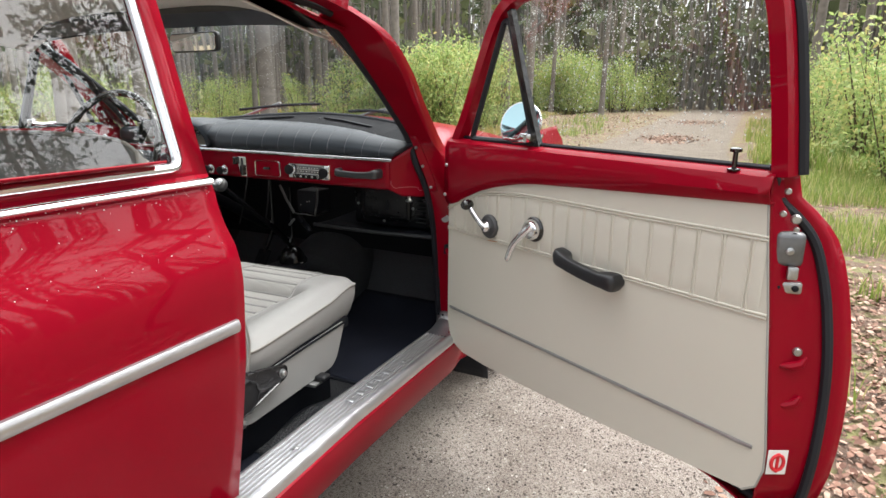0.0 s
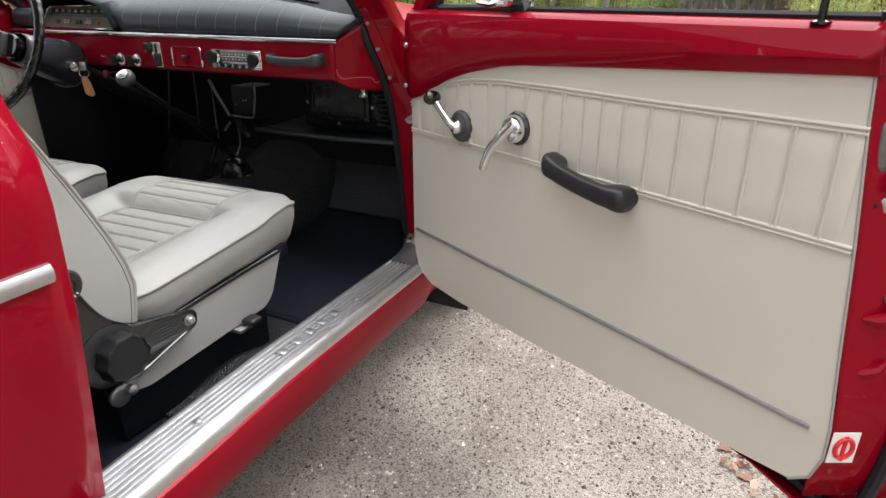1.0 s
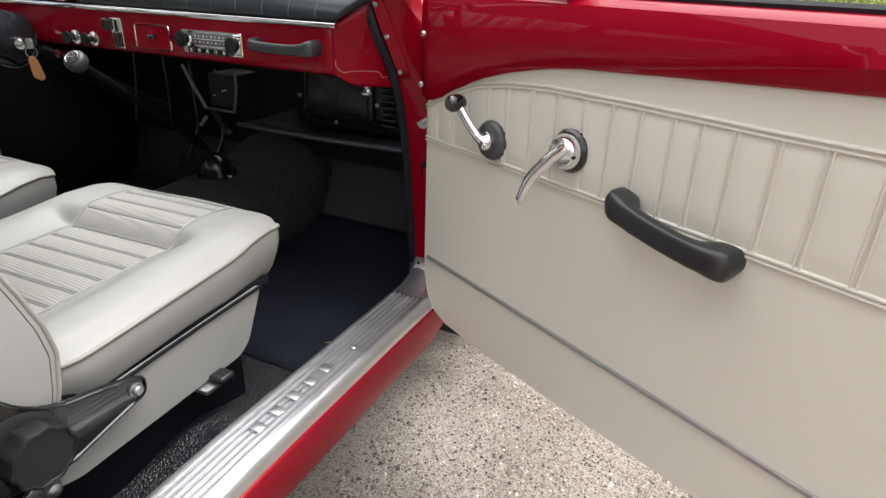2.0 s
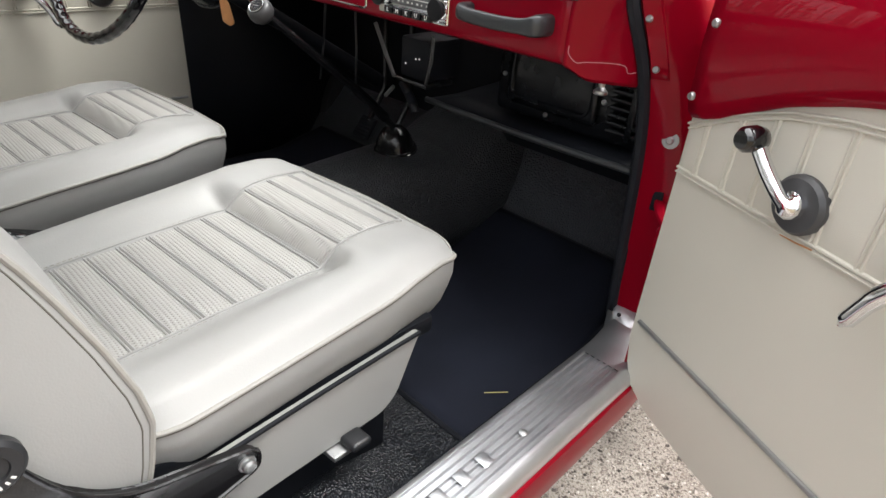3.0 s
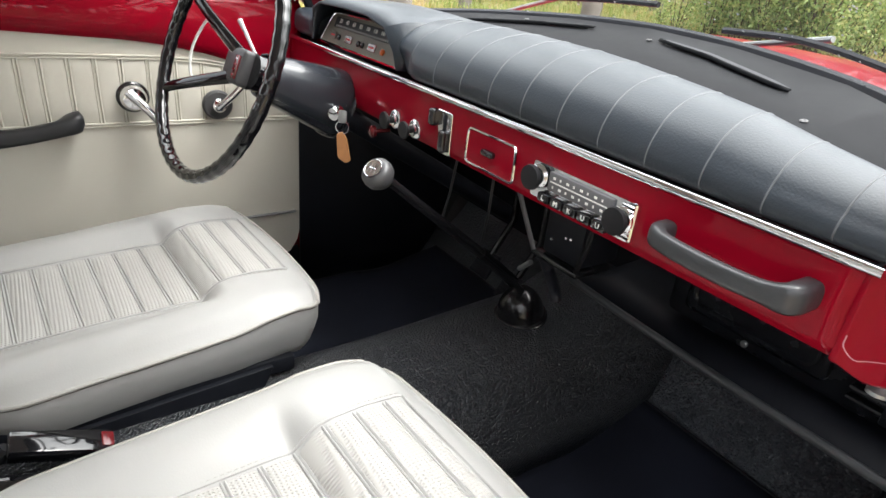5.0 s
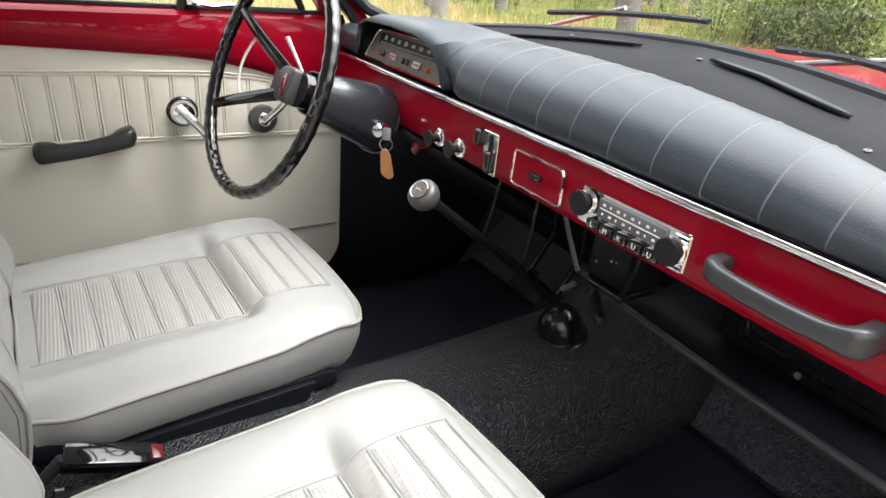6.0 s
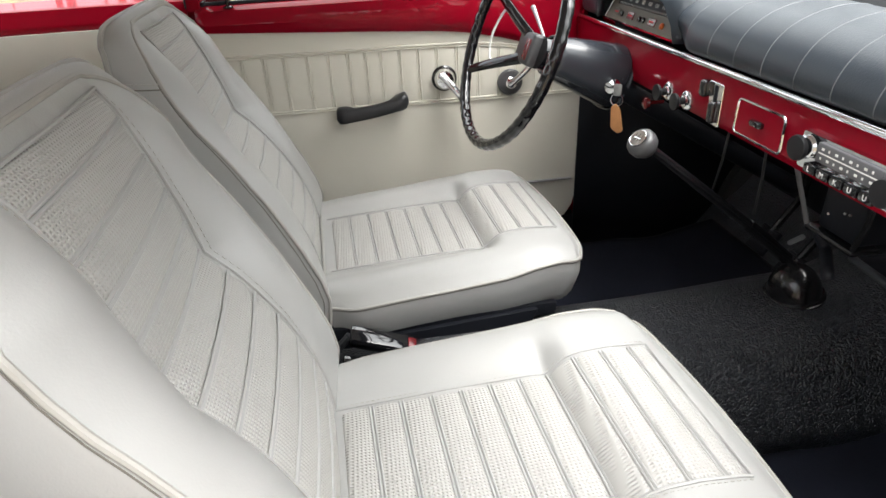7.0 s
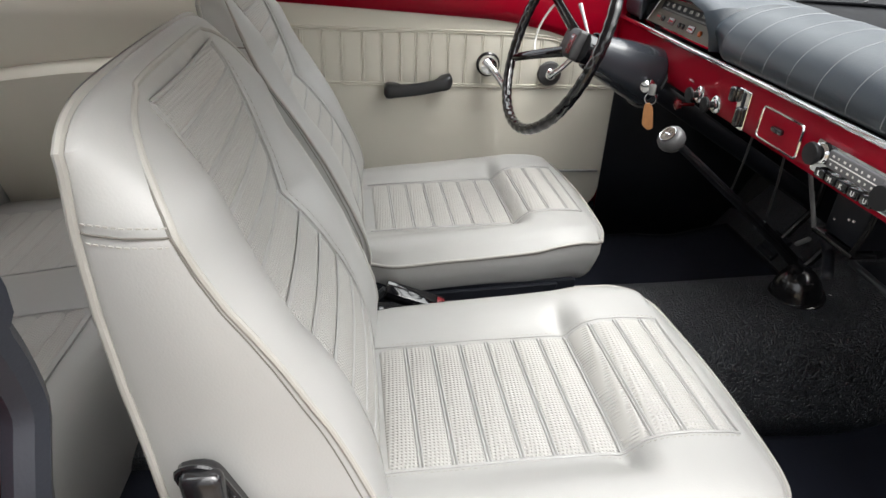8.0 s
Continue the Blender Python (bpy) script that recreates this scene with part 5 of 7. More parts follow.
def pad_point(x, p):
    left = step(-0.10, -0.19, x)
    y = max(p.y, 0) * pad_depth(x) + min(p.y, 0)
    fall = along([(0.05, -0.002), (0.17, -0.001), (0.24, 0.002), (0.305, 0.006), (0.373, 0.011), (0.441, 0.017), (0.507, 0.028), (0.571, 0.037), (0.65, 0.046)], x)
    z = 0.953 + (p.z - 0.953) * (1 - fall / 0.091) - 0.004 * left
    return Vector((x, y + 0.03 * left * step(1.01, 0.96, p.z), z))


def pad_reach(i):
    """How far towards the pillar each line of the pad runs before the end fold."""
    return 0.612 + 0.050 * step(0.0, 0.62, i / (len(prof) - 1))


seam_x = [-0.121, -0.043, 0.029, 0.098, 0.168, 0.237, 0.305, 0.373, 0.441, 0.507, 0.571]
rows = []
for t in np.linspace(0, 1, 150):
    row = []
    for i, p in enumerate(prof):
        x = -0.175 + t * (pad_reach(i) + 0.175)
        row.append(pad_point(x, p))
    rows.append(row)
# the end is folded down on to the cheek
fold = []
last = int(0.66 * (len(prof) - 1))
for i in range(last + 1):
    a, b = rows[-1][i], cheek_at(1.02 * i / last, 0.0) + Vector((0.0, -0.001, 0.003))
    fold.append([a + (b - a) * q + Vector((0.35, -0.8, 0.2)) * 0.003 * math.sin(math.pi * q) for q in (0, 0.08, 0.25, 0.5, 0.75, 1)])
pad = part("pad", grid(rows), PAD, dash, "black padded vinyl dashboard top", solid=0.003)
part("pad_end", grid(fold), PAD, pad, "folded vinyl end of the pad", solid=0.002)
for s in seam_x:
    line = [pad_point(s, p) for p in prof]
    ridge = []
    for i in range(2, len(line) - 1):
        along_pad = (line[i + 1] - line[i - 1]).normalized()
        ridge.append(line[i] + Vector((0, -along_pad.z, along_pad.y)) * 0.0011)
    part("pad_seam", tube(ridge, 0.0012, 6), CREASE, pad, "pale welded seam")
# black cowl strip under the windscreen with slots and screws
crow = []
for x in np.linspace(-0.63, 0.63, 43):
    ax = abs(x)
    yb, zb = along([(0, 0.448), (0.19, 0.434), (0.39, 0.376), (0.54, 0.276), (0.63, 0.145)], ax), along([(0, 1.055), (0.19, 1.049), (0.39, 1.034), (0.54, 1.016), (0.63, 1.002)], ax)
    ya, za = along([(0.03, 0.155), (0.2, 0.135), (0.35, 0.112), (0.5, 0.080), (0.57, 0.075), (0.63, 0.10)], ax), along([(0.05, 1.004), (0.18, 1.002), (0.30, 0.998), (0.42, 0.988), (0.53, 0.975), (0.63, 0.962)], ax)
    crow.append([(x, ya - 0.005, za - 0.012), (x, ya + 0.012, za), (x, ya * 0.55 + yb * 0.45, za * 0.45 + zb * 0.55 - 0.002), (x, yb - 0.012, zb + 0.003), (x, yb, zb - 0.002)])
cowl = part("cowl_strip", grid(crow), COWL, dash, "black strip below the windscreen", solid=0.004)


def on_cowl(x, t):
    """A place on the strip, t of the way from the pad to the glass."""
    ax = abs(x)
    yb, zb = along([(0, 0.448), (0.19, 0.434), (0.39, 0.376), (0.54, 0.276), (0.63, 0.145)], ax), along([(0, 1.055), (0.19, 1.049), (0.39, 1.034), (0.54, 1.016), (0.63, 1.002)], ax)
    ya, za = along([(0.03, 0.155), (0.2, 0.135), (0.35, 0.112), (0.5, 0.080), (0.57, 0.075), (0.63, 0.10)], ax), along([(0.05, 1.004), (0.18, 1.002), (0.30, 0.998), (0.42, 0.988), (0.53, 0.975), (0.63, 0.962)], ax)
    return Vector((x, ya + (yb - ya) * t, za + (zb - za) * min(1, t * 1.222) * 0.9 + (zb - za) * 0.1 * t + 0.002))


for x, t in ((0.548, 0.28), (0.425, 0.40), (0.06, 0.72), (-0.10, 0.76), (-0.25, 0.78), (-0.42, 0.6)):
    part("screw", lathe([(0.0048, -0.001), (0.0048, 0.0008), (0.0028, 0.0014), (0.001, 0.0004)], 12, facing(on_cowl(x, t) - Vector((0, 0, 0.001)), (0, -0.25, 1))), DARKGREY, dash, "small flat screw")
for s in (1, -1):
    lip, mouth = [], []
    for k in range(17):
        q = k / 16
        c = on_cowl(s * (0.075 + 0.285 * q), 0.76 - 0.14 * q)
        w = 0.0095 * max(0.05, 1 - abs(2 * q - 1) ** 6)
        lip.append([c + Vector((0, -w - 0.005, -0.002)), c + Vector((0, -w - 0.001, 0.0022)), c + Vector((0, -w + 0.001, 0.0006))])
        mouth.append([c + Vector((0, -w, 0.0004)), c + Vector((0, 0, 0.0012)), c + Vector((0, w, 0.0020))])
    slot = part("demister_slot", grid(mouth), DARK, dash, "black demister slot", solid=0.001)
    part("slot_lip", grid(lip), COWL, slot, "pressed slot edge", solid=0.001)
# gauge cluster
G = Matrix.Translation((-0.355, 0.018, 0.953)) @ Matrix.Rotation(radians(-20), 4, "X")
gl = part("instrument_hood", grid([[Vector((x, y, z)) for x, y, z in r] for r in [
    [(-0.175, 0.0, 0.955), (-0.182, -0.004, 0.985), (-0.205, -0.012, 1.022), (-0.25, -0.020, 1.036), (-0.35, -0.022, 1.039), (-0.46, -0.020, 1.036), (-0.51, -0.012, 1.022), (-0.532, -0.004, 0.985), (-0.54, 0.0, 0.955)],
    [(-0.165, 0.02, 0.955), (-0.168, 0.02, 0.99), (-0.190, 0.02, 1.032), (-0.24, 0.02, 1.046), (-0.35, 0.02, 1.049), (-0.47, 0.02, 1.046), (-0.52, 0.02, 1.032), (-0.543, 0.02, 0.99), (-0.548, 0.02, 0.955)],
    [(-0.14, 0.14, 0.955), (-0.145, 0.14, 1.0), (-0.17, 0.14, 1.036), (-0.24, 0.15, 1.045), (-0.35, 0.15, 1.047), (-0.47, 0.15, 1.044), (-0.55, 0.15, 1.032), (-0.60, 0.14, 1.0), (-0.64, 0.14, 0.955)],
    [(-0.12, 0.25, 0.955), (-0.13, 0.25, 0.995), (-0.17, 0.25, 1.020), (-0.24, 0.25, 1.026), (-0.35, 0.25, 1.028), (-0.47, 0.25, 1.026), (-0.55, 0.25, 1.016), (-0.61, 0.25, 0.99), (-0.65, 0.25, 0.955)]]]), PAD, dash, "black hood over the instruments", solid=0.004)
part("pad_left", box(-0.66, -0.54, 0.0, 0.24, 0.952, 1.01, 0.02, 4), PAD, dash, "black padded vinyl")
fl = rounded([(-0.170, 0.0), (-0.145, 0.066), (0.130, 0.070), (0.172, 0.0)], [0.008, 0.02, 0.02, 0.008], 4)
gauge = thing("instrument_cluster", "grey instrument cluster with a strip speedometer and red lamps", "speedometer", (-0.355, 0.02, 0.955))
fc = part("dial_plate", slab(fl, 0.006, lambda a, b, c: G @ Vector((a, -c, b)), 0.001), DIAL, gauge, "grey dial plate", smooth=False)
part("bezel", tube([G @ Vector((a, -0.006, b)) for a, b in fl], 0.0028, 6, True), CHROME, gauge, "thin chrome bezel")
part("speed_strip", box(-0.125, 0.125, -0.0085, -0.006, 0.036, 0.058, 0.001, 1, G), DARK, fc, "black speedometer strip")


def word(text, size, m, material, parent, name="lettering"):
    """Raised writing from the built-in font, on the plane of m."""
    cu = bpy.data.curves.new("text", "FONT")
    cu.body, cu.size, cu.align_x, cu.align_y, cu.extrude, cu.resolution_u = text, size, "CENTER", "CENTER", 0.0003, 2
    tmp = bpy.data.objects.new("text", cu)
    me = bpy.data.meshes.new_from_object(tmp)
    bpy.data.objects.remove(tmp)
    bpy.data.curves.remove(cu)
    bm = bmesh.new()
    bm.from_mesh(me)
    bpy.data.meshes.remove(me)
    bm.transform(m)
    return part(name, bm, material, parent, smooth=False)


up_face = Matrix.Rotation(math.pi / 2, 4, "X")
for k, s in enumerate(("20", "40", "60", "80", "100", "120", "140", "160")):
    word(s, 0.013 if len(s) < 3 else 0.0105, G @ Matrix.Translation((-0.098 + 0.030 * k, -0.0092, 0.050)) @ up_face, WHITE, fc)
for k in range(32):
    part("scale_tick", box(-0.112 + 0.0075 * k - 0.0006, -0.112 + 0.0075 * k + 0.0006, -0.0092, -0.0086, 0.037, 0.0415, 0, 1, G), WHITE, fc, smooth=False)
for x, w, mm in ((-0.115, 0.028, DIAL), (-0.045, 0.030, LENSRED), (0.055, 0.030, LENSRED)):
    part("lamp_window", box(x - w / 2, x + w / 2, -0.0085, -0.006, 0.012, 0.027, 0.001, 1, G), mm, fc, "warning lamp window")
    part("lamp_mark", box(x - w * 0.3, x + w * 0.3, -0.0092, -0.0085, 0.018, 0.021, 0, 1, G), STICKRED, fc)
for x, mm in ((-0.088, ENAMEL), (0.0, ENAMEL), (0.017, ENAMEL), (0.098, ORANGE)):
    part("lamp", lathe([(0.006, 0.005), (0.006, 0.009), (0.003, 0.011)], 14, G @ Matrix.Translation((x, 0, 0.018)) @ Matrix.Rotation(math.pi / 2, 4, "X")), mm, fc, "small round lamp")

# switches, heater lever, small panel
for x in (-0.157, -0.090):
    k = part("pull_switch", lathe([(0.0065, 0.006), (0.0065, 0.007), (0.006, 0.020), (0.0130, 0.022), (0.0150, 0.024), (0.0146, 0.028), (0.006, 0.0290)], 22, facing((x, -0.002, 0.874), (0, -1, 0))), KNOB, dash, "black pull switch knob")
    part("chrome_ring", lathe([(0.0175, 0), (0.0172, 0.003), (0.0145, 0.0055), (0.0105, 0.006), (0.0100, 0.009), (0.0066, 0.0095)], 22, facing((x, -0.003, 0.874), (0, -1, 0))), CHROME, k, "chrome ring")
hp = part("heater_plate", slab(rounded([(-0.024, 0.926), (0.018, 0.926), (0.018, 0.858), (-0.010, 0.858)], 0.004, 3), 0.005, lambda a, b, c: Vector((a, -0.003 - c, b)), 0.001), CHROME, dash, "chrome heater control plate", smooth=False)
part("heater_slot", box(-0.004, 0.004, -0.0095, -0.0075, 0.862, 0.922, 0.001), DARK, hp)
part("heater_knob", box(-0.036, -0.020, -0.019, -0.004, 0.898, 0.926, 0.005, 3), BAKELITE, hp, "black heater lever knob")
part("heater_knob", box(-0.004, 0.011, -0.019, -0.006, 0.862, 0.898, 0.005, 3), BAKELITE, hp, "black heater lever knob")
pl = rounded([(0.060, 0.918), (0.168, 0.918), (0.170, 0.866), (0.058, 0.866)], 0.008, 4)
ash = part("ashtray_lid", slab(pl, 0.004, lambda a, b, c: Vector((a, -0.002 - c, b)), 0.001), RED, dash, "red ashtray lid with chrome edge", smooth=False)
part("lid_edge", tube([(a, -0.0055, b) for a, b in pl], 0.0022, 6, True), CHROME, ash, "chrome edging")
part("lid_grip", box(0.100, 0.128, -0.014, -0.004, 0.888, 0.898, 0.004, 2), BAKELITE, ash, "black grip")
# grab handle
gp = smooth_line([(0.420, 0.0, 0.900), (0.422, -0.024, 0.900), (0.445, -0.032, 0.898), (0.50, -0.034, 0.897), (0.545, -0.033, 0.899), (0.566, -0.027, 0.902), (0.570, 0.0, 0.903)], 6)
gk = len(gp)
grab = []
for i, p in enumerate(gp):
    u = i / (gk - 1)
    tan = (gp[min(i + 1, gk - 1)] - gp[max(i - 1, 0)]).normalized()
    nrm = Vector((tan.y, -tan.x, 0)).normalized()
    deep = 0.0068 + 0.0045 * step(0.68, 0.86, u) + 0.003 * step(0.30, 0.12, u)
    tall = 0.0105 + 0.0045 * step(0.62, 0.84, u) + 0.002 * step(0.3, 0.1, u)
    grab.append([p + nrm * deep * math.copysign(abs(math.cos(q)) ** 0.6, math.cos(q)) + Vector((0, 0, 1)) * tall * math.copysign(abs(math.sin(q)) ** 0.7, math.sin(q)) for q in np.linspace(0, 2 * math.pi, 25)[:-1]])
part("grab_handle", grid(grab, True), GRAB, dash, "black plastic grab handle")
# radio
radio = thing("car_radio", "chrome car radio with black knobs and push buttons", "radio", (0.297, 0, 0.868))
rf = part("face_plate", slab(rounded([(0.212, 0.917), (0.382, 0.917), (0.382, 0.869), (0.212, 0.869)], 0.004, 3), 0.010, lambda a, b, c: Vector((a, -0.002 - c, b)), 0.002), CHROME, radio, "ribbed chrome face plate", smooth=False)
for k in range(8):
    z = 0.873 + 0.0055 * k
    part("plate_rib", tube([(0.363, -0.0125, z), (0.380, -0.0125, z)], 0.0018, 6), CHROME, rf)
dial = part("tuning_dial", box(0.247, 0.352, -0.0165, -0.011, 0.887, 0.912, 0.002), GREYPL, radio, "grey tuning scale")
part("dial_band", box(0.252, 0.346, -0.0172, -0.0164, 0.899, 0.9005, 0), WHITE, dial)
for row, (z, h) in enumerate(((0.9055, 0.0030), (0.8935, 0.0030))):
    for k in range(8):
        part("scale_mark", box(0.256 + 0.0115 * k, 0.256 + 0.0115 * k + (0.0022 if (k + row) % 2 else 0.0042), -0.0172, -0.0164, z - h / 2, z + h / 2, 0), WHITE, dial, smooth=False)
for x in (0.224, 0.366):
    kn = part("radio_knob", lathe([(0.013, 0), (0.013, 0.003), (0.006, 0.004), (0.006, 0.008), (0.0155, 0.009), (0.0168, 0.012), (0.0160, 0.016), (0.008, 0.0170)], 24, facing((x, -0.012, 0.897 if x < 0.3 else 0.893), (0, -1, 0))), KNOB, radio, "black round radio knob")
    part("knob_collar", lathe([(0.0155, 0), (0.0155, 0.003), (0.013, 0.005), (0.008, 0.0055)], 22, facing((x, -0.0115, 0.897 if x < 0.3 else 0.893), (0, -1, 0))), CHROME, kn, "chrome collar")
for k, ch in enumerate("LMKUU"):
    x = 0.248 + 0.0235 * k
    bt = part("push_button", box(x - 0.0105, x + 0.0105, -0.022, -0.010, 0.870, 0.8825, 0.002), BAKELITE, radio, "black push button")
    word(ch, 0.0095, Matrix.Translation((x, -0.0225, 0.8765)) @ up_face, WHITE, bt)

# steering wheel and column
SW = Matrix.Translation((-0.358, -0.258, 0.945)) @ Matrix.Rotation(radians(7), 4, "Z") @ Matrix.Rotation(radians(-21), 4, "X") @ Matrix.Rotation(math.pi / 2, 4, "X")
wheel = thing("steering_wheel", "black two-spoke steering wheel with slim pale horn ring", "steering wheel", (-0.352, -0.256, 0.957))
ringpts = [SW @ Vector((0.210 * math.cos(a), 0.210 * math.sin(a), 0)) for a in np.linspace(0, 2 * math.pi, 289)[:-1]]
part("rim", tube(ringpts, [0.0124 + 0.0005 * math.sin(i * math.pi / 3) for i in range(288)], 12, True), BAKELITE, wheel, "glossy black rim with finger grips")
for a0 in (150, 207):
    an = radians(a0)
    d = Vector((math.cos(an), math.sin(an), 0))
    side = Vector((-d.y, d.x, 0))
    r0 = []
    for t in np.linspace(0, 1, 9):
        c = d * (0.015 + 0.193 * t) + Vector((0, 0, -0.075 * (1 - t) ** 1.3))
        w = 0.015 - 0.005 * t
        r0.append([SW @ (c + side * w * math.cos(q) + Vector((0, 0, 0.007)) * math.sin(q)) for q in np.linspace(0, 2 * math.pi, 13)[:-1]])
    part("spoke", grid(r0, True), BAKELITE, wheel, "black spoke")
hub = part("hub", box(-0.075, 0.0, -0.034, 0.034, -0.080, -0.050, 0.008, 3, SW), DARKGREY, wheel, "dark grey hub pad")
part("emblem", box(-0.028, -0.010, -0.024, 0.020, -0.051, -0.047, 0.002, 2, SW), LENSRED, hub, "dark red emblem plate")
part("emblem_marks", join(*[tube([SW @ Vector((-0.025, -0.017 + 0.010 * k, -0.0465)), SW @ Vector((-0.013, -0.017 + 0.010 * k, -0.0465))], 0.0014, 5) for k in range(4)]), CHROME, hub)
horn = smooth_line([(-0.095, -0.052, -0.040), (-0.128, -0.056, -0.030), (-0.142, -0.040, -0.022), (-0.150, 0.0, -0.018), (-0.142, 0.045, -0.022), (-0.128, 0.072, -0.028)], 6)
part("horn_ring", tube([SW @ p for p in horn], 0.0026, 8), WHITE, wheel, "slim pale horn ring")
part("column_tube", tube([SW @ Vector((0, 0, -0.070)), SW @ Vector((0, 0, -0.125))], 0.034, 20), BAKELITE, wheel, "black hub sleeve")
col = thing("steering_column", "glossy black steering column shroud with ignition key", "steering column", (-0.33, -0.06, 0.86))
shr = []
for t in np.linspace(0, 1, 12):
    c = SW @ Vector((0, 0, -0.095 - 0.165 * t))
    rx, rz = 0.041 + 0.030 * t, 0.040 + 0.029 * t
    shr.append([c + (SW.to_3x3() @ Vector((rx * math.copysign(abs(math.cos(q)) ** 0.72, math.cos(q)), rz * math.copysign(abs(math.sin(q)) ** 0.72, math.sin(q)), 0))) for q in np.linspace(0, 2 * math.pi, 25)[:-1]])
part("shroud", grid(shr, True), SHROUD, col, "glossy black shroud", solid=0.003)
part("shroud_lip", tube(shr[-1], 0.0042, 8, True), SHROUD, col, "rolled shroud lip")
part("shroud_back", tube([SW @ Vector((0, 0, -0.20)), SW @ Vector((0, 0, -0.255))], [0.060, 0.070], 20), DARK, col)
part("lower_column", tube([(-0.335, -0.04, 0.85), (-0.33, 0.45, 0.56)], 0.022, 12), DARK, col)
ig = part("ignition_lock", lathe([(0.015, 0), (0.015, 0.012), (0.012, 0.018), (0.006, 0.019)], 20, facing((-0.309, -0.044, 0.852), (0.5, -0.85, -0.1))), CHROME, col, "chrome ignition lock")
part("stalk_switch", tube([SW @ Vector((-0.04, 0.03, -0.09)), SW @ Vector((-0.10, 0.065, -0.085)), SW @ Vector((-0.125, 0.082, -0.08))], [0.003, 0.004, 0.0055]), STEEL, col, "indicator stalk")
KEY = Matrix.Translation((-0.263, -0.057, 0.015)) @ Matrix.Rotation(radians(48), 4, "Z") @ Matrix.Translation((0.288, 0.122, 0))
key = thing("ignition_key", "key ring with tan leather fob hanging from the ignition", "key", KEY @ Vector((-0.287, -0.118, 0.80)))
part("key_bow", box(-0.296, -0.280, -0.124, -0.120, 0.828, 0.852, 0.003, 2, KEY), STEEL, key, "steel key")
part("ring", tube([KEY @ Vector((-0.288 + 0.0125 * math.cos(a), -0.122, 0.820 + 0.0125 * math.sin(a))) for a in np.linspace(0, 2 * math.pi, 25)[:-1]], 0.0014, 6, True), CHROME, key, "steel split ring")
part("fob", slab(rounded([(-0.299, 0.806), (-0.288, 0.812), (-0.279, 0.800), (-0.270, 0.756), (-0.280, 0.750), (-0.296, 0.760)], 0.005, 3), 0.005, lambda a, b, c: KEY @ Vector((a, -0.124 + c, b)), 0.001), LEATHER, key, "tan leather fob", smooth=False)

# gear lever
gear = thing("gear_lever", "black gear lever with a round grey knob and rubber boot", "gear lever", (0.0, 0.2, 0.50))
part("rod", tube([(0.018, -0.115, 0.832), (0.016, -0.01, 0.748), (0.013, 0.092, 0.666)], [0.0075, 0.0088, 0.0095], 10), ENAMEL, gear, "black lever")
part("sleeve", tube([(0.013, 0.090, 0.668), (0.008, 0.140, 0.626), (0.001, 0.194, 0.578)], [0.0105, 0.0115, 0.0125], 12), BAKELITE, gear, "black lower sleeve")
for y, z in ((0.108, 0.662), (0.126, 0.647)):
    bolt((0.014, y - 0.008, z + 0.003), (0.3, -0.6, 0.75), 0.0042, gear, CHROME)
KM = facing((0.019, -0.134, 0.845), (0.16, -0.66, 0.73))
part("knob", lathe([(0.007, -0.024), (0.016, -0.019), (0.0228, -0.009), (0.0242, 0.0), (0.0232, 0.007), (0.0198, 0.0115), (0.0160, 0.0130)], 30, KM), DARKGREY, gear, "dark grey round knob")
cap = part("knob_cap", lathe([(0.0160, 0.0120), (0.0158, 0.0142), (0.0146, 0.0150), (0.0138, 0.0144), (0.002, 0.0144)], 28, KM), KNOB, gear, "black shift pattern cap")
part("cap_ring", lathe([(0.0152, 0.0142), (0.0150, 0.0153), (0.0143, 0.0156), (0.0138, 0.0148)], 28, KM), CHROME, cap, "thin chrome ring")
part("shift_pattern", join(*[tube([KM @ Vector((a, b, 0.0146)), KM @ Vector((c, d, 0.0146))], 0.0009, 5) for a, b, c, d in ((-0.007, -0.007, -0.007, 0.007), (0.0, -0.008, 0.0, 0.008), (0.007, -0.007, 0.007, 0.007), (-0.007, 0, 0.007, 0))]), CHROME, cap)
part("foot", tube([(0.001, 0.192, 0.580), (-0.008, 0.225, 0.550), (-0.013, 0.240, 0.530)], 0.0075, 10), ENAMEL, gear, "black lever foot")
part("boot", lathe([(0.057, 0.0), (0.057, 0.006), (0.051, 0.010), (0.049, 0.020), (0.045, 0.036), (0.037, 0.052), (0.026, 0.063), (0.014, 0.068)], 30, Matrix.Translation((-0.014, 0.246, 0.476)) @ Matrix.Rotation(radians(10), 4, "X")), ENAMEL, gear, "glossy black bell-shaped boot")
part("boot_ring", lathe([(0.053, 0.008), (0.0555, 0.010), (0.053, 0.0125), (0.049, 0.012)], 30, Matrix.Translation((-0.014, 0.246, 0.476)) @ Matrix.Rotation(radians(10), 4, "X")), ENAMEL, gear)

# under the dash: shelf with rolled edge, heater, straps, pedals
sh = thing("under_dash_shelf", "black metal parcel shelf with rolled edge under the dashboard", "shelf", (0.42, 0.25, 0.67))
bar = smooth_line([(0.150, 0.185, 0.662), (0.30, 0.172, 0.664), (0.48, 0.160, 0.668), (0.678, 0.145, 0.678)], 6)
part("rolled_edge", tube(bar, 0.0065, 10), GRAB, sh, "black rolled edge")
part("shelf_sheet", grid([bar, [p + Vector((0, 0.10, -0.004)) for p in bar], [p + Vector((0, 0.30, 0.005)) for p in bar]]), DARK, sh, "black sheet", solid=0.004)
heat = thing("heater", "glossy black heater box with louvred side", "heater", (0.45, 0.3, 0.72))
part("case", box(0.30, 0.69, 0.24, 0.48, 0.675, 0.85, 0.012, 3), HEATBLACK, heat, "glossy black heater case")
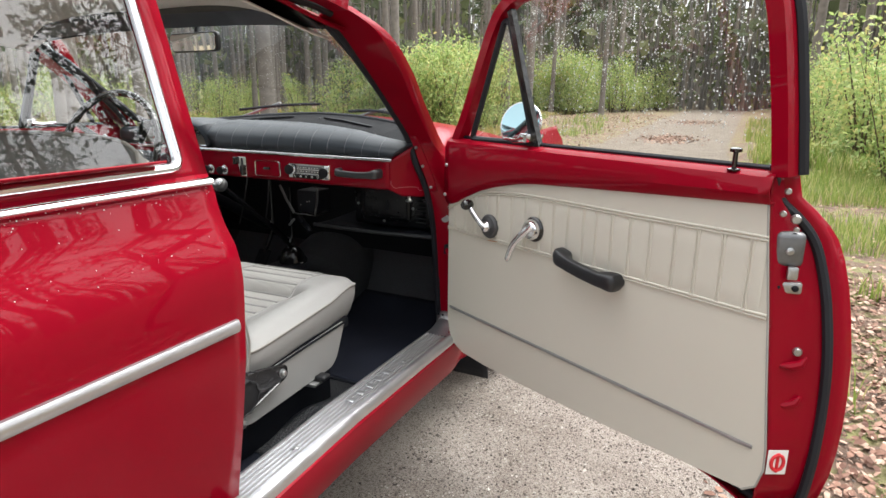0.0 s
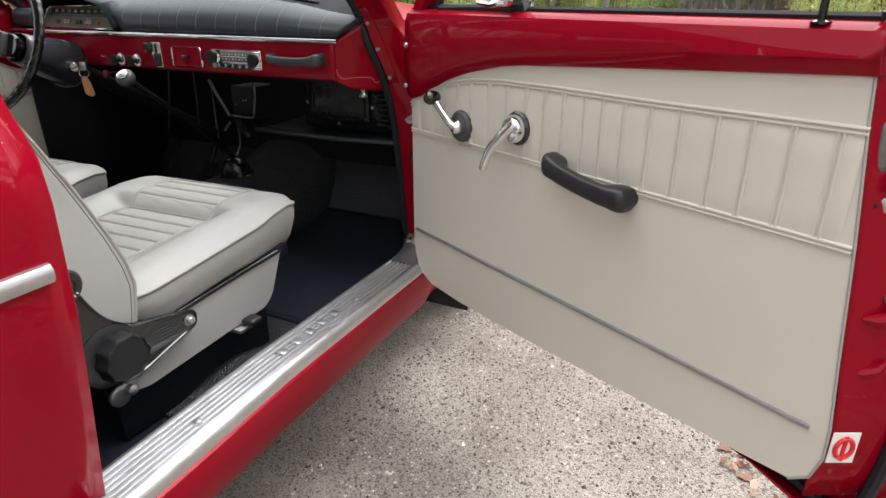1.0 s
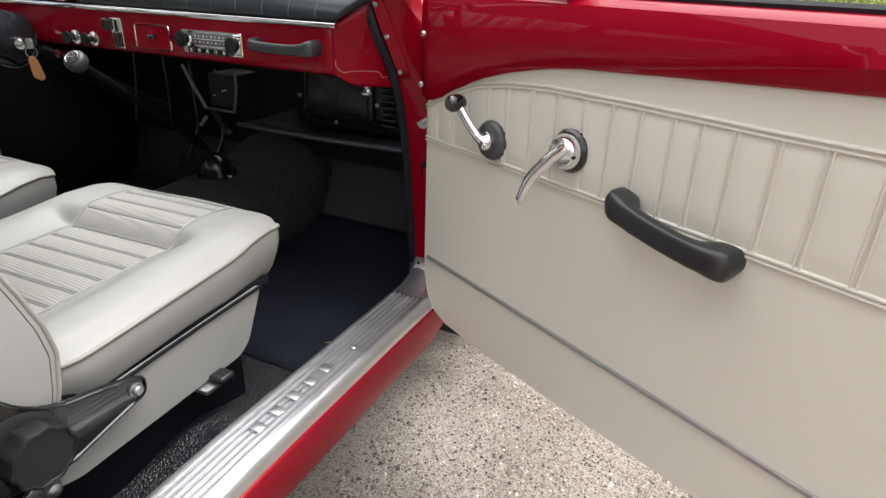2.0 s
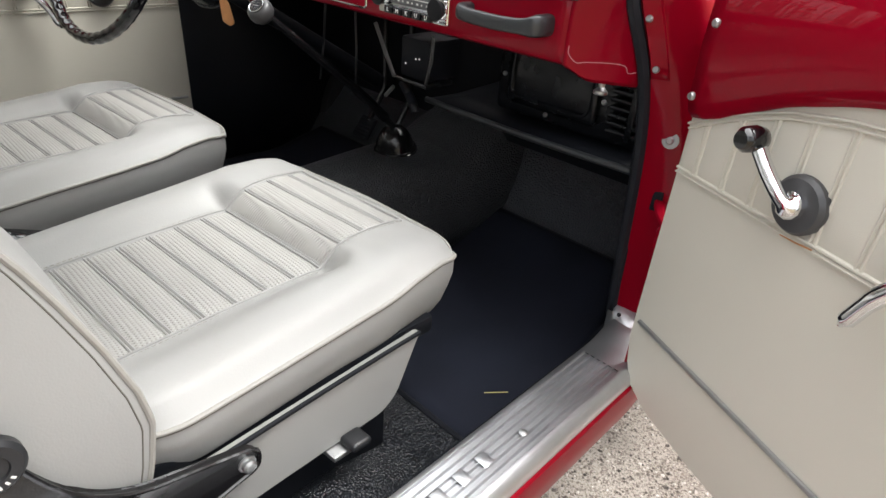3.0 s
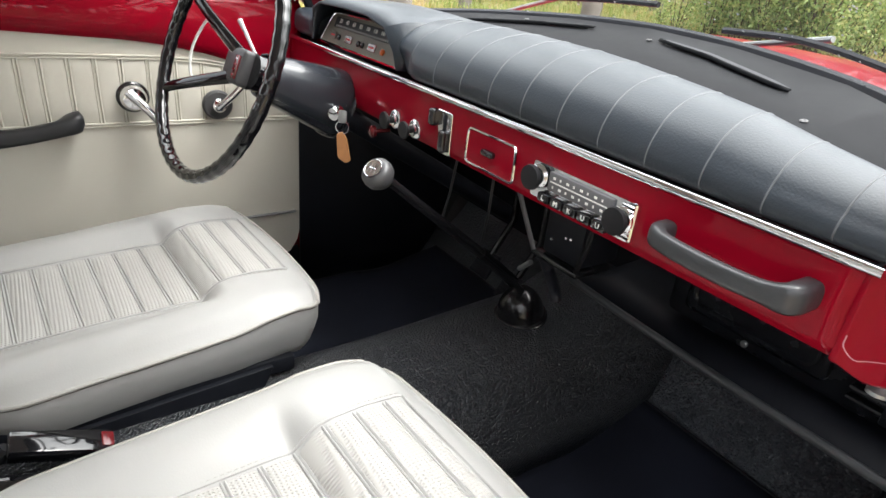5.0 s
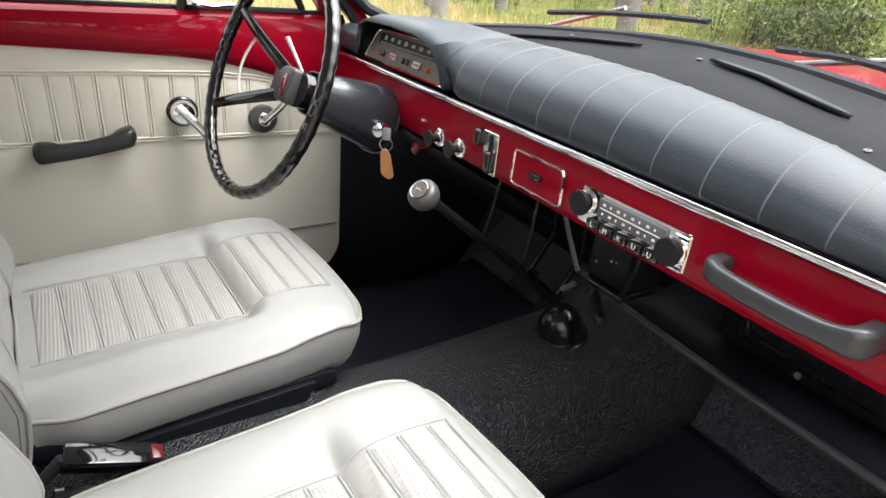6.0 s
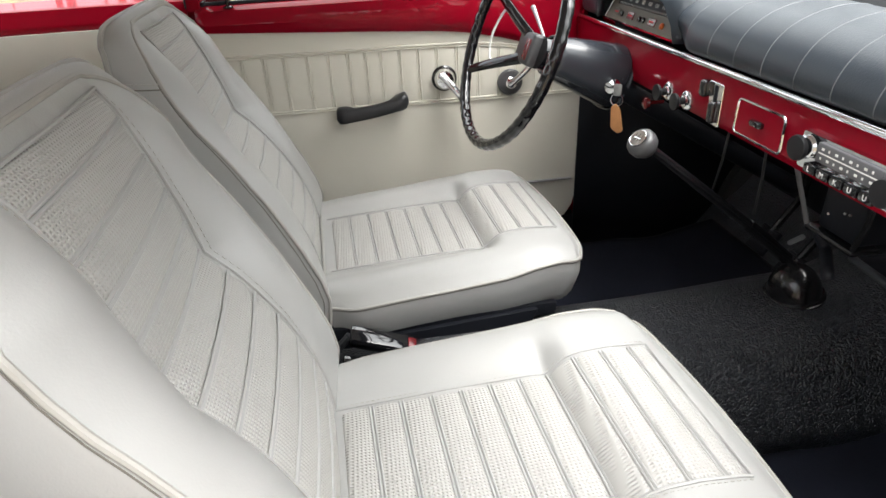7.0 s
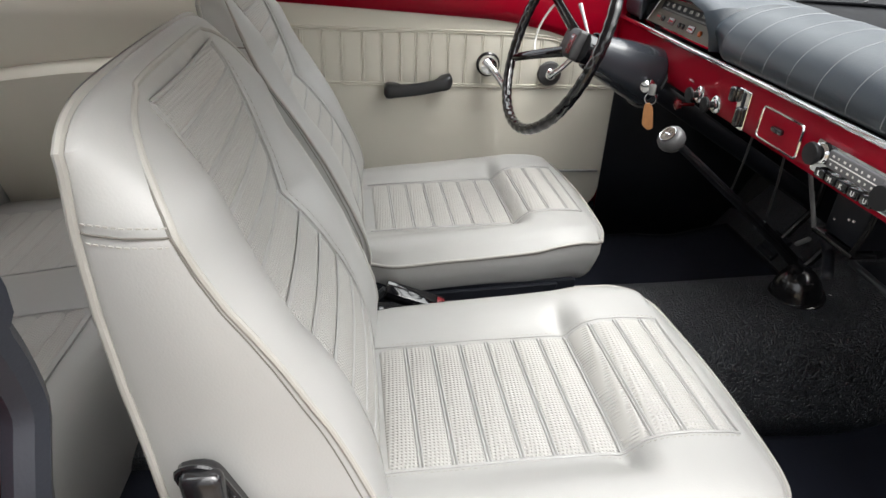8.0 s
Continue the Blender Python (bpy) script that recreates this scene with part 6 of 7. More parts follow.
part("cover", box(0.335, 0.545, 0.228, 0.242, 0.700, 0.832, 0.010, 3), HEATBLACK, heat, "raised rounded cover plate")
part("cover_rim", tube([(a, 0.227, b) for a, b in rounded([(0.35, 0.715), (0.53, 0.715), (0.53, 0.818), (0.35, 0.818)], 0.02, 4)], 0.004, 6, True), HEATBLACK, heat)
for k in range(9):
    part("louvre", box(0.572, 0.672, 0.222, 0.240, 0.700 + 0.0145 * k, 0.708 + 0.0145 * k, 0.003, 2), HEATBLACK, heat, "black louvre")
part("louvre_bar", box(0.614, 0.626, 0.218, 0.226, 0.695, 0.83, 0.002), HEATBLACK, heat)
for at in ((0.32, 0.239, 0.75), (0.44, 0.226, 0.697), (0.56, 0.226, 0.752), (0.60, 0.226, 0.843)):
    bolt(at, (0, -1, 0), 0.005, heat, name="screw")
part("wing_nut", lathe([(0.011, 0), (0.010, 0.008), (0.006, 0.010), (0.005, 0.030), (0.011, 0.036), (0.011, 0.040), (0.006, 0.042)], 14, facing((0.630, 0.075, 0.848), (0.05, -0.1, -1))), STEEL, heat, "steel thumb screw")
cons = thing("radio_bracket", "black metal bracket hanging below the radio", "bracket", (0.19, 0.1, 0.72))
part("strap", tube([(0.062, 0.108, 0.815), (0.078, 0.12, 0.764), (0.112, 0.12, 0.714)], 0.0062, 8, flat=((0, 1, 0), 0.3)), GREYPL, cons, "grey strap")
part("strap", tube([(0.228, 0.115, 0.815), (0.222, 0.12, 0.77), (0.206, 0.122, 0.712)], 0.0055, 8, flat=((0, 1, 0), 0.3)), ENAMEL, cons, "black strap")
part("tray", box(0.108, 0.212, 0.118, 0.20, 0.706, 0.716, 0.003), ENAMEL, cons, "black tray")
part("box", box(0.122, 0.206, 0.128, 0.22, 0.717, 0.80, 0.006), DARK, cons)
for x, z in ((0.142, 0.746), (0.172, 0.760), (0.182, 0.762)):
    bolt((x, 0.127, z), (0, -1, 0), 0.0028, cons, CHROME, name="screw")
part("clamp", tube([(0.084, 0.122, 0.664), (0.111, 0.120, 0.690)], 0.0045, 8), STEEL, cons, "steel clamp")
part("hose", tube(smooth_line([(0.118, 0.14, 0.700), (0.13, 0.15, 0.672), (0.175, 0.122, 0.662), (0.182, 0.12, 0.652)], 5), 0.010, 10), RUBBER, cons, "black rubber hose")
for k, (x0, y0, z0, x1, y1, z1) in enumerate(((-0.045, 0.06, 0.845, -0.187, 0.14, 0.637), (0.055, 0.06, 0.85, -0.07, 0.16, 0.642))):
    cab = thing("control_rod", "thin black control rod below the dashboard", "rod", (x1, y1, z1), "control rods")
    part("rod", tube([(x0, y0, z0), ((x0 + x1) / 2 + 0.004, (y0 + y1) / 2, (z0 + z1) / 2), (x1, y1, z1)], 0.0025, 6), DARKGREY, cab, "thin dark rod")
for x, z in ((-0.215, 0.40), (-0.325, 0.42)):
    ped = thing("pedal", "black ribbed foot pedal", "pedal", (x, 0.45, 0.38), "pedals")
    pm = Matrix.Translation((x, 0.40, z)) @ Matrix.Rotation(radians(-38), 4, "X")
    part("pad", box(-0.034, 0.034, -0.006, 0.006, -0.036, 0.036, 0.004, 2, pm), RUBBER, ped, "black rubber pad")
    for k in range(6):
        part("rib", box(-0.030, 0.030, -0.009, -0.005, -0.030 + 0.011 * k, -0.025 + 0.011 * k, 0.001, 1, pm), RUBBER, ped)
    part("arm", tube([(x, 0.41, z + 0.01), (x + 0.01, 0.47, z + 0.12), (x + 0.01, 0.47, z + 0.34)], 0.009), ENAMEL, ped)
kn = thing("bonnet_release", "small dark red knob below the dashboard", "knob", (-0.245, 0.01, 0.825))
part("knob", lathe([(0.004, -0.03), (0.004, 0.0), (0.011, 0.003), (0.012, 0.010), (0.007, 0.013)], 16, facing((-0.245, 0.005, 0.828), (0, -1, 0))), LENSRED, kn)

# inner mirror and wipers
im = thing("interior_mirror", "framed rear-view mirror hanging from the windscreen header", "mirror", (0.0, -0.16, 1.30))
MM = Matrix.Translation((-0.01, -0.165, 1.296)) @ Matrix.Rotation(radians(-4), 4, "Z") @ Matrix.Rotation(radians(3), 4, "X") @ Matrix.Diagonal((1.28, 1, 1.1, 1))
part("frame", slab(rounded([(-0.085, -0.026), (0.085, -0.026), (0.090, 0.028), (-0.090, 0.028)], 0.014, 4), 0.016, lambda a, b, c: MM @ Vector((a, c, b)), 0.003), PLASTIC, im, "black mirror frame")
part("mirror_glass", slab(rounded([(-0.080, -0.022), (0.080, -0.022), (0.085, 0.024), (-0.085, 0.024)], 0.012, 4), 0.002, lambda a, b, c: MM @ Vector((a, c - 0.0025, b)), 0.0005), MIRROR, im, "mirror glass", smooth=False)
part("stem", tube([MM @ Vector((0, 0.012, 0.01)), MM @ Vector((0, 0.02, 0.045)), (0.0, -0.20, 1.358)], 0.006), PLASTIC, im)
for pts in ([(0.12, 0.478, 1.074), (0.26, 0.462, 1.078), (0.40, 0.432, 1.062), (0.52, 0.375, 1.040)], [(-0.45, 0.452, 1.070), (-0.30, 0.478, 1.086), (-0.15, 0.486, 1.096), (-0.03, 0.484, 1.100)]):
    w = thing("wiper", "black windscreen wiper resting on the wet glass", "wiper", pts[0], "wipers")
    line = smooth_line(pts, 6)
    part("blade", tube(line, 0.006, 6), RUBBER, w, "black rubber blade")
    part("arm", tube([Vector(pts[0]) + Vector((-0.05, 0.05, -0.035)), (line[8] + Vector((0, 0.010, 0.012)))], 0.005), STEEL, w, "steel arm")


# ---- ground and woods ----
def road_mid(y):
    return -0.75 + 0.012 * max(0, y - 42) ** 2


def ground_material():
    m = bpy.data.materials.new("gravel_road_and_forest_floor")
    m.use_nodes = True
    n, l = m.node_tree.nodes, m.node_tree.links
    b = n["Principled BSDF"]
    b.inputs["Roughness"].default_value = 0.85
    geo = n.new("ShaderNodeTexCoord")

    def tex(kind, scale, detail=4):
        t = n.new(kind)
        t.inputs["Scale"].default_value = scale
        if "Detail" in t.inputs:
            t.inputs["Detail"].default_value = detail
        l.new(geo.outputs["Object"], t.inputs["Vector"])
        return t

    def ramp(src, stops):
        r = n.new("ShaderNodeValToRGB")
        while len(r.color_ramp.elements) < len(stops):
            r.color_ramp.elements.new(0.5)
        for e, (p, c) in zip(r.color_ramp.elements, stops):
            e.position, e.color = p, (*c, 1)
        l.new(src, r.inputs["Fac"])
        return r

    grains = tex("ShaderNodeTexVoronoi", 260)
    grit = ramp(grains.outputs["Color"], ((0.0, (0.030, 0.025, 0.021)), (0.42, (0.145, 0.124, 0.105)), (0.75, (0.255, 0.222, 0.19)), (1.0, (0.46, 0.42, 0.375))))
    patches = tex("ShaderNodeTexNoise", 2.2, 8)
    damp = n.new("ShaderNodeMix")
    damp.data_type, damp.blend_type = "RGBA", "MULTIPLY"
    damp.inputs[0].default_value = 1.0
    tone = ramp(patches.outputs["Fac"], ((0.3, (0.58, 0.54, 0.50)), (0.52, (0.95, 0.93, 0.91)), (0.7, (1.08, 1.06, 1.03))))
    l.new(grit.outputs["Color"], damp.inputs[6])
    l.new(tone.outputs["Color"], damp.inputs[7])
    soil = tex("ShaderNodeTexNoise", 7, 8)
    earth = ramp(soil.outputs["Fac"], ((0.25, (0.10, 0.064, 0.045)), (0.48, (0.21, 0.14, 0.10)), (0.60, (0.22, 0.21, 0.085)), (0.8, (0.30, 0.31, 0.11))))
    col = n.new("ShaderNodeVertexColor")
    col.layer_name = "road"
    sep = n.new("ShaderNodeSeparateColor")
    l.new(col.outputs["Color"], sep.inputs[0])
    edge = tex("ShaderNodeTexNoise", 5, 6)
    add = n.new("ShaderNodeMath")
    add.operation = "ADD"
    l.new(sep.outputs[0], add.inputs[0])
    l.new(edge.outputs["Fac"], add.inputs[1])
    cut = ramp(add.outputs[0], ((0.80, (0, 0, 0)), (0.98, (1, 1, 1))))
    # the road's colour turns browner further ahead
    far_brown = n.new("ShaderNodeMix")
    far_brown.data_type = "RGBA"
    far_brown.inputs[6].default_value = (0.13, 0.092, 0.06, 1)
    l.new(sep.outputs[1], far_brown.inputs[0])
    l.new(damp.outputs[2], far_brown.inputs[7])
    mix = n.new("ShaderNodeMix")
    mix.data_type = "RGBA"
    l.new(cut.outputs["Color"], mix.inputs[0])
    l.new(earth.outputs["Color"], mix.inputs[6])
    l.new(far_brown.outputs[2], mix.inputs[7])
    l.new(mix.outputs[2], b.inputs["Base Color"])
    bp = n.new("ShaderNodeBump")
    bp.inputs["Strength"].default_value, bp.inputs["Distance"].default_value = 0.9, 0.006
    l.new(grains.outputs["Distance"], bp.inputs["Height"])
    l.new(bp.outputs["Normal"], b.inputs["Normal"])
    return m


def road_share(x, y):
    """1 on the road, 0 in the woods."""
    mid = road_mid(y)
    right, left = mid + 2.55 - 0.5 * step(2, 14, y), mid - 3.6 + 2.7 * step(3, 13, y) - 0.035 * max(0, y - 13)
    return step(-0.35, 0.35, right - x) * step(-0.6, 0.6, x - left)


def rise(x, y):
    off = (1 - road_share(x, y))
    far = step(15, 60, math.hypot(x, y))
    return 0.015 * noise.noise(Vector((x * 1.3, y * 1.3, 0))) * (1 if abs(x) < 30 else 0) + off * (0.05 + 0.08 * noise.noise(Vector((x * 0.35, y * 0.35, 4)))) + 0.3 * far * off * noise.noise(Vector((x * 0.06, y * 0.06, 9)))


gx = sorted(set([round(v, 3) for v in [*np.linspace(-6, 5, 90), *np.linspace(-60, -6, 40), *np.linspace(5, 60, 40), -2500, -800, -250, -110, 110, 250, 800, 2500]]))
gy = sorted(set([round(v, 3) for v in [*np.linspace(-5, 9, 100), *np.linspace(9, 75, 60), *np.linspace(-60, -5, 30), -2500, -800, -250, -110, 120, 250, 800, 2500]]))
gb = grid([[(x, y, rise(x, y)) for x in gx] for y in gy])
layer = gb.loops.layers.color.new("road")
for f in gb.faces:
    for lp in f.loops:
        s = road_share(lp.vert.co.x, lp.vert.co.y)
        w = 1 - 0.38 * step(3, 11, lp.vert.co.y)
        lp[layer] = (s, w, s, 1)
ground = part("ground", gb, ground_material())
tagged(ground, "damp grey gravel forest road with brown needle-strewn verges", "ground", kind="structure")

rnd = random.Random(7)


def scatter(name, label, category, items, material):
    """One mesh of many small loose pieces."""
    verts, faces = [], []
    for vs, fs in items:
        k = len(verts)
        verts += vs
        faces += [tuple(i + k for i in f) for f in fs]
    me = bpy.data.meshes.new(name)
    me.from_pydata([tuple(v) for v in verts], [], faces)
    me.materials.append(material)
    ob = new(name, me)
    return tagged(ob, label, category, kind="stuff")


def island(name, stops, rough=0.8, trans=0.0):
    """A matt colour that changes from piece to piece."""
    m = bpy.data.materials.new(name)
    m.use_nodes = True
    n, l = m.node_tree.nodes, m.node_tree.links
    b = n["Principled BSDF"]
    b.inputs["Roughness"].default_value = rough
    g = n.new("ShaderNodeNewGeometry")
    r = n.new("ShaderNodeValToRGB")
    while len(r.color_ramp.elements) < len(stops):
        r.color_ramp.elements.new(0.5)
    for e, (p, c) in zip(r.color_ramp.elements, stops):
        e.position, e.color = p, (*c, 1)
    l.new(g.outputs["Random Per Island"], r.inputs["Fac"])
    l.new(r.outputs["Color"], b.inputs["Base Color"])
    if trans:
        t, mx = n.new("ShaderNodeBsdfTranslucent"), n.new("ShaderNodeMixShader")
        l.new(r.outputs["Color"], t.inputs["Color"])
        mx.inputs[0].default_value = trans
        l.new(b.outputs[0], mx.inputs[1])
        l.new(t.outputs[0], mx.inputs[2])
        l.new(mx.outputs[0], n["Material Output"].inputs["Surface"])
    return m


STONE = island("gravel_stones", ((0, (0.05, 0.042, 0.036)), (0.35, (0.16, 0.135, 0.115)), (0.7, (0.36, 0.315, 0.275)), (1, (0.68, 0.64, 0.58))), 0.75)
LITTER = island("bark_and_dry_leaves", ((0, (0.11, 0.055, 0.038)), (0.5, (0.27, 0.15, 0.105)), (0.8, (0.42, 0.27, 0.20)), (1, (0.52, 0.40, 0.31))), 0.85)
BLADE = island("grass_blades", ((0, (0.14, 0.22, 0.04)), (0.6, (0.27, 0.36, 0.08)), (0.85, (0.46, 0.44, 0.17)), (1, (0.58, 0.50, 0.27))), 0.6, 0.35)
LEAF = island("fresh_birch_leaves", ((0, (0.20, 0.31, 0.09)), (0.5, (0.38, 0.49, 0.17)), (0.85, (0.54, 0.56, 0.22)), (1, (0.55, 0.44, 0.18))), 0.5, 0.45)
NEEDLE = island("pine_needles", ((0, (0.025, 0.045, 0.02)), (1, (0.07, 0.10, 0.04))), 0.6, 0.15)
BARK = mat("pine_bark", (0.19, 0.168, 0.152), rough=0.9, var=0.5, scale=6, bump=1.0, bscale=18)
TWIG = mat("twig_bark", (0.09, 0.06, 0.04), rough=0.8, var=0.3, scale=20)

stones = []
while len(stones) < 26000:
    x, y = (rnd.uniform(0.7, 2.3), rnd.uniform(-0.8, 1.6)) if rnd.random() < 0.6 else (rnd.uniform(0.2, 3.0), rnd.uniform(-1.2, 3.4))
    if rnd.random() > road_share(x, y) + 0.1:
        continue
    s = rnd.uniform(0.0016, 0.0048) * (1.7 if rnd.random() < 0.05 else 1)
    c = Vector((x, y, rise(x, y) + s * 0.2))
    an = rnd.uniform(0, 6.3)
    vs = []
    for dx, dy, dz in ((1, 0.2, 0), (-0.1, 1, 0.1), (-1, -0.1, -0.1), (0.2, -1, 0), (0.1, 0.1, 0.85)):
        k = s * rnd.uniform(0.7, 1.2)
        vs.append(c + Vector((dx * math.cos(an) - dy * math.sin(an), dx * math.sin(an) + dy * math.cos(an), dz)) * k)
    stones.append((vs, [(0, 1, 4), (1, 2, 4), (2, 3, 4), (3, 0, 4)]))
scatter("gravel", "loose grey-brown gravel stones on the road", "gravel", stones, STONE)

flakes = []
while len(flakes) < 17000:
    x, y = (rnd.uniform(1.6, 3.4), rnd.uniform(-0.6, 2.6)) if rnd.random() < 0.7 else (rnd.uniform(1.5, 4.2), rnd.uniform(-1.0, 6.0))
    if rnd.random() < road_share(x, y) * 0.96:
        continue
    s = rnd.uniform(0.005, 0.020)
    c = Vector((x, y, rise(x, y) + rnd.uniform(0.003, 0.018)))
    r = Euler((rnd.uniform(-0.6, 0.6), rnd.uniform(-0.6, 0.6), rnd.uniform(0, 6.3))).to_matrix()
    vs = [c + r @ Vector(p) for p in ((-s, -s * 0.4, 0), (s * 0.2, -s * 0.6, s * 0.15), (s, 0, 0), (s * 0.3, s * 0.55, s * 0.2), (-s * 0.7, s * 0.4, 0))]
    flakes.append((vs, [(0, 1, 2, 3, 4)]))
while len(flakes) < 25000:
    q = rnd.random()
    if q < 0.12:
        x, y = rnd.gauss(-0.25, 0.35), rnd.gauss(15.5, 0.8)
    elif q < 0.2:
        x, y = rnd.gauss(-0.4, 0.5), rnd.gauss(26, 1.2)
    else:
        x, y = rnd.uniform(-7.5, -0.9), rnd.uniform(6, 34)
        if rnd.random() < road_share(x, y) * 0.97:
            continue
    s = rnd.uniform(0.014, 0.045)
    c = Vector((x, y, rise(x, y) + rnd.uniform(0.003, 0.02)))
    r = Euler((rnd.uniform(-0.6, 0.6), rnd.uniform(-0.6, 0.6), rnd.uniform(0, 6.3))).to_matrix()
    flakes.append(([c + r @ Vector(p) for p in ((-s, -s * 0.4, 0), (s * 0.2, -s * 0.6, s * 0.15), (s, 0, 0), (s * 0.3, s * 0.55, s * 0.2), (-s * 0.7, s * 0.4, 0))], [(0, 1, 2, 3, 4)]))
scatter("leaf_litter", "brown bark flakes and dry leaves along the verge", "leaf litter", flakes, LITTER)

blades = []
while len(blades) < 60000:
    q = rnd.random()
    x, y = (rnd.uniform(1.8, 6.0), rnd.uniform(0.8, 12)) if q < 0.40 else (rnd.uniform(-18, 9), rnd.uniform(4, 26))
    if road_share(x, y) > 0.15 * rnd.random() or noise.noise(Vector((x * 0.9, y * 0.9, 2))) < -0.05 + 0.25 * (x < 2.6 and y < 2.2) + 0.40 * (-6.5 < x < 0 and y > 4):
        continue
    h = rnd.uniform(0.05, 0.20) * (1.0 if y < 8 else 1.8)
    w = rnd.uniform(0.002, 0.0045) * (1 if y < 8 else 2.4)
    an, ln = rnd.uniform(0, 6.3), rnd.uniform(0.1, 0.6) * h
    c = Vector((x, y, rise(x, y)))
    d, t = Vector((math.cos(an), math.sin(an), 0)), Vector((-math.sin(an), math.cos(an), 0))
    vs = [c - t * w, c + t * w, c + t * w * 0.8 + d * ln * 0.35 + Vector((0, 0, h * 0.6)), c - t * w * 0.8 + d * ln * 0.35 + Vector((0, 0, h * 0.6)), c + d * ln + Vector((0, 0, h))]
    blades.append((vs, [(0, 1, 2, 3), (3, 2, 4)]))
scatter("grass", "tufts of fresh green grass beside the road", "grass", blades, BLADE)


HEATH = island("dry_heath_grass", ((0, (0.30, 0.32, 0.09)), (0.4, (0.46, 0.40, 0.14)), (0.7, (0.50, 0.33, 0.12)), (1, (0.62, 0.52, 0.28))), 0.7, 0.35)
tufts = []
while len(tufts) < 44000:
    x, y = (rnd.uniform(-17, -4.0), rnd.uniform(-2, 18)) if rnd.random() < 0.55 else (rnd.uniform(-22, -7.5), rnd.uniform(16, 34))
    if road_share(x, y) > 0.2 * rnd.random() or noise.noise(Vector((x * 0.7, y * 0.7, 6))) < -0.22:
        continue
    h, w = rnd.uniform(0.05, 0.24), rnd.uniform(0.003, 0.009) * (1 if y < 18 else 2.2)
    an, ln = rnd.uniform(0, 6.3), rnd.uniform(0.2, 0.8) * h
    c = Vector((x, y, rise(x, y)))
    d, t = Vector((math.cos(an), math.sin(an), 0)), Vector((-math.sin(an), math.cos(an), 0))
    tufts.append(([c - t * w, c + t * w, c + t * w * 0.8 + d * ln * 0.4 + Vector((0, 0, h * 0.6)), c - t * w * 0.8 + d * ln * 0.4 + Vector((0, 0, h * 0.6)), c + d * ln + Vector((0, 0, h))], [(0, 1, 2, 3), (3, 2, 4)]))
scatter("heath", "yellow and rust-brown heath grass under the pines", "grass", tufts, HEATH)


def leaves(n, place, size, seed):
    r = random.Random(seed)
    bm = bmesh.new()
    for _ in range(n):
        c, s = place(r), size * r.uniform(0.6, 1.3)
        e = Euler((r.uniform(-1.2, 1.2), r.uniform(-1.2, 1.2), r.uniform(0, 6.3))).to_matrix()
        bm.faces.new([bm.verts.new(Vector(c) + e @ Vector(p) * s) for p in ((-1, 0, 0), (-0.1, -0.55, 0.1), (1, 0, 0), (-0.1, 0.55, 0.1))])
    return bm


def build_shrub(seed):
    """A young birch: thin stems and many small leaves."""
    r = random.Random(seed)
    sh = thing("birch_sapling", "young birch sapling with fresh green leaves at the wood's edge", "shrub", group="birch saplings")
    tips = []
    for k in range(r.randint(7, 9)):
        an, out, h = r.uniform(0, 6.3), r.uniform(0.1, 0.7), r.uniform(0.8, 2.1)
        p = [Vector((0.04 * math.cos(an), 0.04 * math.sin(an), -0.05)), Vector((out * 0.5 * math.cos(an), out * 0.5 * math.sin(an), h * 0.5)), Vector((out * math.cos(an), out * math.sin(an), h))]
        line = smooth_line(p, 4)
        part("stem", tube(line, [0.012 * (1 - i / len(line)) + 0.002 for i in range(len(line))], 5), TWIG, sh)
        tips += [(q, 0.05 + 0.22 * (1 - i / len(line))) for i, q in enumerate(line) if i > 1]

    def place(q):
        c, s = q.choice(tips)
        return c + Vector((q.gauss(0, s), q.gauss(0, s), q.gauss(0, 0.10)))

    part("leaves", leaves(1500, place, 0.036, seed), LEAF, sh)
    return sh


def build_pine(seed):
    """A tall pine: bare tapered trunk, dead stubs, high crown of needle clumps."""
    r = random.Random(seed)
    tr = thing("pine_tree", "tall pine tree with a bare grey-brown trunk", "tree", group="pine trees")
    H = r.uniform(15, 19)
    bend = r.uniform(-0.3, 0.3)
    spine = [Vector((bend * math.sin(2 * k / 14), 0.2 * bend * k / 14, -0.3 + H * k / 14)) for k in range(15)]
    part("trunk", tube(spine, [0.17 * (1 - 0.055 * k) * (1.25 if k == 0 else 1) for k in range(15)], 12), BARK, tr)
    limbs, clumps = [], []
    for k in range(26):
        z = H * (0.52 + 0.46 * k / 26)
        an, ln = r.uniform(0, 6.3), (1 - k / 30) * r.uniform(1.2, 2.4)
        c = Vector((along([(p.z, p.x) for p in spine], z), 0, z))
        e = c + Vector((math.cos(an) * ln, math.sin(an) * ln, r.uniform(-0.2, 0.5)))
        limbs.append(tube([c, (c + e) / 2 + Vector((0, 0, 0.08)), e], [0.04, 0.025, 0.008], 5))
        clumps += [c.lerp(e, t) for t in (0.45, 0.6, 0.75, 0.9, 1.0)]
    for k in range(7):
        z, an = r.uniform(1.5, H * 0.5), r.uniform(0, 6.3)
        c = Vector((along([(p.z, p.x) for p in spine], z), 0, z))
        limbs.append(tube([c, c + Vector((math.cos(an), math.sin(an), 0.1)) * r.uniform(0.3, 0.9)], [0.018, 0.006], 5))
    tagged(part("limb_cluster", join(*limbs), BARK, tr), kind="stuff")

    def place(q):
        return q.choice(clumps) + Vector((q.gauss(0, 0.30), q.gauss(0, 0.30), q.gauss(0, 0.20)))

    part("crown", leaves(900, place, 0.10, seed), NEEDLE, tr)
    return tr


shrubs = [build_shrub(s) for s in (11, 12, 13)]
pines = [build_pine(s) for s in (21, 22, 23)]


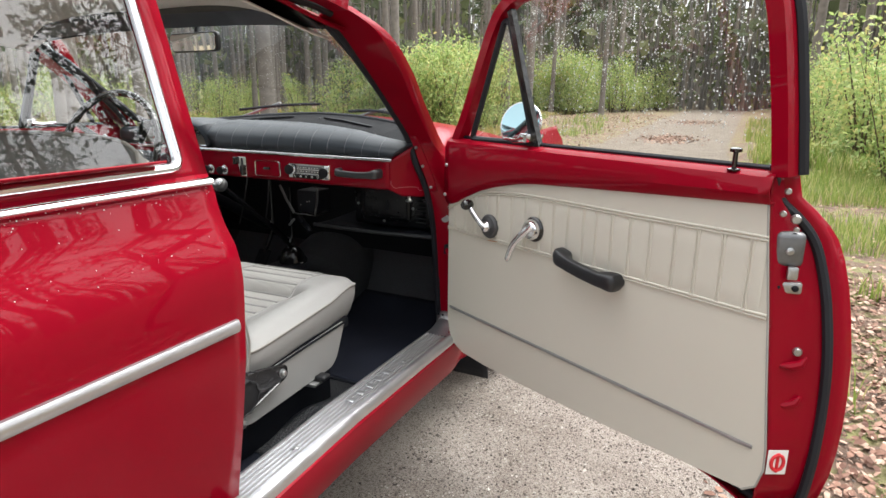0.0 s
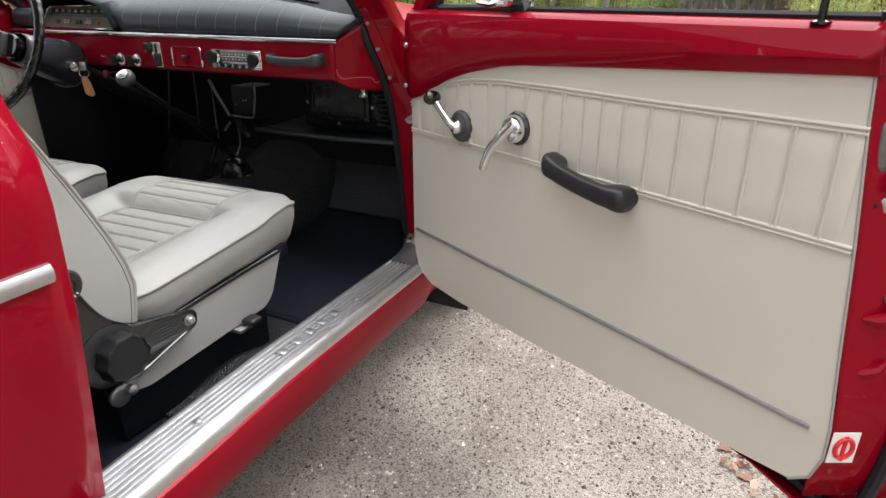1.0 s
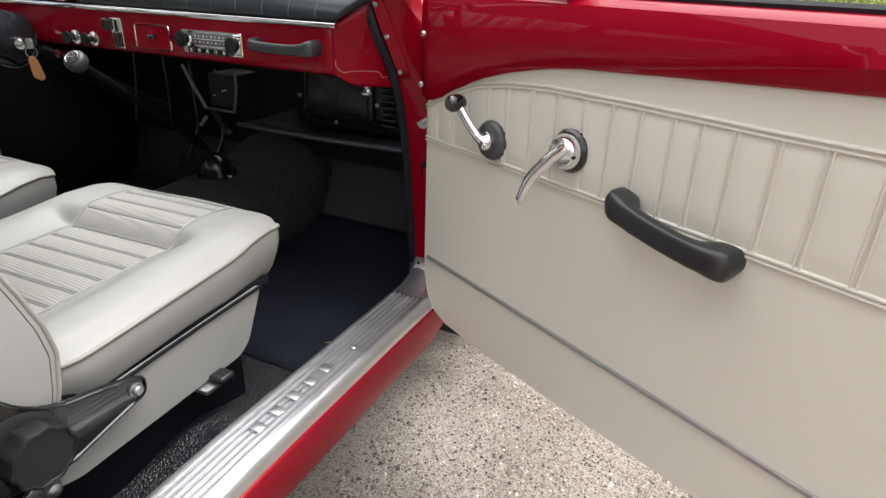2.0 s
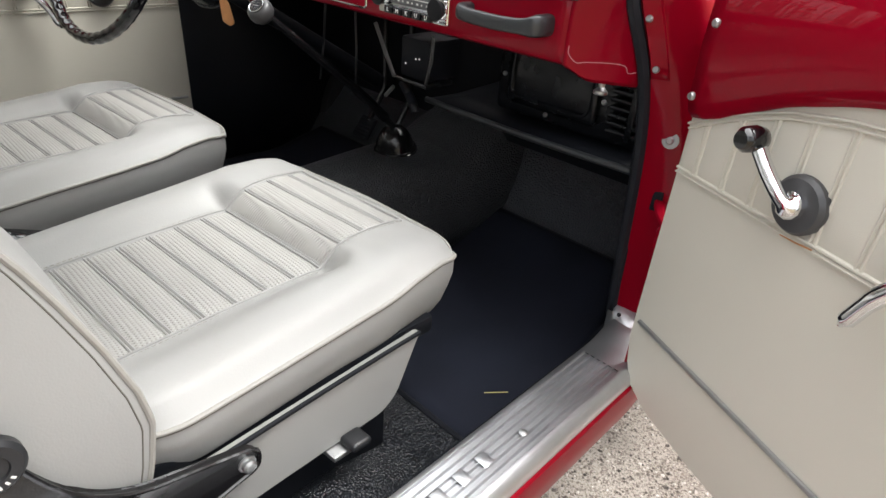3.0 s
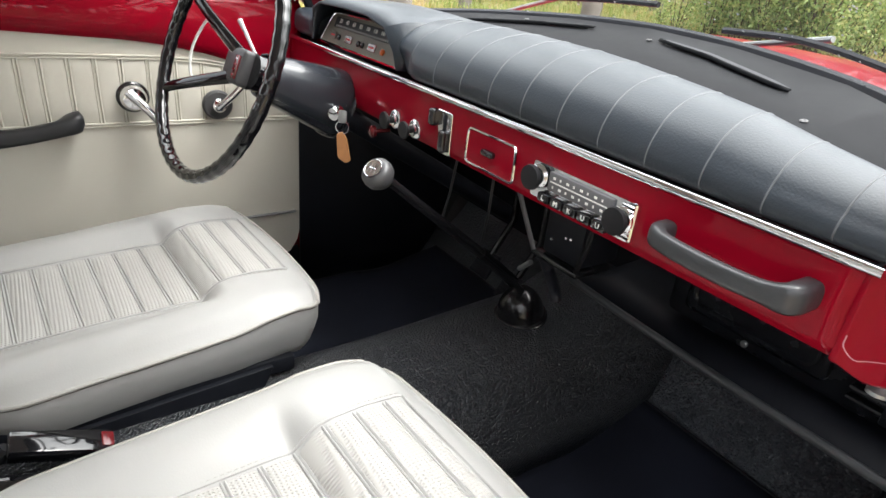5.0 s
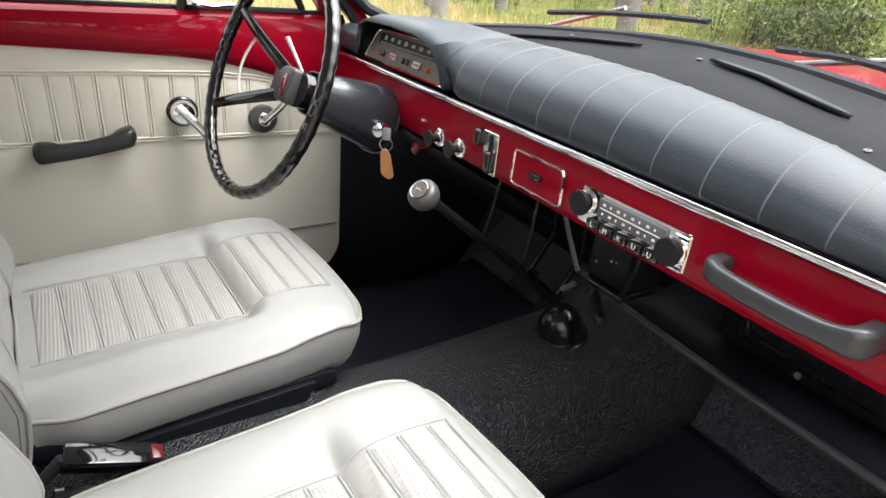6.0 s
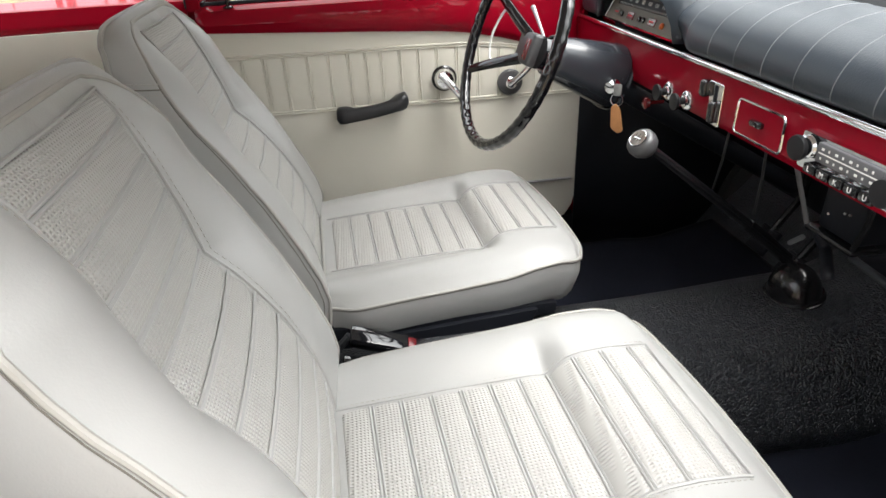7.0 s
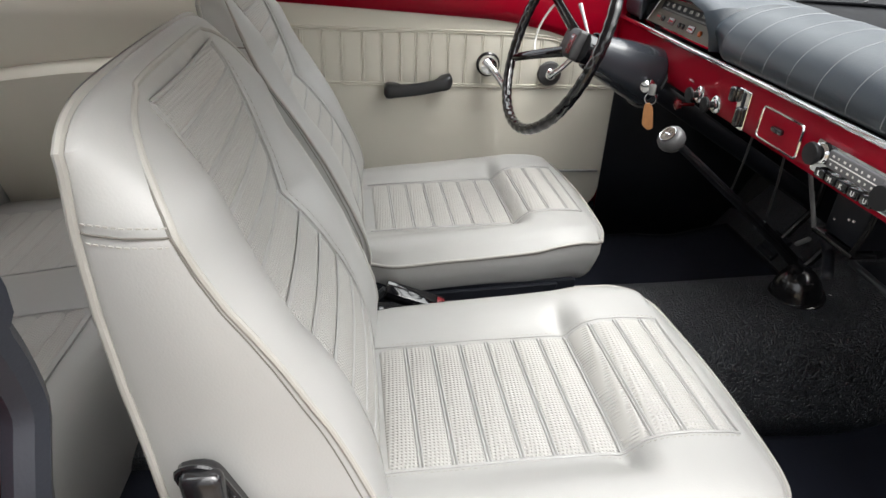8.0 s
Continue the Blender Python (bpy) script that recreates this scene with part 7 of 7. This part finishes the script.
def put_at(ob, x, y, turn, size):
    return Matrix.Translation((x, y, rise(x, y) - 0.02)) @ Matrix.Rotation(turn, 4, "Z") @ Matrix.Scale(size, 4)


def plant(kinds, spots):
    used = set()
    for i, (x, y, size) in enumerate(spots):
        k = kinds[i % len(kinds)]
        m = put_at(k, x, y, rnd.uniform(0, 6.3), size)
        if id(k) not in used:
            k.matrix_basis = m
            used.add(id(k))
            continue
        c = copy_thing(kinds[i % len(kinds)], Matrix())
        c.matrix_basis = m


# pines that stand out, then the wood behind them
# the last four stand unseen, for mirrored branches and to dim the passenger seat
spots = [(-10.9, 6.4, 1.0), (-12.0, 8.8, 0.9), (-12.5, 14.0, 0.85), (-8.9, 9.9, 1.15), (-9.2, 16.4, 0.95), (-5.6, 19.5, 0.9), (7.8, -1.2, 0.8), (6.2, 1.6, 0.72), (8.6, -4.6, 0.9), (9.6, 3.8, 0.85)]
# unseen row of pines, added to block bright sky on the passenger side
for k in range(20):
    spots.append((rnd.uniform(10.5, 17), -13 + 1.35 * k + rnd.uniform(-0.5, 0.5), rnd.uniform(0.75, 1.0)))
while len(spots) < 320:
    a = rnd.random()
    if a < 0.24:
        x, y = rnd.uniform(21, 32), rnd.uniform(-28, 22)
    elif a < 0.70:
        x, y = rnd.uniform(-38, 14), rnd.uniform(17, 60)
    elif a < 0.84:
        x, y = (rnd.uniform(24, 36), rnd.uniform(-24, 16)) if rnd.random() < 0.4 else (rnd.uniform(6.5, 14), rnd.uniform(16, 44))
    else:
        x, y = rnd.uniform(-34, -12), rnd.uniform(-10, 18)
    if -4.5 < x - road_mid(y) < 4.0 and y < 46 or any((x - p[0]) ** 2 + (y - p[1]) ** 2 < 2.2 for p in spots):
        continue
    spots.append((x, y, rnd.uniform(0.6, 1.05)))
plant(pines, spots)
sspots = [(3.4, 9.6, 0.9), (4.0, 8.2, 0.8), (4.7, 11.0, 1.1), (4.0, 13.0, 1.0), (4.5, 7.0, 0.7), (5.3, 9.0, 1.0), (3.3, 11.6, 0.75), (5.6, 6.2, 0.8)]
while len(sspots) < 400:
    a = rnd.random()
    if a < 0.34:
        y = rnd.uniform(12, 17) if rnd.random() < 0.4 else rnd.uniform(31, 44)
        x = -5.2 - 0.09 * (y - 12) - abs(rnd.gauss(0, 1.5))
    elif a < 0.52:
        x, y = rnd.uniform(-16, -4.2), rnd.uniform(36, 52)
    elif a < 0.60:
        x, y = rnd.uniform(-24, 14), rnd.uniform(40, 56)
    elif a < 0.84:
        x, y = rnd.uniform(2.9, 9), rnd.uniform(4.5, 34)
    else:
        x, y = rnd.uniform(-26, -14), rnd.uniform(4, 24)
    if -4.0 < x - road_mid(y) < 3.0 and y < 50 or (x > 0 and y < 7 and x < 3.6):
        continue
    sspots.append((x, y, rnd.uniform(0.55, 0.95) if a > 0.84 else rnd.uniform(0.75, 1.35) * (1.35 if y > 30 else 1)))
plant(shrubs, sspots)

# distant woods: thin far trunks and dark undergrowth in one piece
FARBARK = island("far_pine_trunks", ((0, (0.11, 0.104, 0.097)), (0.6, (0.22, 0.205, 0.19)), (1, (0.34, 0.29, 0.25))), 0.9)
FARLEAF = island("far_foliage_leaves", ((0, (0.07, 0.09, 0.045)), (0.6, (0.14, 0.165, 0.085)), (1, (0.24, 0.26, 0.12))), 0.7, 0.3)
far = []
for k in range(3200):
    an, d = rnd.uniform(0.9, 2.9) if k % 2 else rnd.uniform(0, 6.283), rnd.uniform(48, 95)
    x, y = d * math.cos(an), d * math.sin(an)
    w, h, lx = rnd.uniform(0.09, 0.2), rnd.uniform(10, 15), rnd.uniform(-0.4, 0.4)
    t = Vector((-math.sin(an), math.cos(an), 0))
    o = Vector((math.cos(an), math.sin(an), 0))
    c, e = Vector((x, y, -0.3)), Vector((x + lx, y, h))
    vs = [c - t * w, c - o * w, c + t * w, e - t * w * 0.5, e - o * w * 0.5, e + t * w * 0.5]
    far.append((vs, [(0, 1, 4, 3), (1, 2, 5, 4)]))
scatter("far_trunks", "dense far pine trunks of the surrounding forest", "forest", far, FARBARK)
brush = []
for k in range(36000):
    an, d = rnd.uniform(0.9, 2.9) if rnd.random() < 0.75 else rnd.uniform(0, 6.283), rnd.uniform(45, 96)
    low = rnd.random() < 0.45
    c = Vector((d * math.cos(an), d * math.sin(an), abs(rnd.gauss(0, 2.6)) if low else rnd.uniform(3, 13)))
    s = rnd.uniform(0.2, 0.45) * (0.7 if low else 1.7)
    r = Euler((rnd.uniform(-1.4, 1.4), rnd.uniform(-1.4, 1.4), rnd.uniform(0, 6.3))).to_matrix()
    brush.append(([c + r @ Vector(p) * s for p in ((-1, -0.2, 0), (0.1, -0.6, 0.1), (1, 0.1, 0), (0, 0.5, 0.1))], [(0, 1, 2, 3)]))
scatter("far_foliage", "far pine foliage and undergrowth", "forest", brush, FARLEAF)

# rain drops on the windscreen, the door window and the bonnet
# mostly opaque white, painted for the sky light that clear drops would refract
WATER = mat("rain_drop", (0.9, 0.92, 0.93), rough=0.06, var=0.0, rvar=0.0, spec=0.8)
WATER.node_tree.nodes["Principled BSDF"].inputs["Transmission Weight"].default_value = 0.30


def drop(c, nrm, s):
    q = nrm.to_track_quat("Z", "Y").to_matrix()
    vs = [c + q @ Vector((s * math.cos(a), s * math.sin(a), 0)) for a in np.linspace(0, 5.236, 6)] + [c + q @ Vector((0, 0, s * 0.6))]
    return vs, [(i, (i + 1) % 6, 6) for i in range(6)]


drops = []
while len(drops) < 2600:
    u, z = rnd.uniform(0.30, 0.93), 1.04 + 0.35 * rnd.random() ** 0.55
    if u > 0.945 - 0.13 * (z - 1.01) or u < 0.35 - 0.26 * (z - 1.01):
        continue
    o = 0.022 - 0.10 * (z - 1.01) + 0.003
    drops.append(drop(right_m @ Vector((u, o, z)), right_m.to_3x3() @ Vector((0, 1, 0.1)), rnd.uniform(0.0006, 0.0020)))
scatter("window_rain", "fine rain drops on the door window", "rain drops", drops, WATER)
drops = []
while len(drops) < 1500:
    i, k = rnd.uniform(0, len(lo) - 1.001), rnd.random() ** 0.6
    a, f = int(i), i % 1
    p = (lo[a].lerp(lo[a + 1], f)).lerp(hi[a].lerp(hi[a + 1], f), k) + Vector((0, 0.018 * math.sin(math.pi * k), 0.012 * math.sin(math.pi * k)))
    drops.append(drop(p + Vector((0, 0.003, 0.002)), Vector((p.x * 0.5, 0.6, 0.7)), rnd.uniform(0.0010, 0.0026)))
scatter("windscreen_rain", "rain drops on the windscreen", "rain drops", drops, WATER)
drops = []
while len(drops) < 450:
    y, z = rnd.uniform(-2.0, -0.87), 1.0 - 0.11 * rnd.random() ** 1.6
    x = along(SIDE, z) - taper(y) + 0.0062
    drops.append(drop(Vector((x, y, z)), Vector((1, 0, 0.25)), rnd.uniform(0.0004, 0.0010)))
scatter("body_rain", "small rain drops on the red quarter panel", "rain drops", drops, WATER)
stem = thing("dry_grass_stem", "dry straw-coloured grass stem on the floor mat", "grass stem", (0.56, -0.08, 0.272))
STRAW = mat("dry_straw", (0.45, 0.40, 0.16), rough=0.7, var=0.15)
part("stem", tube([(0.604, -0.082, 0.2755), (0.616, -0.070, 0.277), (0.634, -0.050, 0.278)], 0.0009, 5), STRAW, stem)
